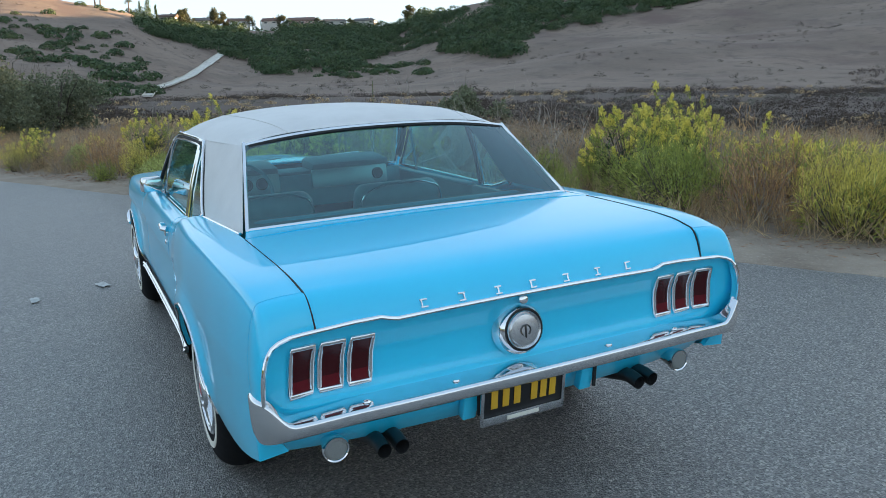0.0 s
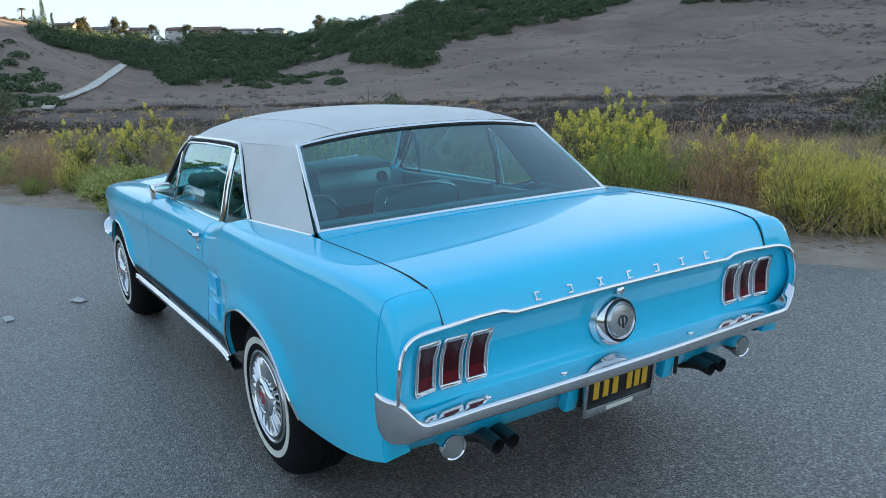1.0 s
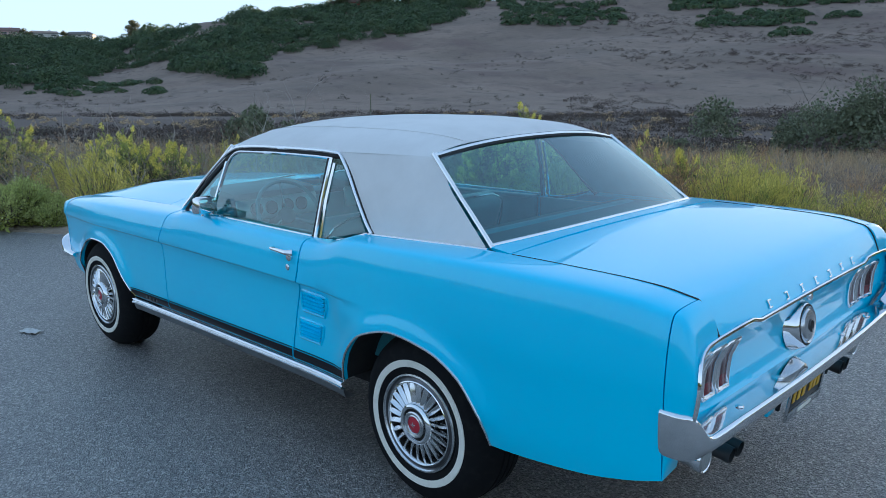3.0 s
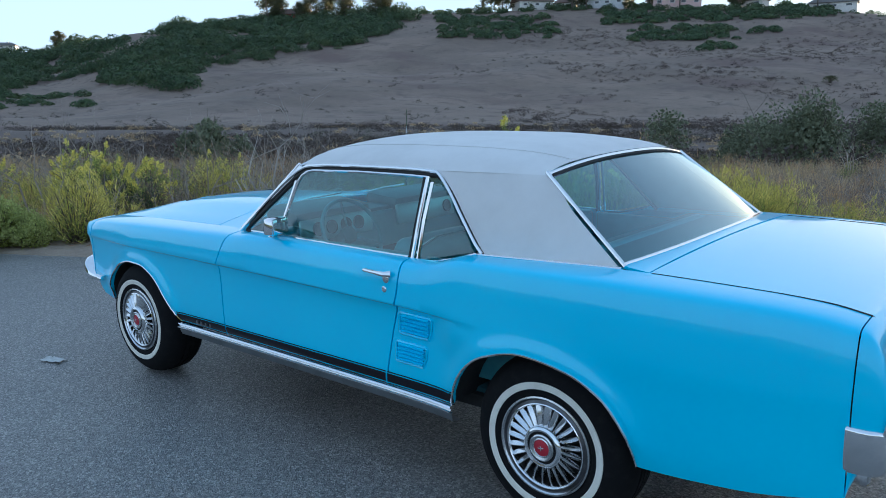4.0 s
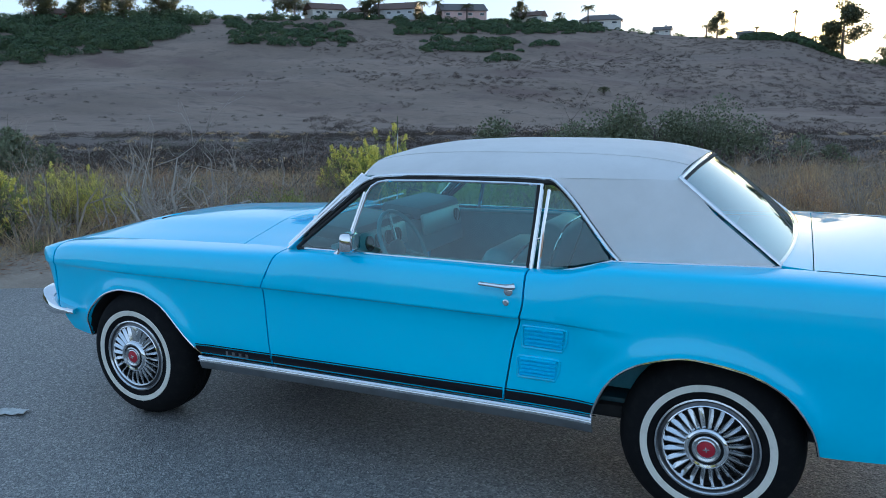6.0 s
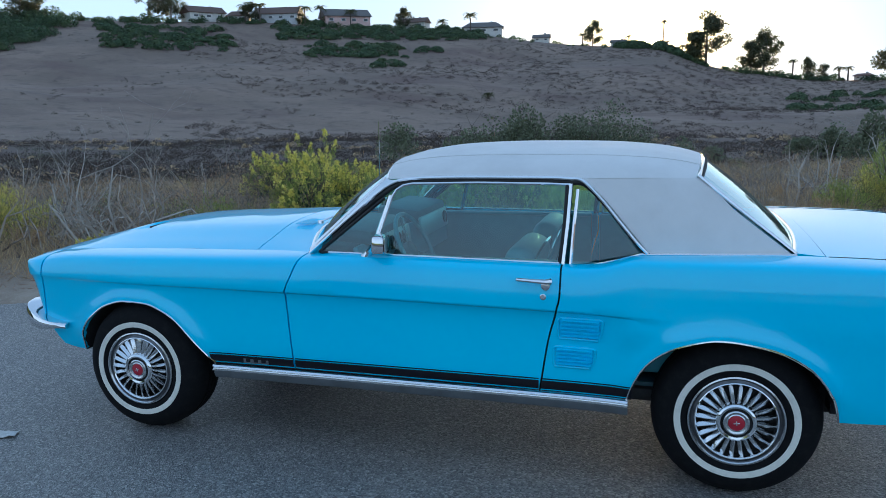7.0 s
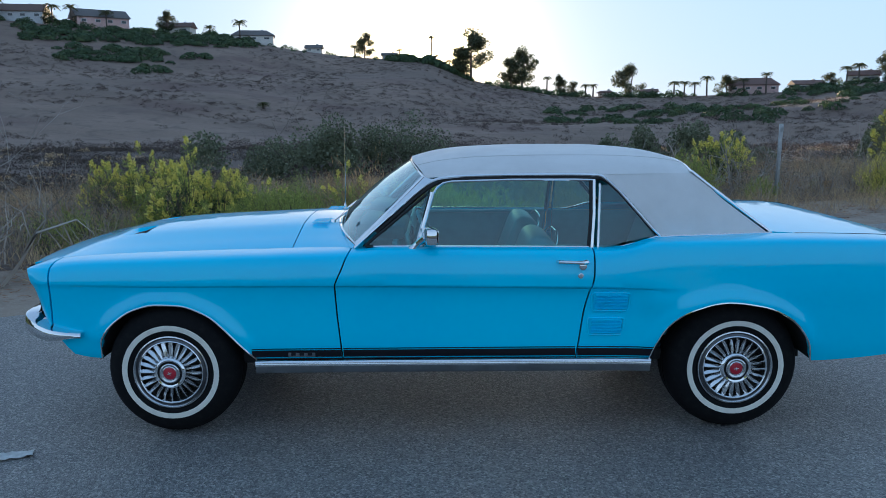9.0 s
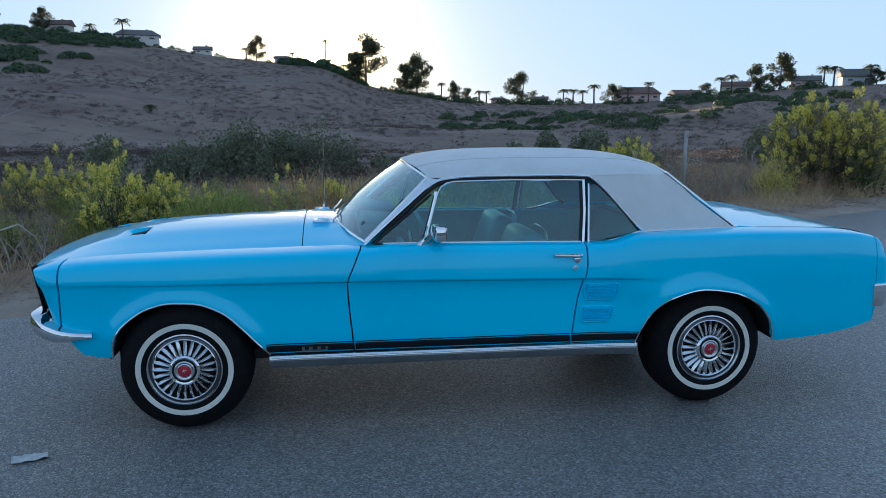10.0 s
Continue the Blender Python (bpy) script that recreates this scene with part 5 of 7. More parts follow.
def bucket_seat(y):
    seat = part("front_seat", cushion((0.50, 0.50, 0.16), pose(0.14, y, 0.48, 0, -6, 0)), TRIMBLUE, car, "aqua vinyl bucket seat")
    part("seat_back", cushion((0.15, 0.50, 0.58), pose(0.385, y, 0.640, 0, 20, 0)), TRIMBLUE, seat, "rounded aqua vinyl seat back")
    part("back_trim", tube(smooth_line([(0.39, y - 0.245, 0.425), (0.515, y - 0.24, 0.815), (0.55, y - 0.15, 0.907), (0.555, y, 0.920), (0.55, y + 0.15, 0.907), (0.515, y + 0.24, 0.815), (0.39, y + 0.245, 0.425)], 28), 0.006, 6), CHROME, seat, "bright seat back moulding")


bucket_seat(-0.37)
bucket_seat(0.37)
rs = part("rear_seat", cushion((0.42, 1.28, 0.16), pose(1.02, 0, 0.50, 0, -6, 0)), TRIMBLUE, car, "aqua vinyl rear bench")
part("bench_back", cushion((0.14, 1.30, 0.46), pose(1.27, 0, 0.72, 0, 20, 0)), TRIMBLUE, rs)


# the body stands a little higher on its springs than the cabin's roofline was drawn
for o in car.children_recursive:
    if o.type == "MESH" and o.data.users == 1 and not o.get("rolling"):
        for v in o.data.vertices:
            v.co.z += 0.013 * (1 - step01(0.86, 1.25, v.co.z))
fo.matrix_basis = pose(0, 0, 0.013) @ fo.matrix_basis


# ---- plants ----
def leaf_mat(name, a, b, amount=0.35, kind="Random Per Island", rough=0.7, through=0.25):
    mat = material(name, a, rough)
    grain(mat, a, b, 2.5, 1.0, 0.35, 0.65, 3)
    vary(mat, amount, kind)
    mat.node_tree.nodes["Principled BSDF"].inputs["Subsurface Weight"].default_value = 0.0
    nt = mat.node_tree
    p = nt.nodes["Principled BSDF"]
    tr = nt.nodes.new("ShaderNodeBsdfTranslucent")
    nt.links.new(p.inputs["Base Color"].links[0].from_socket, tr.inputs["Color"])
    mx = nt.nodes.new("ShaderNodeMixShader")
    mx.inputs[0].default_value = through
    nt.links.new(p.outputs[0], mx.inputs[1])
    nt.links.new(tr.outputs[0], mx.inputs[2])
    nt.links.new(mx.outputs[0], nt.nodes["Material Output"].inputs["Surface"])
    return mat


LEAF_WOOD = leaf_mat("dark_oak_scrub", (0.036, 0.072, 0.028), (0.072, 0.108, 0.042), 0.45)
grain(LEAF_WOOD, None, (0.115, 0.140, 0.050), 0.16, 0.75, 0.48, 0.66, 4)
LEAF_BROWN = leaf_mat("brown_scrub", (0.062, 0.045, 0.036), (0.098, 0.070, 0.052), 0.2)
LEAF_GREY = leaf_mat("grey_sage", (0.12, 0.118, 0.085), (0.17, 0.15, 0.11), 0.35)
LEAF_BRIGHT = leaf_mat("bright_broom", (0.58, 0.49, 0.11), (0.80, 0.66, 0.19), 0.4, through=0.35)
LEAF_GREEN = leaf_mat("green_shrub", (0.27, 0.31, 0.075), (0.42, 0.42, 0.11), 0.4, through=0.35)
LEAF_DRY = leaf_mat("dry_grass", (0.62, 0.45, 0.25), (0.40, 0.27, 0.155), 0.4, through=0.3)
TWIG = leaf_mat("bare_twig", (0.27, 0.215, 0.175), (0.46, 0.39, 0.32), 0.35, through=0.0)
BARK = leaf_mat("bark", (0.09, 0.065, 0.05), (0.14, 0.11, 0.085), 0.3, through=0.0)
rng = np.random.default_rng(4)


def quads_mesh(name, verts, mat):
    """A mesh of loose four-cornered leaves from an (n, 4, 3) array."""
    n = len(verts)
    me = bpy.data.meshes.new(name)
    me.vertices.add(n * 4)
    me.vertices.foreach_set("co", np.asarray(verts, np.float32).reshape(-1))
    me.loops.add(n * 4)
    me.loops.foreach_set("vertex_index", np.arange(n * 4, dtype=np.int32))
    me.polygons.add(n)
    me.polygons.foreach_set("loop_start", np.arange(0, n * 4, 4, dtype=np.int32))
    me.materials.append(mat)
    me.update(calc_edges=True)
    return me


def leaves(centres, ways, length, width):
    """Blades from centres along ways."""
    n = len(centres)
    ways = ways / np.linalg.norm(ways, axis=1, keepdims=True)
    side = np.cross(ways, rng.normal(size=(n, 3)))
    side /= np.linalg.norm(side, axis=1, keepdims=True) + 1e-9
    L = (length * rng.uniform(0.6, 1.4, n))[:, None]
    W = (width * rng.uniform(0.6, 1.4, n))[:, None]
    tip = centres + ways * L
    mid = centres + ways * L * 0.5
    return np.stack([centres, mid + side * W, tip, mid - side * W], 1)


def clump(radius, high, n, size):
    """Leaves scattered through an uneven rounded mass standing on its base."""
    d = rng.normal(size=(n, 3))
    d /= np.linalg.norm(d, axis=1, keepdims=True)
    d[:, 2] = np.abs(d[:, 2]) * 1.0
    lobes = rng.normal(size=(5, 3))
    lobes /= np.linalg.norm(lobes, axis=1, keepdims=True)
    k = 0.72 + 0.28 * np.max(d @ lobes.T, axis=1)
    p = d * (k * rng.uniform(0.12, 1.0, n) ** 0.5)[:, None] * np.array([radius, radius, high])
    return leaves(p, d + rng.normal(size=(n, 3)) * 0.8, size, size * 0.55)


def dome(radius, high, n, size):
    """A dense rounded shrub of leaf sprays that lie along its surface, for scrub far off."""
    d = rng.normal(size=(n, 3))
    d /= np.linalg.norm(d, axis=1, keepdims=True)
    d[:, 2] = np.abs(d[:, 2])
    lobes = rng.normal(size=(6, 3))
    lobes /= np.linalg.norm(lobes, axis=1, keepdims=True)
    k = 0.70 + 0.30 * np.max(d @ lobes.T, axis=1) + rng.uniform(-0.08, 0.08, n)
    p = d * k[:, None] * np.array([radius, radius, high])
    face = d + rng.normal(size=(n, 3)) * 0.35
    a = np.cross(face, rng.normal(size=(n, 3)))
    a /= np.linalg.norm(a, axis=1, keepdims=True)
    b = np.cross(face, a)
    b /= np.linalg.norm(b, axis=1, keepdims=True)
    a, b = a * (size * rng.uniform(0.6, 1.3, n))[:, None], b * (size * rng.uniform(0.4, 0.9, n))[:, None]
    return np.stack([p - a, p - b, p + a, p + b], 1)


def scatter(name, label, mat, spots, group="", shape=dome):
    """spots: (x, y, radius, height, leaves, leaf size) rows, joined into one piece of scrub."""
    out = []
    for x, y, r, hg, n, size in spots:
        v = shape(r, hg, int(n), size)
        v += np.array([x, y, height(x, y) - 0.05 * hg])
        out.append(v)
    ob = new(name, quads_mesh(name, np.concatenate(out), mat))
    return tagged(ob, label, "scrub", group, "stuff")


def at_bearing(az, r):
    a = radians(az - SWING)
    return HUB.x + r * math.sin(a), HUB.y + r * math.cos(a)


# dark oak scrub on the upper slopes: lower limit of the woods by bearing, in degrees of elevation
wood_low = pchip([-84, -81.5, -78, -74, -70, -66.5, -63, -61, -58, -55, -49.6, -45, -41], [4.2, 2.9, 2.0, 0.5, 0.4, 1.7, 2.3, 1.7, 1.2, 2.1, 3.8, 4.8, 6.2])


def elevation(x, y):
    return math.degrees(math.atan2(lie(x, y) - EYE_Z, math.hypot(x - HUB.x, y - HUB.y)))


spots = []
tries = 0
while len(spots) < 1750 and tries < 30000:
    tries += 1
    az = rng.uniform(-83, -41)
    R = ridge_r(az)
    r = math.sqrt(rng.uniform(130 ** 2, (R + 8) ** 2))
    x, y = at_bearing(az, r)
    el = elevation(x, y)
    if el < wood_low(az) + 0.35 * noise.noise(Vector((x * 0.03, y * 0.03, 0))):
        continue
    if noise.noise(Vector((x * 0.02, y * 0.02, 5))) > 0.30 or noise.noise(Vector((x * 0.05, y * 0.05, 8))) > 0.45:
        continue
    s = (2.0 + 4.6 * rng.uniform() ** 1.6) * (r / 380) ** 0.5
    spots.append((x, y, s, s * rng.uniform(0.7, 1.1), 360, s * 0.084))
for a0, a1, e0, e1, cnt in ((-39, -30.8, 5.1, 6.6, 120), (-27.5, -12.5, 5.9, 6.75, 170), (-25.5, -18.5, 4.75, 5.6, 60), (-17.5, -16, 4.9, 5.3, 6), (-20.5, -18, 4.0, 4.5, 8), (-100, -84, 1.5, 3.6, 60), (8, 24, 0.6, 1.8, 90), (24, 45, 1.4, 3.0, 80), (-72, -63, 0.2, 1.0, 40)):
    done = 0
    tries = 0
    while done < cnt and tries < 6000:
        tries += 1
        az, r = rng.uniform(a0, a1), rng.uniform(120, 430)
        x, y = at_bearing(az, r)
        if r > ridge_r(az) or not e0 < elevation(x, y) < e1:
            continue
        s = rng.uniform(2.0, 4.2) * (r / 380) ** 0.5
        spots.append((x, y, s, s * rng.uniform(0.5, 0.8), 200, s * 0.14))
        done += 1
scatter("oak_scrub", "dark green oak scrub covering the upper slopes", LEAF_WOOD, spots)

LEAF_DUST = leaf_mat("dusty_scrub", (0.062, 0.052, 0.042), (0.10, 0.078, 0.062), 0.1)
spots = []
for k in range(6500):
    az = rng.uniform(-106, 48)
    r = math.sqrt(rng.uniform(105 ** 2, 390 ** 2))
    x, y = at_bearing(az, r)
    if r < ridge_r(az) and noise.noise(Vector((x * 0.03, y * 0.03, 11))) + 0.6 * noise.noise(Vector((x * 0.11, y * 0.11, 1))) > rng.uniform(-0.15, 0.6):
        s = rng.uniform(0.3, 1.0) * (1.6 if rng.uniform() < 0.1 else 1)
        spots.append((x, y, s, s * rng.uniform(0.6, 1.3), 80, s * 0.13))
scatter("hillside_scrub", "sparse grey-brown scrub dotted over the dry slope", LEAF_DUST, spots, shape=clump)
LEAF_DRIFT = leaf_mat("drift_brush", (0.10, 0.072, 0.061), (0.14, 0.10, 0.082), 0.08)
# brown brush in drifts across the slope, thickened under the low sun to imitate shade
spots = []
for k in range(10000):
    az = rng.uniform(-34, 46)
    r = math.sqrt(rng.uniform(112 ** 2, 385 ** 2))
    x, y = at_bearing(az, r)
    edge = step01(-34, -12, az) * 0.45
    if r < ridge_r(az) - 6 and noise.fractal(Vector((x * 0.013, y * 0.020, 15)), 0.9, 2.0, 5) > 0.22 - edge + rng.uniform(-0.1, 0.1):
        s = rng.uniform(0.5, 1.5)
        spots.append((x, y, s, s * rng.uniform(0.5, 0.9), 44, s * 0.16))
scatter("hillside_brush", "brown brush in drifts over the slope", LEAF_DRIFT, spots, shape=clump)
# rounder dark bushes on the slope below the rising ground to the west
spots = []
for k in range(420):
    az, r = rng.uniform(-112, -82), rng.uniform(120, 420)
    x, y = at_bearing(az, r)
    if r < ridge_r(az) and noise.noise(Vector((x * 0.025, y * 0.025, 21))) > -0.05:
        s = rng.uniform(1.0, 3.4)
        spots.append((x, y, s, s * 0.7, 170, s * 0.14))
scatter("hillside_scrub", "dark rounded bushes on the western slope", LEAF_WOOD, spots)

for name, label, mat, sd, cut, cnt, lo in (("valley_scrub", "dark brown dry scrub in bands on the valley floor", LEAF_BROWN, 2, -0.10, 8200, 14), ("valley_scrub", "grey-green low scrub on the valley floor", LEAF_GREY, 31, 0.18, 1500, 11), ("valley_grass", "pale dry grass and weeds on the valley floor", LEAF_DRY, 47, -0.1, 1500, 10)):
    spots = []
    for k in range(cnt):
        az = rng.uniform(-102, 55)
        r = rng.uniform(22, 125)
        x, y = at_bearing(az, r)
        u, v = x * ROAD_D.x + y * ROAD_D.y, x * ROAD_N.x + y * ROAD_N.y
        if past_edge(x, y) > lo and noise.noise(Vector((u * 0.025, v * 0.07, sd))) + 0.35 * noise.noise(Vector((x * 0.2, y * 0.2, sd))) > cut:
            if mat is LEAF_DRY:
                s = rng.uniform(0.3, 0.8)
                spots.append((x, y, s, s * 0.7, 60, s * 0.22))
            else:
                s = rng.uniform(0.4, 1.6)
                spots.append((x, y, s, s * rng.uniform(0.35, 0.75), 110, 0.025 + s * 0.055))
    scatter(name, label, mat, spots, shape=clump)


# ---- roadside brush: each bush a thing with stems and foliage ----
def stems_mesh(name, count, high, spread, mat, r=0.006, forks=2, curl=0.25, seed=0):
    """Branching twigs from one root."""
    g = np.random.default_rng(seed)
    bm = bmesh.new()

    def grow(p, d, length, rad, depth):
        pts, radii = [p], [rad]
        q, w = Vector(p), Vector(d)
        for i in range(3):
            w = (w + Vector(g.normal(size=3)) * curl * 0.6 + Vector((0, 0, 0.06))).normalized()
            q = q + w * (length / 3)
            pts.append(q.copy())
            radii.append(rad * (1 - 0.22 * (i + 1)))
        fast_tube(bm, pts, radii)
        ends.append((pts[-1], w.copy()))
        if depth:
            for k in range(int(g.integers(2, 4))):
                j = int(g.integers(1, 4))
                grow(pts[j], (w + Vector(g.normal(size=3)) * 0.75).normalized(), length * g.uniform(0.45, 0.75), radii[j] * 0.75, depth - 1)

    ends = []
    for k in range(count):
        a = g.uniform(0, math.tau)
        tilt = g.uniform(0, spread)
        d = Vector((math.cos(a) * tilt, math.sin(a) * tilt, 1)).normalized()
        grow(Vector((math.cos(a) * 0.05, math.sin(a) * 0.05, -0.03)), d, high * g.uniform(0.45, 0.75), r * g.uniform(0.7, 1.2), forks)
    return mesh_of(name, bm, mat, 60), ends


def fast_tube(bm, pts, radii, sides=3):
    rings = []
    for i, p in enumerate(pts):
        d = (pts[min(i + 1, len(pts) - 1)] - pts[max(i - 1, 0)]).normalized()
        u = d.orthogonal().normalized()
        w = d.cross(u)
        rings.append([bm.verts.new(p + u * math.cos(k * math.tau / sides) * radii[i] + w * math.sin(k * math.tau / sides) * radii[i]) for k in range(sides)])
    for a, b in zip(rings[:-1], rings[1:]):
        for k in range(sides):
            bm.faces.new((a[k], a[(k + 1) % sides], b[(k + 1) % sides], b[k]))


LEAF_YELLOW = leaf_mat("yellow_green_tips", (0.86, 0.74, 0.20), (0.72, 0.64, 0.14), 0.3, through=0.4)


def bush(name, label, stem_mat, leaf_mats, high, radius, seed, stems=9, leaf_n=2600, leaf=0.05, wide=0.010, upward=0.9, forks=2, fill=0.16):
    """A shrub one unit of size as given, standing at the origin."""
    b = thing(name, label, "bush")
    me, ends = stems_mesh("twigwork", stems, high, radius / high * 1.1, stem_mat, 0.0085, forks, seed=seed)
    st = new("twigwork", me)
    st.parent = b
    g = np.random.default_rng(seed + 50)
    pts = np.array([[*p] for p, w in ends])
    ways = np.array([[*w] for p, w in ends])
    keep = pts[:, 2] > high * 0.25
    pts, ways = pts[keep], ways[keep]
    tall = np.nonzero(pts[:, 2] > np.quantile(pts[:, 2], 0.45))[0]
    for k, lm in enumerate(leaf_mats):
        n = leaf_n // len(leaf_mats)
        tip = lm is LEAF_YELLOW
        pick = g.choice(tall, n) if tip else g.integers(0, len(pts), n)
        spread = 0.05 if tip else fill * radius
        c = pts[pick] + g.normal(size=(n, 3)) * spread * np.array([0.6, 0.6, 1.0])
        c -= ways[pick] * g.uniform(0, 0.06 if tip else 0.32, n)[:, None] * high
        c[:, 2] = np.maximum(c[:, 2], 0.01)
        w = ways[pick] * upward + np.array([0, 0, upward]) + g.normal(size=(n, 3)) * 0.55
        fo = new("foliage", quads_mesh("foliage", leaves(c, w, leaf, wide), lm))
        fo.parent = b
    return b


def plume_bush(name, label, inner, outer, tips, high, radius, seed, plumes=80, each=36, leaf=0.03, wide=0.006, long=0.17, slim=0.035, up=1.2):
    """A rounded shrub of upright leafy plumes over a tangle of stems."""
    b = thing(name, label, "bush")
    g = np.random.default_rng(seed)
    bm = bmesh.new()
    lobes = [(g.normal(size=2) * radius * 0.45, g.uniform(0.62, 1.0), g.uniform(0.45, 0.7)) for _ in range(5)]
    green, gold = [], []
    for k in range(plumes):
        off, hh, rr = lobes[k % 5]
        d = g.normal(size=3)
        d /= np.linalg.norm(d)
        d[2] = abs(d[2]) * 1.1 + 0.05
        tip = np.array([off[0] + d[0] * radius * rr, off[1] + d[1] * radius * rr, max(0.12, high * hh * (0.28 + 0.66 * d[2])) * g.uniform(0.85, 1.05)])
        axis = np.array([d[0], d[1], up + d[2]]) + g.normal(size=3) * 0.18
        axis /= np.linalg.norm(axis)
        root = np.array([tip[0] * 0.12, tip[1] * 0.12, -0.03])
        bend = root * 0.45 + tip * 0.55 - axis * high * 0.08
        fast_tube(bm, [Vector(root), Vector(bend), Vector(tip)], [0.008, 0.005, 0.002])
        u = g.uniform(-0.75, 0.55, each)
        wdt = slim * (1.15 - np.clip(u, 0, 1) * 1.5)
        c = tip + axis * (u * long)[:, None] + g.normal(size=(each, 3)) * wdt[:, None] * 0.6
        w = axis * 1.2 + g.normal(size=(each, 3)) * 0.6
        lv = leaves(c, w, leaf, wide)
        top = u > 0.05
        if g.uniform() < tips:
            gold.append(lv[top])
            m = each
            uu = g.uniform(0.0, 0.6, m)
            gold.append(leaves(tip + axis * (uu * long)[:, None] + g.normal(size=(m, 3)) * (slim * (1.1 - uu * 1.4))[:, None] * 0.6, axis + g.normal(size=(m, 3)) * 0.6, leaf, wide * 1.4))
            green.append(lv[~top])
        else:
            green.append(lv)
    st = new("twigwork", mesh_of("twigwork", bm, BARK, 60))
    st.parent = b
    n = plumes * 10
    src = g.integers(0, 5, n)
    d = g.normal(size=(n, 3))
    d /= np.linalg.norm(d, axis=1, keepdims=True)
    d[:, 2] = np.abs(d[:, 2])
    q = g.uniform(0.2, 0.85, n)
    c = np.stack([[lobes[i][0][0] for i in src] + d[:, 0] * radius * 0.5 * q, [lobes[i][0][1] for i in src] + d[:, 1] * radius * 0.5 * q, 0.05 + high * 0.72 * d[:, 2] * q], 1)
    # inner leaves, in most kinds a darker green that puts shade into the colour
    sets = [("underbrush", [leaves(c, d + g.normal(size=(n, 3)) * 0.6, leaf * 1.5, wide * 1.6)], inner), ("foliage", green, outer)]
    if gold:
        sets.append(("blossom", gold, LEAF_YELLOW))
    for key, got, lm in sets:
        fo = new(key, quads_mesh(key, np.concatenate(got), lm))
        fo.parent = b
    return b


LEAF_OLIVEY = leaf_mat("olive_shrub", (0.23, 0.21, 0.095), (0.32, 0.28, 0.14), 0.35, through=0.3)
LEAF_TAN = leaf_mat("tan_dry_leaf", (0.68, 0.41, 0.18), (0.50, 0.32, 0.15), 0.35, through=0.3)
LEAF_ROSE = leaf_mat("reddish_dry_stalk", (0.38, 0.22, 0.135), (0.28, 0.165, 0.105), 0.35, through=0.2)
LEAF_POM = leaf_mat("pale_green_leaf", (0.38, 0.41, 0.13), (0.50, 0.51, 0.18), 0.35, through=0.3)
KINDS = {
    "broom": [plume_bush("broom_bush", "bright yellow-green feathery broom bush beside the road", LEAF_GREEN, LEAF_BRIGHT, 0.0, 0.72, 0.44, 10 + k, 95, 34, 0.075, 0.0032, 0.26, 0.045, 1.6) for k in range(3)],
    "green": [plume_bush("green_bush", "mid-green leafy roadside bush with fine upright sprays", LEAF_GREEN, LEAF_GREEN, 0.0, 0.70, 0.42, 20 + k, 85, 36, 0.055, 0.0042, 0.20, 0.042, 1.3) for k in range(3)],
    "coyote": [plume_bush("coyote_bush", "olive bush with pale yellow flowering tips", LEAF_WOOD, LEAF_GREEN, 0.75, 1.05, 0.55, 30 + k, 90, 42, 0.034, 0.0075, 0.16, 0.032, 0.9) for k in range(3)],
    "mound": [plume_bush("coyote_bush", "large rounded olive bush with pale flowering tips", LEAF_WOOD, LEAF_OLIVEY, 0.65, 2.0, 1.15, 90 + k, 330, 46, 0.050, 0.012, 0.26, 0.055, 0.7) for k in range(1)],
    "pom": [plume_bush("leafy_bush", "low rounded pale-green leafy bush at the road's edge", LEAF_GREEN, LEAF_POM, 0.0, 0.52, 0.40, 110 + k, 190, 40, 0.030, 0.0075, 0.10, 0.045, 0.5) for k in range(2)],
    "tan": [bush("dry_bush", "dry tan bush with brittle reddish-brown stalks", TWIG, [LEAF_TAN, LEAF_ROSE], 0.65, 0.45, 40 + k, 13, 2000, 0.07, 0.0025, 1.1, 2, 0.15) for k in range(3)],
    "twigs": [bush("twiggy_shrub", "half-bare brown shrub of tangled thin twigs", TWIG, [LEAF_ROSE, LEAF_GREY], 0.80, 0.55, 50 + k, 9, 800, 0.035, 0.004, 0.6, 3, 0.2) for k in range(3)],
    "sage": [bush("sage_bush", "dusty grey-green sagebrush mound", BARK, [LEAF_GREY, LEAF_GREEN], 0.60, 0.50, 60 + k, 9, 2200, 0.038, 0.0055, 0.8, 2, 0.18) for k in range(2)],
    "stalks": [bush("dry_stalks", "thin pale dead weed stalks standing in dry grass", TWIG, [LEAF_TAN, LEAF_DRY], 0.95, 0.30, 70 + k, 15, 420, 0.05, 0.0025, 1.0, 1, 0.2) for k in range(3)],
}
DEAD = []
for k in range(3):
    d = thing("dead_branches", "bleached bare dead branches rising from the brush", "branches")
    me, _ = stems_mesh("branchwork", 4, 1.25, 0.7, TWIG, 0.016, 3, 0.42, 80 + k)
    c = new("branchwork", me)
    c.parent = d
    DEAD.append(d)
KINDS["dead"] = DEAD
PALE = leaf_mat("bleached_wood", (0.40, 0.345, 0.29), (0.52, 0.46, 0.40), 0.2, through=0.0)
SNAG = []
for k in range(2):
    d = thing("dead_shrub", "large bleached leafless shrub with crooked spreading branches", "shrub")
    me, _ = stems_mesh("branchwork", 6, 1.6, 1.9, PALE, 0.022, 3, 0.6, 130 + k)
    c = new("branchwork", me)
    c.parent = d
    SNAG.append(d)
KINDS["snag"] = SNAG
used = set()


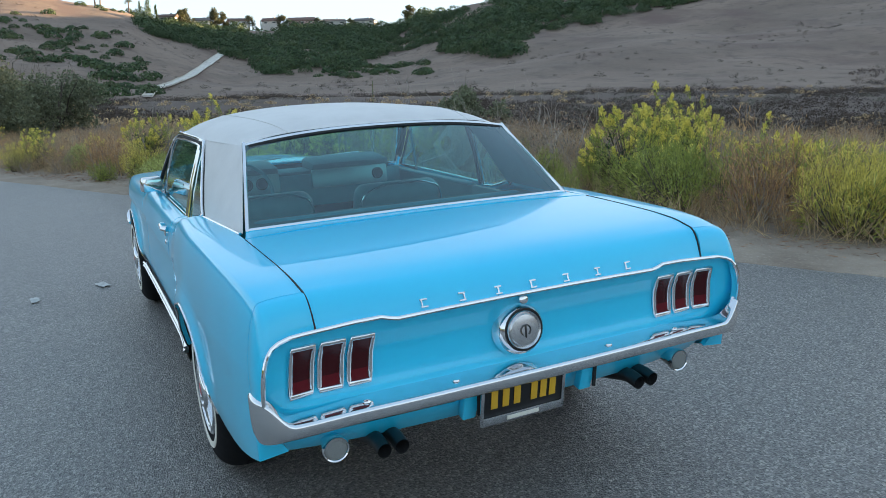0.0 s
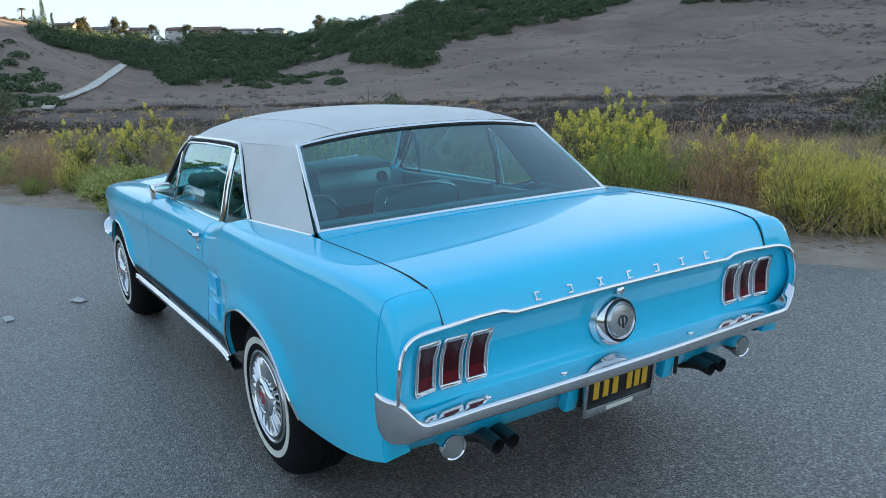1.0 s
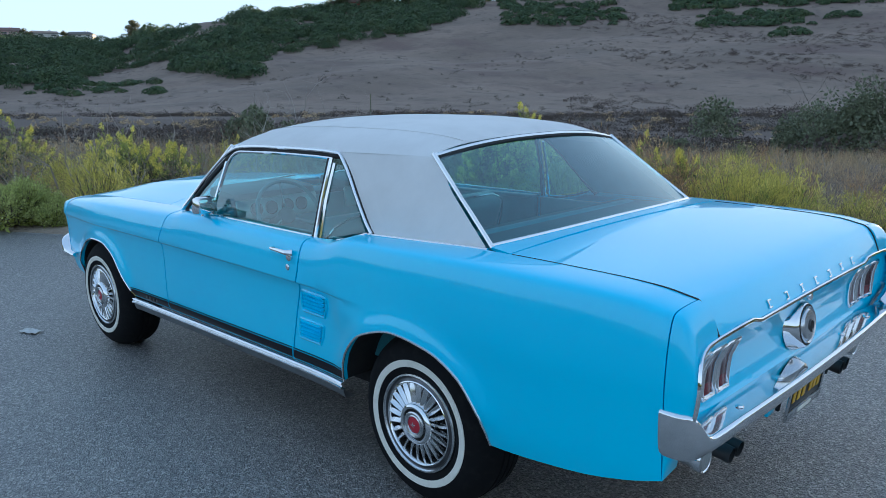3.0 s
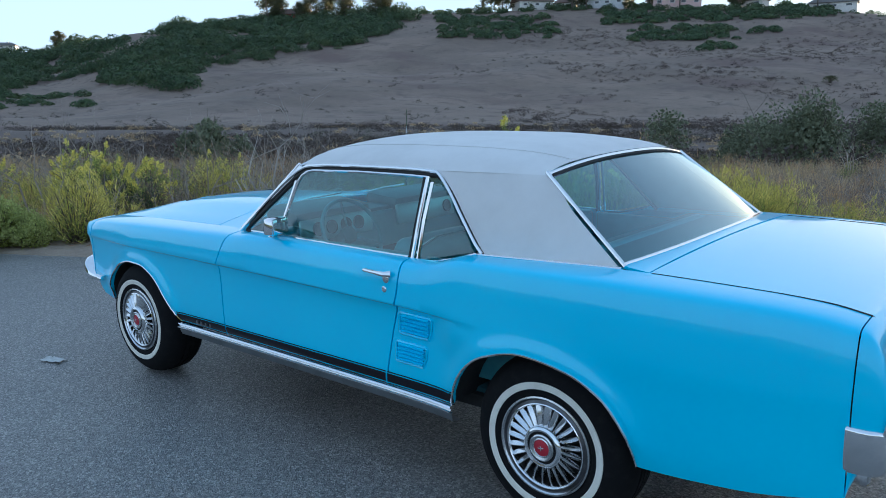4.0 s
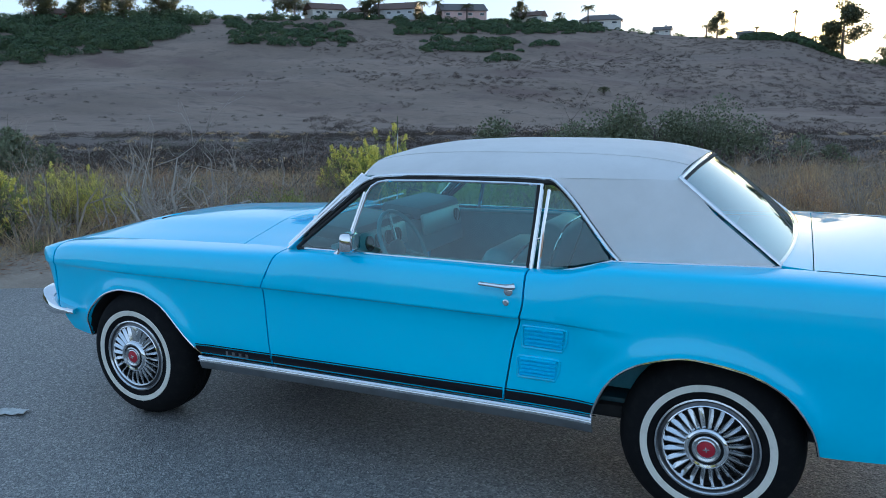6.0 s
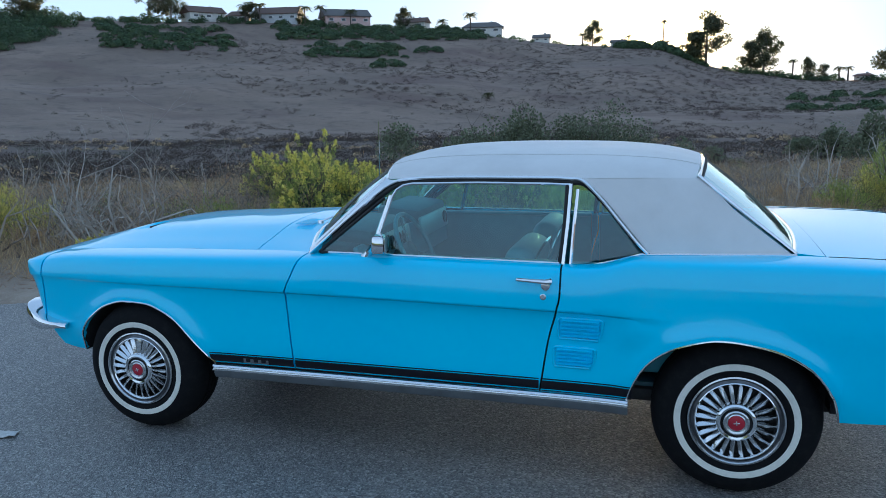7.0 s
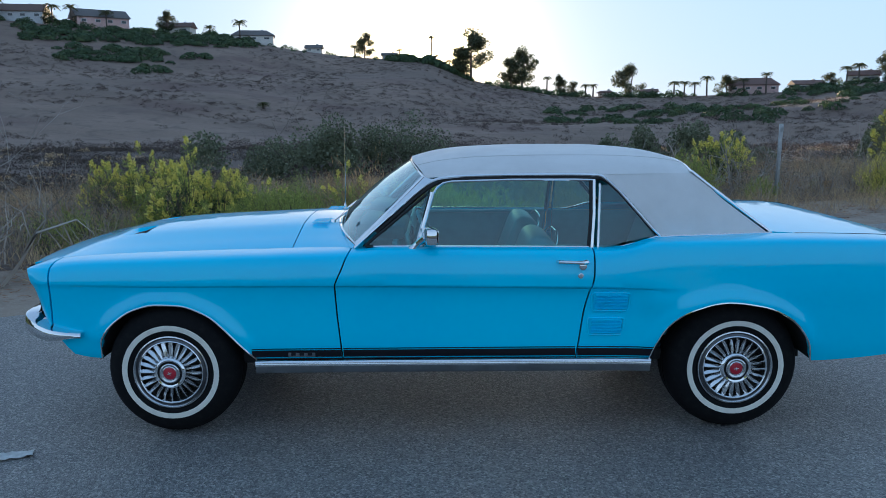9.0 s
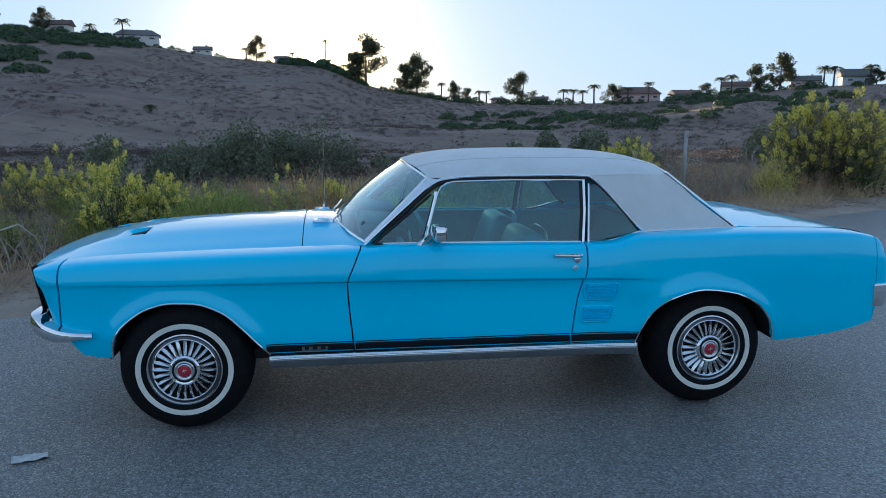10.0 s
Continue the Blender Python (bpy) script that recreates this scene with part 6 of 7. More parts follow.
def plant(kind, x, y, size=1.0, which=None, squash=1.0):
    pool = KINDS[kind]
    src = pool[int(rng.integers(0, len(pool))) if which is None else which % len(pool)]
    if 0.5 < x < 2.6 and y < 24:
        size = min(size, max(0.19 * (y - 2.8), 0.3) / {"broom": 0.7, "stalks": 0.95, "dead": 1.5, "coyote": 1.05}.get(kind, 0.75))
    m = pose(x, y, height(x, y) + 0.005, float(rng.uniform(-5, 5)), float(rng.uniform(-5, 5)), float(rng.uniform(0, 360)))
    if src.name not in used:
        used.add(src.name)
        src.matrix_basis = m
        ob = src
    else:
        ob = copy_thing(src, m)
    ob.scale = (size, size, size * squash)
    ob["group"] = "roadside brush"
    return ob


for kind, x, y, size in (
        ("broom", 0.23, 4.55, 1.05), ("broom", 0.68, 4.85, 1.08), ("broom", 0.35, 5.2, 1.0), ("broom", 1.0, 5.35, 1.0), ("broom", -0.05, 5.05, 0.95),
        ("tan", -0.69, 4.42, 1.3), ("tan", -0.95, 4.85, 1.35), ("tan", -0.50, 4.80, 1.2), ("coyote", -0.8, 5.2, 0.85), ("broom", -0.25, 5.6, 1.0), ("tan", -0.2, 4.35, 0.6), ("tan", -1.2, 4.3, 0.5),
        ("green", -1.66, 4.47, 1.0), ("green", -1.38, 4.62, 0.95), ("green", -2.05, 4.75, 1.1), ("green", -2.45, 4.60, 0.75), ("sage", -2.0, 4.3, 0.6),
        ("coyote", -3.23, 5.24, 1.08), ("coyote", -2.75, 5.28, 0.85), ("coyote", -3.0, 5.7, 0.9), ("green", -3.6, 4.8, 0.8), ("green", -4.2, 4.6, 0.75),
        ("stalks", 1.4, 6.6, 0.9), ("stalks", 2.3, 7.2, 1.0), ("stalks", 0.6, 6.4, 1.0), ("stalks", -0.2, 6.2, 1.0), ("stalks", -1.4, 5.6, 1.0), ("stalks", -2.6, 5.9, 1.1), ("stalks", -3.4, 5.1, 0.9),
        ("tan", 1.7, 7.4, 0.9), ("tan", 0.0, 6.6, 1.0), ("twigs", -1.6, 5.3, 0.9), ("twigs", 1.0, 6.9, 0.9), ("tan", 1.5, 5.0, 0.45), ("tan", 2.0, 5.4, 0.4), ("tan", 2.9, 6.1, 0.7),
        ("coyote", -4.73, 7.05, 1.0), ("coyote", -4.32, 7.30, 0.9), ("coyote", -5.1, 7.3, 0.85), ("coyote", -3.13, 7.2, 0.55), ("coyote", -2.7, 7.5, 0.5), ("green", -4.5, 6.8, 0.85), ("green", -2.4, 7.3, 0.7), ("green", -2.04, 7.41, 0.7), ("green", -1.65, 7.4, 0.65),
        ("pom", -6.77, 0.30, 1.15), ("pom", -6.35, 0.55, 0.75), ("broom", -9.08, 1.75, 0.95), ("broom", -8.7, 1.5, 0.7), ("pom", -7.9, 0.1, 0.8),
        ("broom", -9.32, -0.12, 0.8), ("pom", -8.95, 0.15, 0.8), ("tan", -10.4, -0.65, 1.25), ("tan", -10.05, -0.35, 1.2), ("tan", -10.8, -0.4, 1.1), ("coyote", -11.0, 1.2, 1.1), ("coyote", -10.2, 1.5, 0.95), ("coyote", -11.8, 0.3, 1.0), ("green", -9.6, -0.75, 0.5),
        ("coyote", -12.9, -1.7, 0.75), ("broom", -12.7, -2.1, 0.7), ("tan", -12.2, -1.3, 1.0), ("tan", -13.5, -2.0, 1.1), ("twigs", -11.4, -1.3, 0.8), ("twigs", -12.0, -1.9, 0.7), ("pom", -11.8, -0.8, 0.9),
        ("twigs", -9.9, 1.7, 1.2), ("twigs", -8.5, 1.9, 1.1), ("stalks", -9.2, 1.1, 1.0), ("stalks", -10.6, 0.5, 0.9), ("coyote", -9.4, 2.6, 1.0),
        ("broom", -6.11, 0.95, 1.05), ("coyote", -7.67, 2.10, 1.0), ("coyote", -7.2, 2.4, 0.9), ("coyote", -8.3, 4.4, 0.75), ("broom", -6.96, 3.54, 1.1), ("broom", -6.6, 3.8, 0.85), ("green", -7.8, 3.2, 0.9),
        ("snag", -4.2, 2.5, 1.0), ("snag", -4.9, 3.0, 0.8), ("snag", -6.4, 4.3, 1.0), ("dead", -5.9, 2.5, 1.1), ("dead", -7.0, 1.7, 0.9), ("twigs", -5.0, 2.9, 1.0), ("twigs", -6.2, 2.1, 0.9), ("dead", -5.35, 2.75, 1.0), ("dead", -4.7, 3.5, 1.1), ("dead", -6.3, 2.4, 0.8), ("dead", -3.9, 3.5, 0.8), ("dead", -8.0, 1.4, 1.2), ("dead", -8.4, 2.2, 1.2),
        ("mound", 9.1, 10.1, 1.0), ("mound", 10.1, 10.8, 0.75), ("broom", 7.93, 9.35, 0.95), ("green", 10.2, 10.2, 1.05), ("twigs", 10.9, 11.2, 1.3), ("stalks", 11.3, 11.0, 1.3), ("tan", 8.6, 9.3, 0.9), ("tan", 9.5, 9.6, 0.9), ("twigs", 8.2, 9.7, 1.0), ("sage", 12.5, 12.0, 1.6),
        ("green", 5.4, 8.6, 0.7), ("broom", 3.86, 8.5, 0.75), ("green", 3.3, 7.4, 0.8), ("snag", 4.4, 9.2, 1.1), ("snag", 5.5, 9.8, 1.1), ("snag", 3.4, 9.0, 0.9), ("green", 4.3, 8.9, 1.2), ("twigs", 6.0, 9.0, 1.2), ("twigs", 7.0, 9.6, 1.1), ("coyote", 6.4, 12.5, 1.3)):
    plant(kind, x, y, size)
mixes = ["tan", "sage", "green", "coyote", "twigs", "tan", "tan", "tan", "stalks", "stalks", "stalks", "stalks", "twigs", "twigs", "twigs", "sage"]
rare = ["twigs", "twigs", "tan", "stalks", "stalks", "stalks", "sage", "dead", "tan", "twigs"]
for k in range(480):
    s, n = float(rng.uniform(-26, 24)), float(rng.uniform(1.0, 15.0))
    p = on_edge(s, n)
    if s > 3 and n < 2.0 or (1.0 < p.x < 2.5 and p.y < 6):
        continue
    pool = mixes if n < 6 and s < 4 else rare
    plant(pool[int(rng.integers(0, len(pool)))], p.x, p.y, float(rng.uniform(0.42, 0.78)) * (0.75 if n < 1.8 else 1.0), squash=float(rng.uniform(0.75, 1.05)))
for k in range(26):
    s, n = float(rng.uniform(-24, 24)), float(rng.uniform(3.0, 13.0))
    p = on_edge(s, n)
    plant("dead", p.x, p.y, float(rng.uniform(0.7, 1.3)))

# thicker tangles of bare twigs along the verge
for k in range(74):
    s, n = (float(rng.uniform(-11, -3)), float(rng.uniform(1.4, 7.0))) if k < 44 else (float(rng.uniform(3, 15)), float(rng.uniform(2.4, 8.0)))
    p = on_edge(s, n)
    plant("twigs" if k % 4 else "dead", p.x, p.y, float(rng.uniform(0.75, 1.15)))
for kind, pool in KINDS.items():
    for k, src in enumerate(pool):
        if src.name not in used:
            p = on_edge(-15.0 + 1.7 * k + len(kind), 8.5)
            plant(kind, p.x, p.y, 0.7, k)

# dry grass and litter between the bushes
n = 130000
s, off = rng.uniform(-24, 22, n), rng.uniform(0, 1, n) ** 1.3 * 13 + 0.75
base = np.array([0, EDGE[0], 0]) + s[:, None] * np.array(ROAD_D) + off[:, None] * np.array(ROAD_N)
base[:, 2] = [height(float(x), float(y)) for x, y in base[:, :2]]
dens = np.array([noise.noise(Vector((x * 0.9, y * 0.9, 4))) for x, y in base[:, :2]])
base = base[dens > -0.12]
n = len(base)
w = rng.normal(size=(n, 3)) * np.array([0.5, 0.5, 0.25]) + np.array([0, 0, 0.8])
tagged(new("dry_grass", quads_mesh("dry_grass", leaves(base, w, 0.34, 0.0026), LEAF_DRY)), "dry tan grass and stalks between the bushes", "grass", kind="stuff")
n = 16000
s, off = rng.uniform(-20, 20, n), rng.uniform(0.35, 2.6, n)
base = np.array([0, EDGE[0], 0.02]) + s[:, None] * np.array(ROAD_D) + off[:, None] * np.array(ROAD_N)
w = rng.normal(size=(n, 3)) * np.array([1, 1, 0.12])
tagged(new("twig_litter", quads_mesh("twig_litter", leaves(base, w, 0.09, 0.004), LEAF_ROSE)), "dead twigs and leaf litter on the dirt", "litter", kind="stuff")

# larger willowy shrubs standing in the valley behind
LEAF_OLIVE = leaf_mat("olive_willow", (0.15, 0.165, 0.095), (0.20, 0.21, 0.125), 0.3, through=0.3)
for az, r, hg in ((-13.5, 27, 2.5), (-11, 25, 2.3), (-9, 28, 2.6), (-16, 30, 2.0), (-6.2, 30, 2.9), (-5, 31, 2.7), (-2.5, 33, 1.9), (-89, 30, 3.0), (-91, 28, 2.8), (-86, 31, 2.7), (-93, 26, 2.6), (-54, 24, 1.5), (-24, 34, 1.2), (1.5, 36, 1.8), (10, 30, 1.7), (14, 26, 1.5), (19, 28, 1.7), (30, 30, 1.6)):
    x, y = at_bearing(az, r)
    hg *= 1.2
    b = thing("willow_shrub", "soft olive-green willowy shrub in the valley", "shrub", "valley shrubs", at=pose(x, y, height(x, y), 0, 0, az * 7))
    me, ends = stems_mesh("twigwork", 9, hg, 0.55, BARK, 0.03, 2, seed=int(200 + az))
    st = new("twigwork", me)
    st.parent = b
    v = np.concatenate([clump(hg * 0.30, hg * rng.uniform(0.4, 0.7), 1100, 0.085) + np.array([rng.normal() * hg * 0.34, rng.normal() * hg * 0.34, hg * f]) for f in (-0.05, -0.02, 0.0, 0.05, 0.12, 0.2, 0.28, 0.36)])
    fo = new("foliage", quads_mesh("foliage", v, LEAF_OLIVE))
    fo.parent = b

# wooded rise on the near side of the road, seen only in the car's glass and paint
spots = []
for k in range(260):
    az, r = float(rng.uniform(105, 262)), float(rng.uniform(62, 105))
    x, y = at_bearing(az, r)
    q = float(rng.uniform(3.0, 6.5))
    spots.append((x, y, q, q * float(rng.uniform(0.7, 1.2)), 160, q * 0.15))
scatter("far_thicket", "dark trees and bushes beyond the near roadside", LEAF_WOOD, spots)


# ---- houses and trees along the ridge ----
STUCCO = [material("cream_stucco", (0.74, 0.70, 0.64), 0.9), material("pink_stucco", (0.70, 0.48, 0.44), 0.9), material("grey_stucco", (0.58, 0.58, 0.58), 0.9), material("red_wood_siding", (0.30, 0.06, 0.045), 0.8)]
for mm in STUCCO:
    grain(mm, None, tuple(c * 0.8 for c in mm.node_tree.nodes["Principled BSDF"].inputs["Base Color"].default_value[:3]), 1.2, 0.7)
TILE = material("brown_roof_tile", (0.16, 0.095, 0.07), 0.85)
grain(TILE, (0.17, 0.10, 0.075), (0.10, 0.065, 0.05), 2.5, 1.0)
TILES = [TILE]
for key, c in (("red_roof_tile", (0.21, 0.12, 0.095)), ("grey_roof_shingle", (0.17, 0.15, 0.14))):
    TILES.append(material(key, c, 0.85))
    grain(TILES[-1], c, tuple(v * 0.6 for v in c), 2.5, 1.0)
PANE = material("dark_window", (0.03, 0.035, 0.04), 0.1, 0.0, 0.5)
WHITE = material("white_trim", (0.72, 0.72, 0.70), 0.6)
LEAF_GUM = leaf_mat("gum_leaf", (0.055, 0.065, 0.030), (0.10, 0.10, 0.045), 0.4, through=0.35)
LEAF_PALM = leaf_mat("palm_leaf", (0.07, 0.08, 0.03), (0.12, 0.11, 0.045), 0.35, through=0.3)
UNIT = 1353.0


def ridge_spot(az, back=4.0):
    r = ridge_r(az) - back
    x, y = at_bearing(az, r)
    return x, y, height(x, y), r


def house(az, wide_u, tall_u, wall, back=6.0, hip=False, turn=0.0, lift=0.0):
    x, y, z, r = ridge_spot(az, back)
    x0, y0 = at_bearing(az, ridge_r(az))
    z = height(x0, y0) - 1.3 + lift
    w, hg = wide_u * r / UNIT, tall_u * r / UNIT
    d = w * 0.62
    hs = thing("house", ("pale stucco hilltop house with a pitched tiled roof" if wall != 3 else "dark red hilltop house with a low roof"), "house", "hilltop houses", at=pose(x, y, z, 0, 0, -az + turn))
    hw = hg * 0.40 + 0.9
    part("wall", block((w, d, hw + 9), pose(0, 0, hw / 2 - 4.5), 0.05, segments=1), STUCCO[wall], hs)
    bm = bmesh.new()
    ov = 0.7
    rz = hg * 0.46
    t = 0.25
    inset = w * 0.2 if hip else 0.0
    n = 13
    # the slopes rise in courses with a thick eave
    lower = [(-w / 2 - ov, -d / 2 - ov), (w / 2 + ov, -d / 2 - ov), (w / 2 + ov, d / 2 + ov), (-w / 2 - ov, d / 2 + ov)]
    base = [bm.verts.new((*p, hw - 0.12)) for p in lower]
    eave = [bm.verts.new((*p, hw - 0.12 + t)) for p in lower]
    top = [bm.verts.new(p) for p in ((-w / 2 - ov + inset, 0, hw + rz), (w / 2 + ov - inset, 0, hw + rz))]
    for k in range(4):
        bm.faces.new((base[k], base[(k + 1) % 4], eave[(k + 1) % 4], eave[k]))
    for q in ((eave[0], eave[1], top[1], top[0]), (eave[2], eave[3], top[0], top[1]), (eave[1], eave[2], top[1]), (eave[3], eave[0], top[0]), (base[3], base[2], base[1], base[0])):
        bm.faces.new(q)
    if not hip:
        for sx in (-1, 1):
            g = [bm.verts.new(p) for p in ((sx * (w / 2 + 0.02), -d / 2, hw), (sx * (w / 2 + 0.02), d / 2, hw), (sx * (w / 2 + 0.02), 0, hw + rz * 0.86))]
            bm.faces.new(g)
    roof = part("roof", bm, TILES[int(abs(az) * 10) % 3], hs, "tiled roof", 20)
    part("chimney", block((1.0, 0.8, 1.6), pose(w * 0.22, 0.3, hw + rz * 0.85), 0.04, segments=1), STUCCO[wall], roof)
    n = max(2, int(w / 5))
    for k in range(n):
        wx = -w / 2 + w * (k + 0.5) / n + (k % 2) * 0.4
        win = part("window", block((w / n * 0.40, 0.12, hw * 0.30), pose(wx, -d / 2 - 0.03, hw * 0.62), 0.02, segments=1), WHITE, hs, "white-framed window")
        part("pane", block((w / n * 0.35, 0.06, hw * 0.25), pose(wx, -d / 2 - 0.085, hw * 0.62), 0.01, segments=1), PANE, win)
    return hs


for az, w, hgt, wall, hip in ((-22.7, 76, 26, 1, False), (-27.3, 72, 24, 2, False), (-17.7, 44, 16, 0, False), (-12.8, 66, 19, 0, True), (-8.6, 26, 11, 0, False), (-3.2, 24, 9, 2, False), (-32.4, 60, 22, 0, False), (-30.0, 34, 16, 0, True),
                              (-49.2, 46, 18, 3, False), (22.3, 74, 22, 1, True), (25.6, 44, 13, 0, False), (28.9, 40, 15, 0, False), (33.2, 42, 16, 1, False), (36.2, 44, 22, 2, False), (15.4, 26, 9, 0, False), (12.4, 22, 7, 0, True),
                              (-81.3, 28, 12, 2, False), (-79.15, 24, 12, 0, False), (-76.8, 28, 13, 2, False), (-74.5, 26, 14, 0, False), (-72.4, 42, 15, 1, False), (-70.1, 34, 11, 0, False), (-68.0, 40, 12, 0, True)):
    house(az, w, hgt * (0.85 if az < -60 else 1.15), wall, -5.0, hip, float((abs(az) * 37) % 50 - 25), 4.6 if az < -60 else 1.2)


def gum_tree(az, tall_u, wide=0.55, back=3.0, seed=0):
    """A tree with a gappy crown in several lobes."""
    x, y, z, r = ridge_spot(az, back)
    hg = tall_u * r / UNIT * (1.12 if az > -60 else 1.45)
    wide *= 1.35
    t = thing("gum_tree", "tall gum tree with an uneven gappy crown", "tree", "ridge trees", at=pose(x, y, z - 0.5, 0, 0, seed * 77))
    g = np.random.default_rng(seed + 300)
    bm = bmesh.new()
    tops = []
    trunk = [Vector((0, 0, 0)), Vector((g.normal() * 0.1, g.normal() * 0.1, hg * 0.3)), Vector((g.normal() * 0.4, g.normal() * 0.4, hg * 0.6)), Vector((g.normal() * 0.5, g.normal() * 0.5, hg * 0.9))]
    fast_tube(bm, trunk, [hg * 0.030, hg * 0.024, hg * 0.016, hg * 0.005], 7)
    for k in range(13):
        b = trunk[0].lerp(trunk[3], 0.16 + 0.74 * k / 12)
        a = g.uniform(0, math.tau)
        d = Vector((math.cos(a), math.sin(a), g.uniform(0.1, 0.8))).normalized()
        u = (0.16 + 0.74 * k / 12)
        e = b + d * hg * wide * (0.16 + 0.30 * math.sin(math.pi * min(u + 0.12, 1.0)))* g.uniform(0.7, 1.1)
        fast_tube(bm, [b, b.lerp(e, 0.5) + Vector((0, 0, hg * 0.01)), e], [hg * 0.010, hg * 0.006, hg * 0.002], 5)
        tops.extend((e, b.lerp(e, 0.55)))
    tops.append(trunk[3])
    part("trunk", bm, BARK, t)
    out = []
    for e in tops:
        rr = hg * g.uniform(0.11, 0.19) * (0.6 + 0.4 * wide)
        v = g.normal(size=(150, 3))
        v /= np.linalg.norm(v, axis=1, keepdims=True)
        v = v * (g.uniform(0.15, 1.0, 150) ** 0.5)[:, None] * rr * np.array([1, 1, 0.85])
        out.append(leaves(v + np.array([*e]), g.normal(size=(150, 3)) + np.array([0, 0, -0.5]), hg * 0.038, hg * 0.017))
    cr = new("crown", quads_mesh("crown", np.concatenate(out), LEAF_GUM))
    cr.parent = t
    return t


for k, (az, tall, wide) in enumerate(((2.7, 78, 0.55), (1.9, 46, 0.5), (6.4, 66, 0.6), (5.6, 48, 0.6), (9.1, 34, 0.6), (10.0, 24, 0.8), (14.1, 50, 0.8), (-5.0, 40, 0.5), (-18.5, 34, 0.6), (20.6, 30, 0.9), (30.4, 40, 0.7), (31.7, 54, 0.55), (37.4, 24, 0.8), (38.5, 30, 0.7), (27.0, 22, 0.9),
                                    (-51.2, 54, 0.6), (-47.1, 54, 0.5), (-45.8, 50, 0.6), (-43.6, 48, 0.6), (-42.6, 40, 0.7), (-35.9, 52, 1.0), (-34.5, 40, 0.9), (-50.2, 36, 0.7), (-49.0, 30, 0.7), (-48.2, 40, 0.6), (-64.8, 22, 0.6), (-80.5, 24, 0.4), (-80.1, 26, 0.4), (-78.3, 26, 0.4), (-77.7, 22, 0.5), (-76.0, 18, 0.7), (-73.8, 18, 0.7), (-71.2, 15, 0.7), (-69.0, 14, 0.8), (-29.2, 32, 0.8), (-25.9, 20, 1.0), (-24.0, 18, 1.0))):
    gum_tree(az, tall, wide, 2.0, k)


def cypress(az, tall_u, seed):
    x, y, z, r = ridge_spot(az, 2)
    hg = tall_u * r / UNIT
    t = thing("cypress", "narrow dark cypress on the ridge", "tree", "ridge trees", at=pose(x, y, z - 0.5))
    bm = bmesh.new()
    fast_tube(bm, [Vector((0, 0, 0)), Vector((0, 0, hg * 0.9))], [hg * 0.02, hg * 0.004], 6)
    part("trunk", bm, BARK, t)
    g = np.random.default_rng(seed)
    out = []
    for k in range(16):
        f = 0.12 + 0.86 * k / 15
        c = clump(hg * 0.15 * (1.05 - f) + hg * 0.03, hg * 0.09, 60, hg * 0.03)
        out.append(c + np.array([g.normal() * hg * 0.012, g.normal() * hg * 0.012, hg * f]))
    cr = new("crown", quads_mesh("crown", np.concatenate(out), LEAF_WOOD))
    cr.parent = t


for k, (az, tall) in enumerate(((-82.5, 44), (-82.0, 32), (-83.0, 26), (-80.9, 22), (-75.2, 16))):
    cypress(az, tall, 500 + k)


def palm(az, tall_u, thin=1.0, crown=0.30, back=3.0, seed=0):
    """A slender trunk and a head of drooping feathered fronds."""
    x, y, z, r = ridge_spot(az, back)
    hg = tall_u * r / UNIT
    t = thing("palm_tree", "slender palm with a head of drooping fronds", "palm tree", "ridge palms", at=pose(x, y, z - 0.4, 0, 0, seed * 50))
    g = np.random.default_rng(seed + 700)
    top = Vector((g.normal() * hg * 0.02, g.normal() * hg * 0.02, hg * 0.86))
    bm = bmesh.new()
    fast_tube(bm, [Vector((0, 0, 0)), top * 0.5 + Vector((0.05, 0, 0)), top], [0.42 * thin, 0.34 * thin, 0.30 * thin], 7)
    part("trunk", bm, BARK, t)
    out = []
    R = max(hg * crown, 1.6)
    for k in range(22):
        a = k * 2.4
        up = g.uniform(-0.3, 1.0)
        pts = []
        for i in range(7):
            u = i / 6
            pts.append(top + Vector((math.cos(a) * R * u, math.sin(a) * R * u, R * (up * u - (0.55 + 0.4 * up) * u * u))))
        c, w = [], []
        for i in range(1, 7):
            for j in range(5):
                p = pts[i - 1].lerp(pts[i], j / 5)
                for sd in (-1, 1):
                    c.append(p)
                    w.append((-math.sin(a) * sd + math.cos(a) * 0.5, math.cos(a) * sd + math.sin(a) * 0.5, -0.35))
        out.append(leaves(np.array([[*q] for q in c]), np.array(w), R * 0.22, R * 0.022))
    cr = new("frond_head", quads_mesh("frond_head", np.concatenate(out), LEAF_PALM))
    cr.parent = t


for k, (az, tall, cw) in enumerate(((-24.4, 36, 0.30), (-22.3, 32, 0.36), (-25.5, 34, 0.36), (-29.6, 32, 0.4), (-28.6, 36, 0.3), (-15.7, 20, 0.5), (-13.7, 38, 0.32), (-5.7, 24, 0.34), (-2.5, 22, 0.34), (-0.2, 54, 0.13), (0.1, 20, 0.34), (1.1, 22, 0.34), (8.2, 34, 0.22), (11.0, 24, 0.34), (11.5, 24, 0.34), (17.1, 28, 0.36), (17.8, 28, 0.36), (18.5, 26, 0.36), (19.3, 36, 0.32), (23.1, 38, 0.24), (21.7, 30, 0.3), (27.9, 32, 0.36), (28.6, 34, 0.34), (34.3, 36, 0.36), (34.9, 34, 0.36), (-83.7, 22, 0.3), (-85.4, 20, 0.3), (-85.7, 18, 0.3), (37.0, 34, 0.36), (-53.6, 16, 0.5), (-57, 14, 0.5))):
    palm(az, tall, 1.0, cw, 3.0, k)

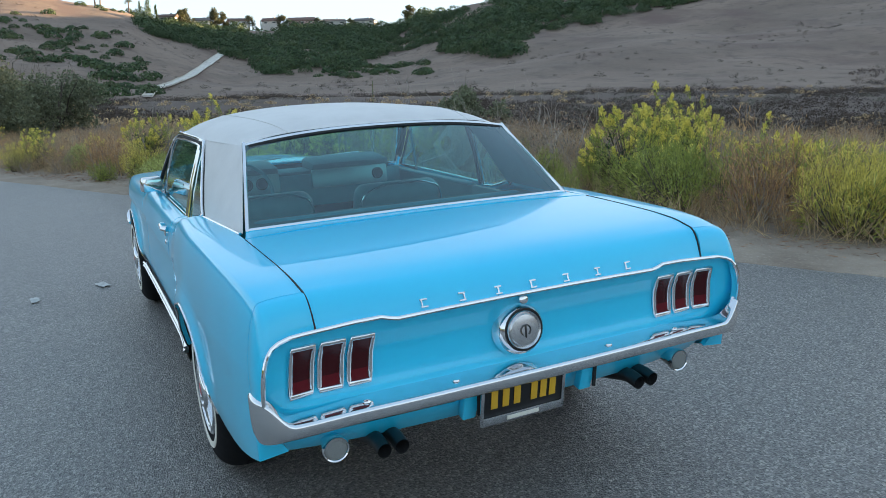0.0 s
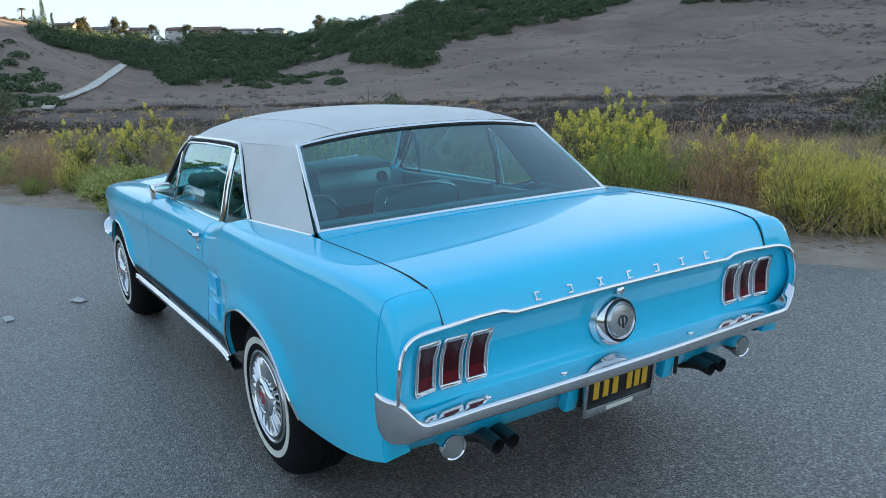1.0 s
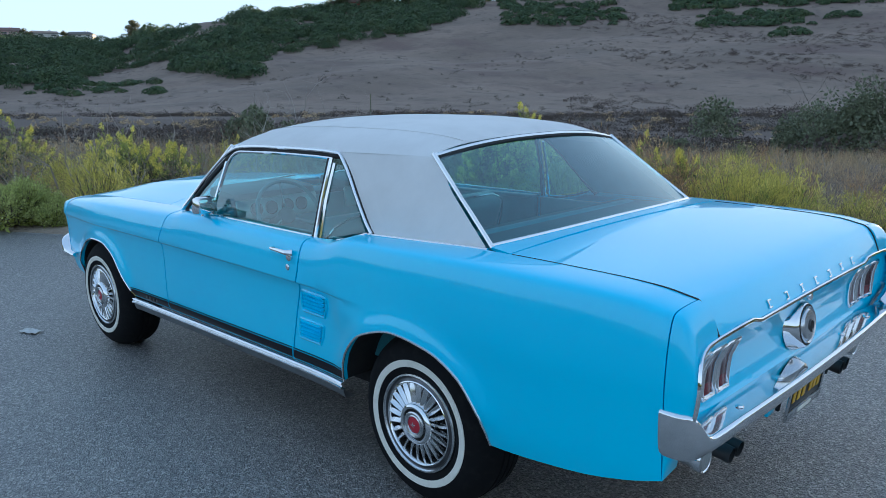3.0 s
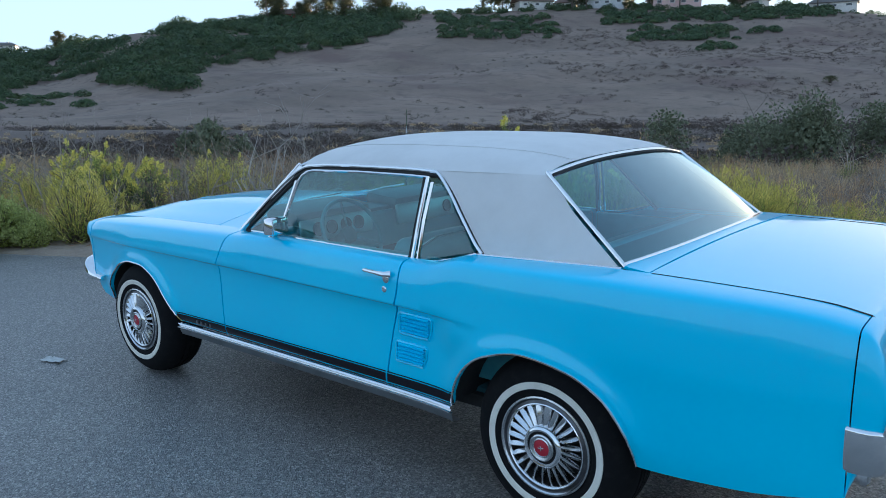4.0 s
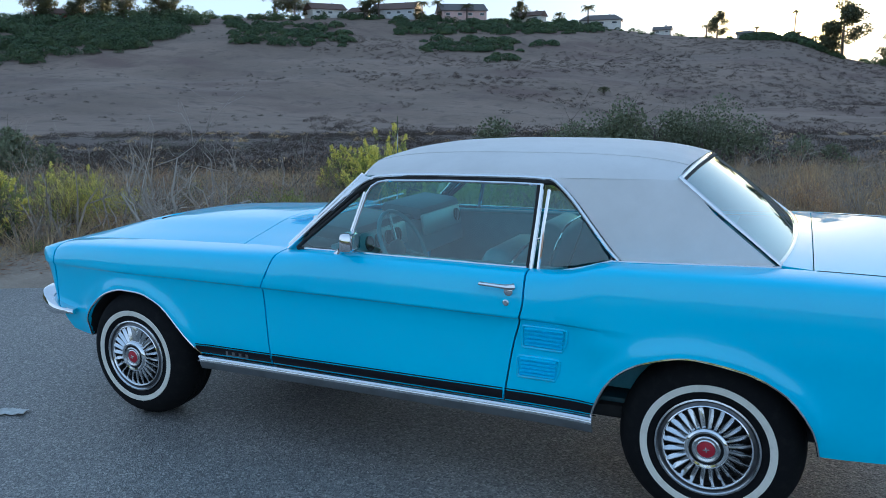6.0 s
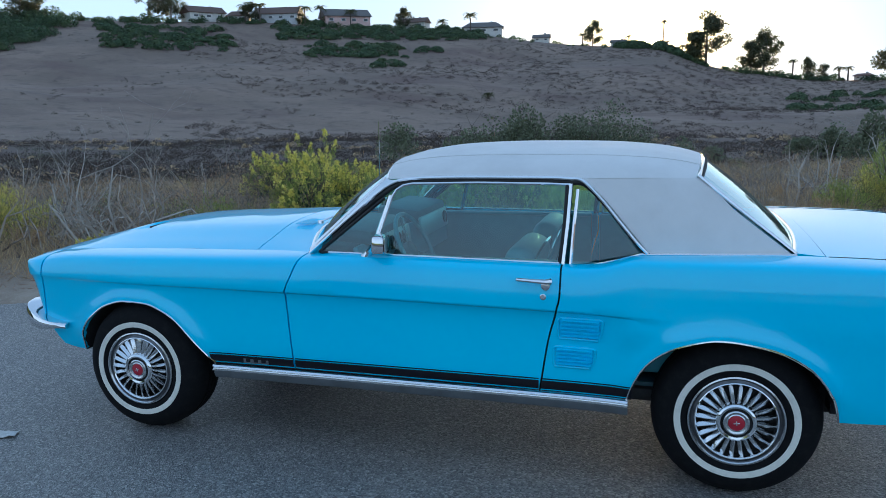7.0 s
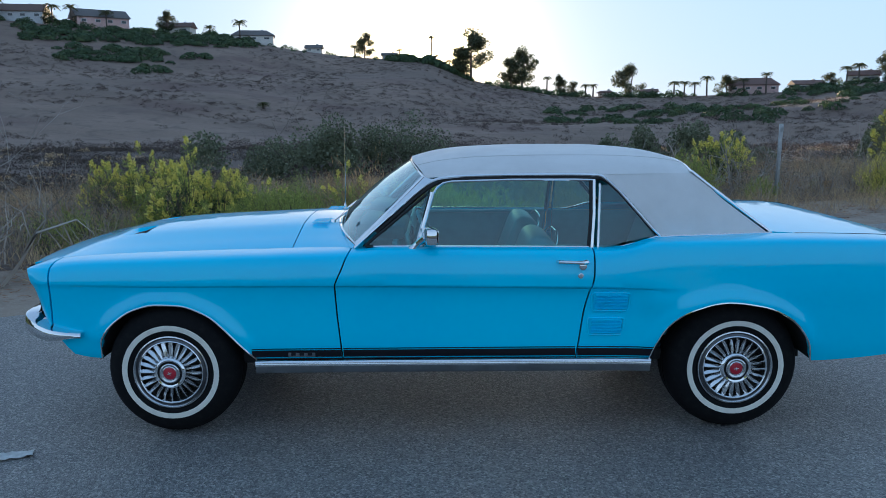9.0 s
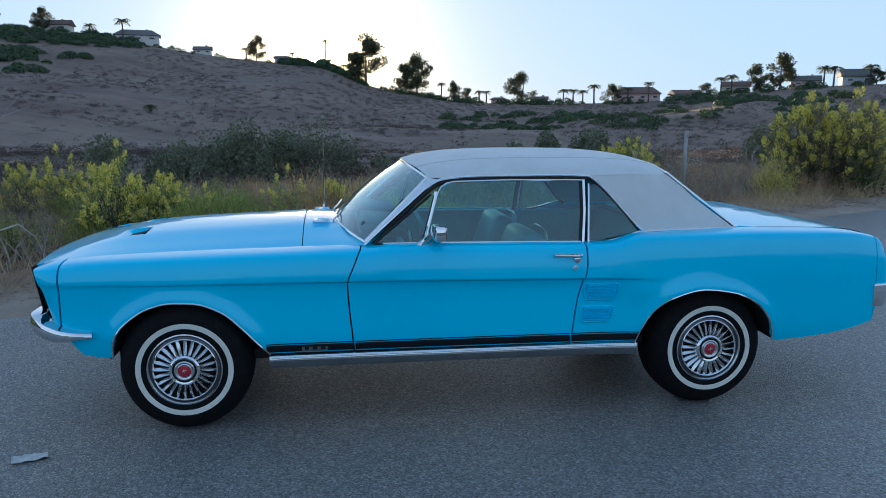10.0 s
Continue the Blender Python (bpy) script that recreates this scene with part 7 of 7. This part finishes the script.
# a low stocky palm alone on the open slope
lo, hi = 120.0, ridge_r(-12.5)
for _ in range(30):
    mid = (lo + hi) / 2
    if elevation(*at_bearing(-12.5, mid)) < 1.75:
        lo = mid
    else:
        hi = mid
palm(-12.5, 13, 1.2, 0.85, ridge_r(-12.5) - lo, 41)

# garden bushes and low trees that run along the crest between the houses
spots = []
for a0, a1, cnt, s0, s1 in ((-84, -66, 110, 0.8, 2.2), (-57, -38, 150, 1.0, 3.0), (-38, -23, 170, 1.0, 3.0), (-20, -4, 60, 0.6, 1.6), (3.5, 40, 260, 0.8, 2.6)):
    for k in range(cnt):
        az = float(rng.uniform(a0, a1))
        if noise.noise(Vector((az * 0.9, 3.3, 0))) < -0.2:
            continue
        x, y, z, r = ridge_spot(az, float(rng.uniform(-3, 10)))
        q = float(rng.uniform(s0, s1)) * (1.35 if rng.uniform() < 0.12 else 1)
        spots.append((x, y, q, q * float(rng.uniform(0.8, 1.25)), 150, q * 0.15))
scatter("crest_bushes", "garden bushes along the crest of the hill", LEAF_WOOD, spots)

# dark bushes on the knob where the sun goes down
spots = []
for k in range(230):
    az = float(rng.uniform(-3.4, 2.8))
    if -1.15 < az < -0.65:
        continue
    x, y, z, r = ridge_spot(az, float(rng.uniform(-2, 8)))
    q = float(rng.uniform(1.6, 3.6)) * (1.2 - abs(az + 0.8) / 4.5) * (0.6 if -1.6 < az < -0.5 else 1.0)
    spots.append((x, y, q, q * 1.05, 120, q * 0.24))
scatter("knob_scrub", "dark bushes on the knob against the low sun", LEAF_WOOD, spots)

# pale dirt track climbing the far slope
TRACK = material("pale_track", (0.52, 0.48, 0.43), 0.95)
grain(TRACK, (0.70, 0.66, 0.60), (0.52, 0.48, 0.42), 0.6, 1.0)
rows = []
for k in range(41):
    u = k / 40
    az = pchip([0, 0.12, 0.3, 0.5, 0.8, 1], [-82.6, -82.3, -81.1, -79.9, -78.6, -77.9])(u)
    el = pchip([0, 0.12, 0.3, 0.5, 0.8, 1], [-1.05, -0.55, -0.1, 0.55, 1.45, 1.95])(u)
    lo, hi = 60.0, ridge_r(az)
    for _ in range(30):
        mid = (lo + hi) / 2
        if elevation(*at_bearing(az, mid)) < el:
            lo = mid
        else:
            hi = mid
    x, y = at_bearing(az, lo)
    side = Vector((math.cos(radians(az + 20)), -math.sin(radians(az + 20)), 0))
    wd = 1.8 * (lo / 150) ** 0.5
    rows.append([(x + side.x * o * wd, y + side.y * o * wd, height(x + side.x * o * wd, y + side.y * o * wd) + 0.35) for o in (-0.5, -0.2, 0.2, 0.5)])
tagged(new("dirt_track", mesh_of("dirt_track", sheet(rows, 0.3, True), TRACK)), "pale dirt track climbing the far slope", "track", kind="structure")

# ---- small things by the road ----
GALV = material("galvanised_steel", (0.42, 0.43, 0.44), 0.45, 0.8)
grain(GALV, (0.45, 0.46, 0.47), (0.28, 0.28, 0.28), 8, 0.8)


def marker_post(x, y, hg):
    p = thing("marker_post", "grey galvanised roadside marker post in the brush", "post", at=pose(x, y, height(x, y) - 0.2, 2, -1, 20))
    bm = bmesh.new()
    block((0.055, 0.006, hg), pose(0, 0, hg / 2), 0.001, bm)
    block((0.006, 0.035, hg), pose(-0.026, 0.018, hg / 2), 0.001, bm)
    block((0.006, 0.035, hg), pose(0.026, 0.018, hg / 2), 0.001, bm)
    part("channel", bm, GALV, p)
    part("marker_plate", block((0.07, 0.004, 0.10), pose(0, -0.006, hg - 0.08), 0.001), GALV, p)


marker_post(5.75, 8.75, 1.55)
PAPER = material("crumpled_paper", (0.62, 0.62, 0.60), 0.8)
grain(PAPER, (0.64, 0.64, 0.62), (0.40, 0.39, 0.37), 30, 0.8)
for x, y, w, d, turn in ((-2.035, -1.113, 0.15, 0.075, 20), (-1.837, -1.583, 0.12, 0.06, 5)):
    g = np.random.default_rng(int(turn))
    rows = [[(pose(x, y, 0.006, 0, 0, turn) @ Vector((w * (i / 8 - 0.5), d * (j / 5 - 0.5) * (1 - 0.2 * (i % 3 == 0)), float(g.uniform(0, 0.012))))) for i in range(9)] for j in range(6)]
    tagged(new("paper_scrap", mesh_of("paper_scrap", sheet([[tuple(p) for p in r] for r in rows], 0.002), PAPER, 20)), "flattened pale paper scrap lying on the asphalt", "paper")
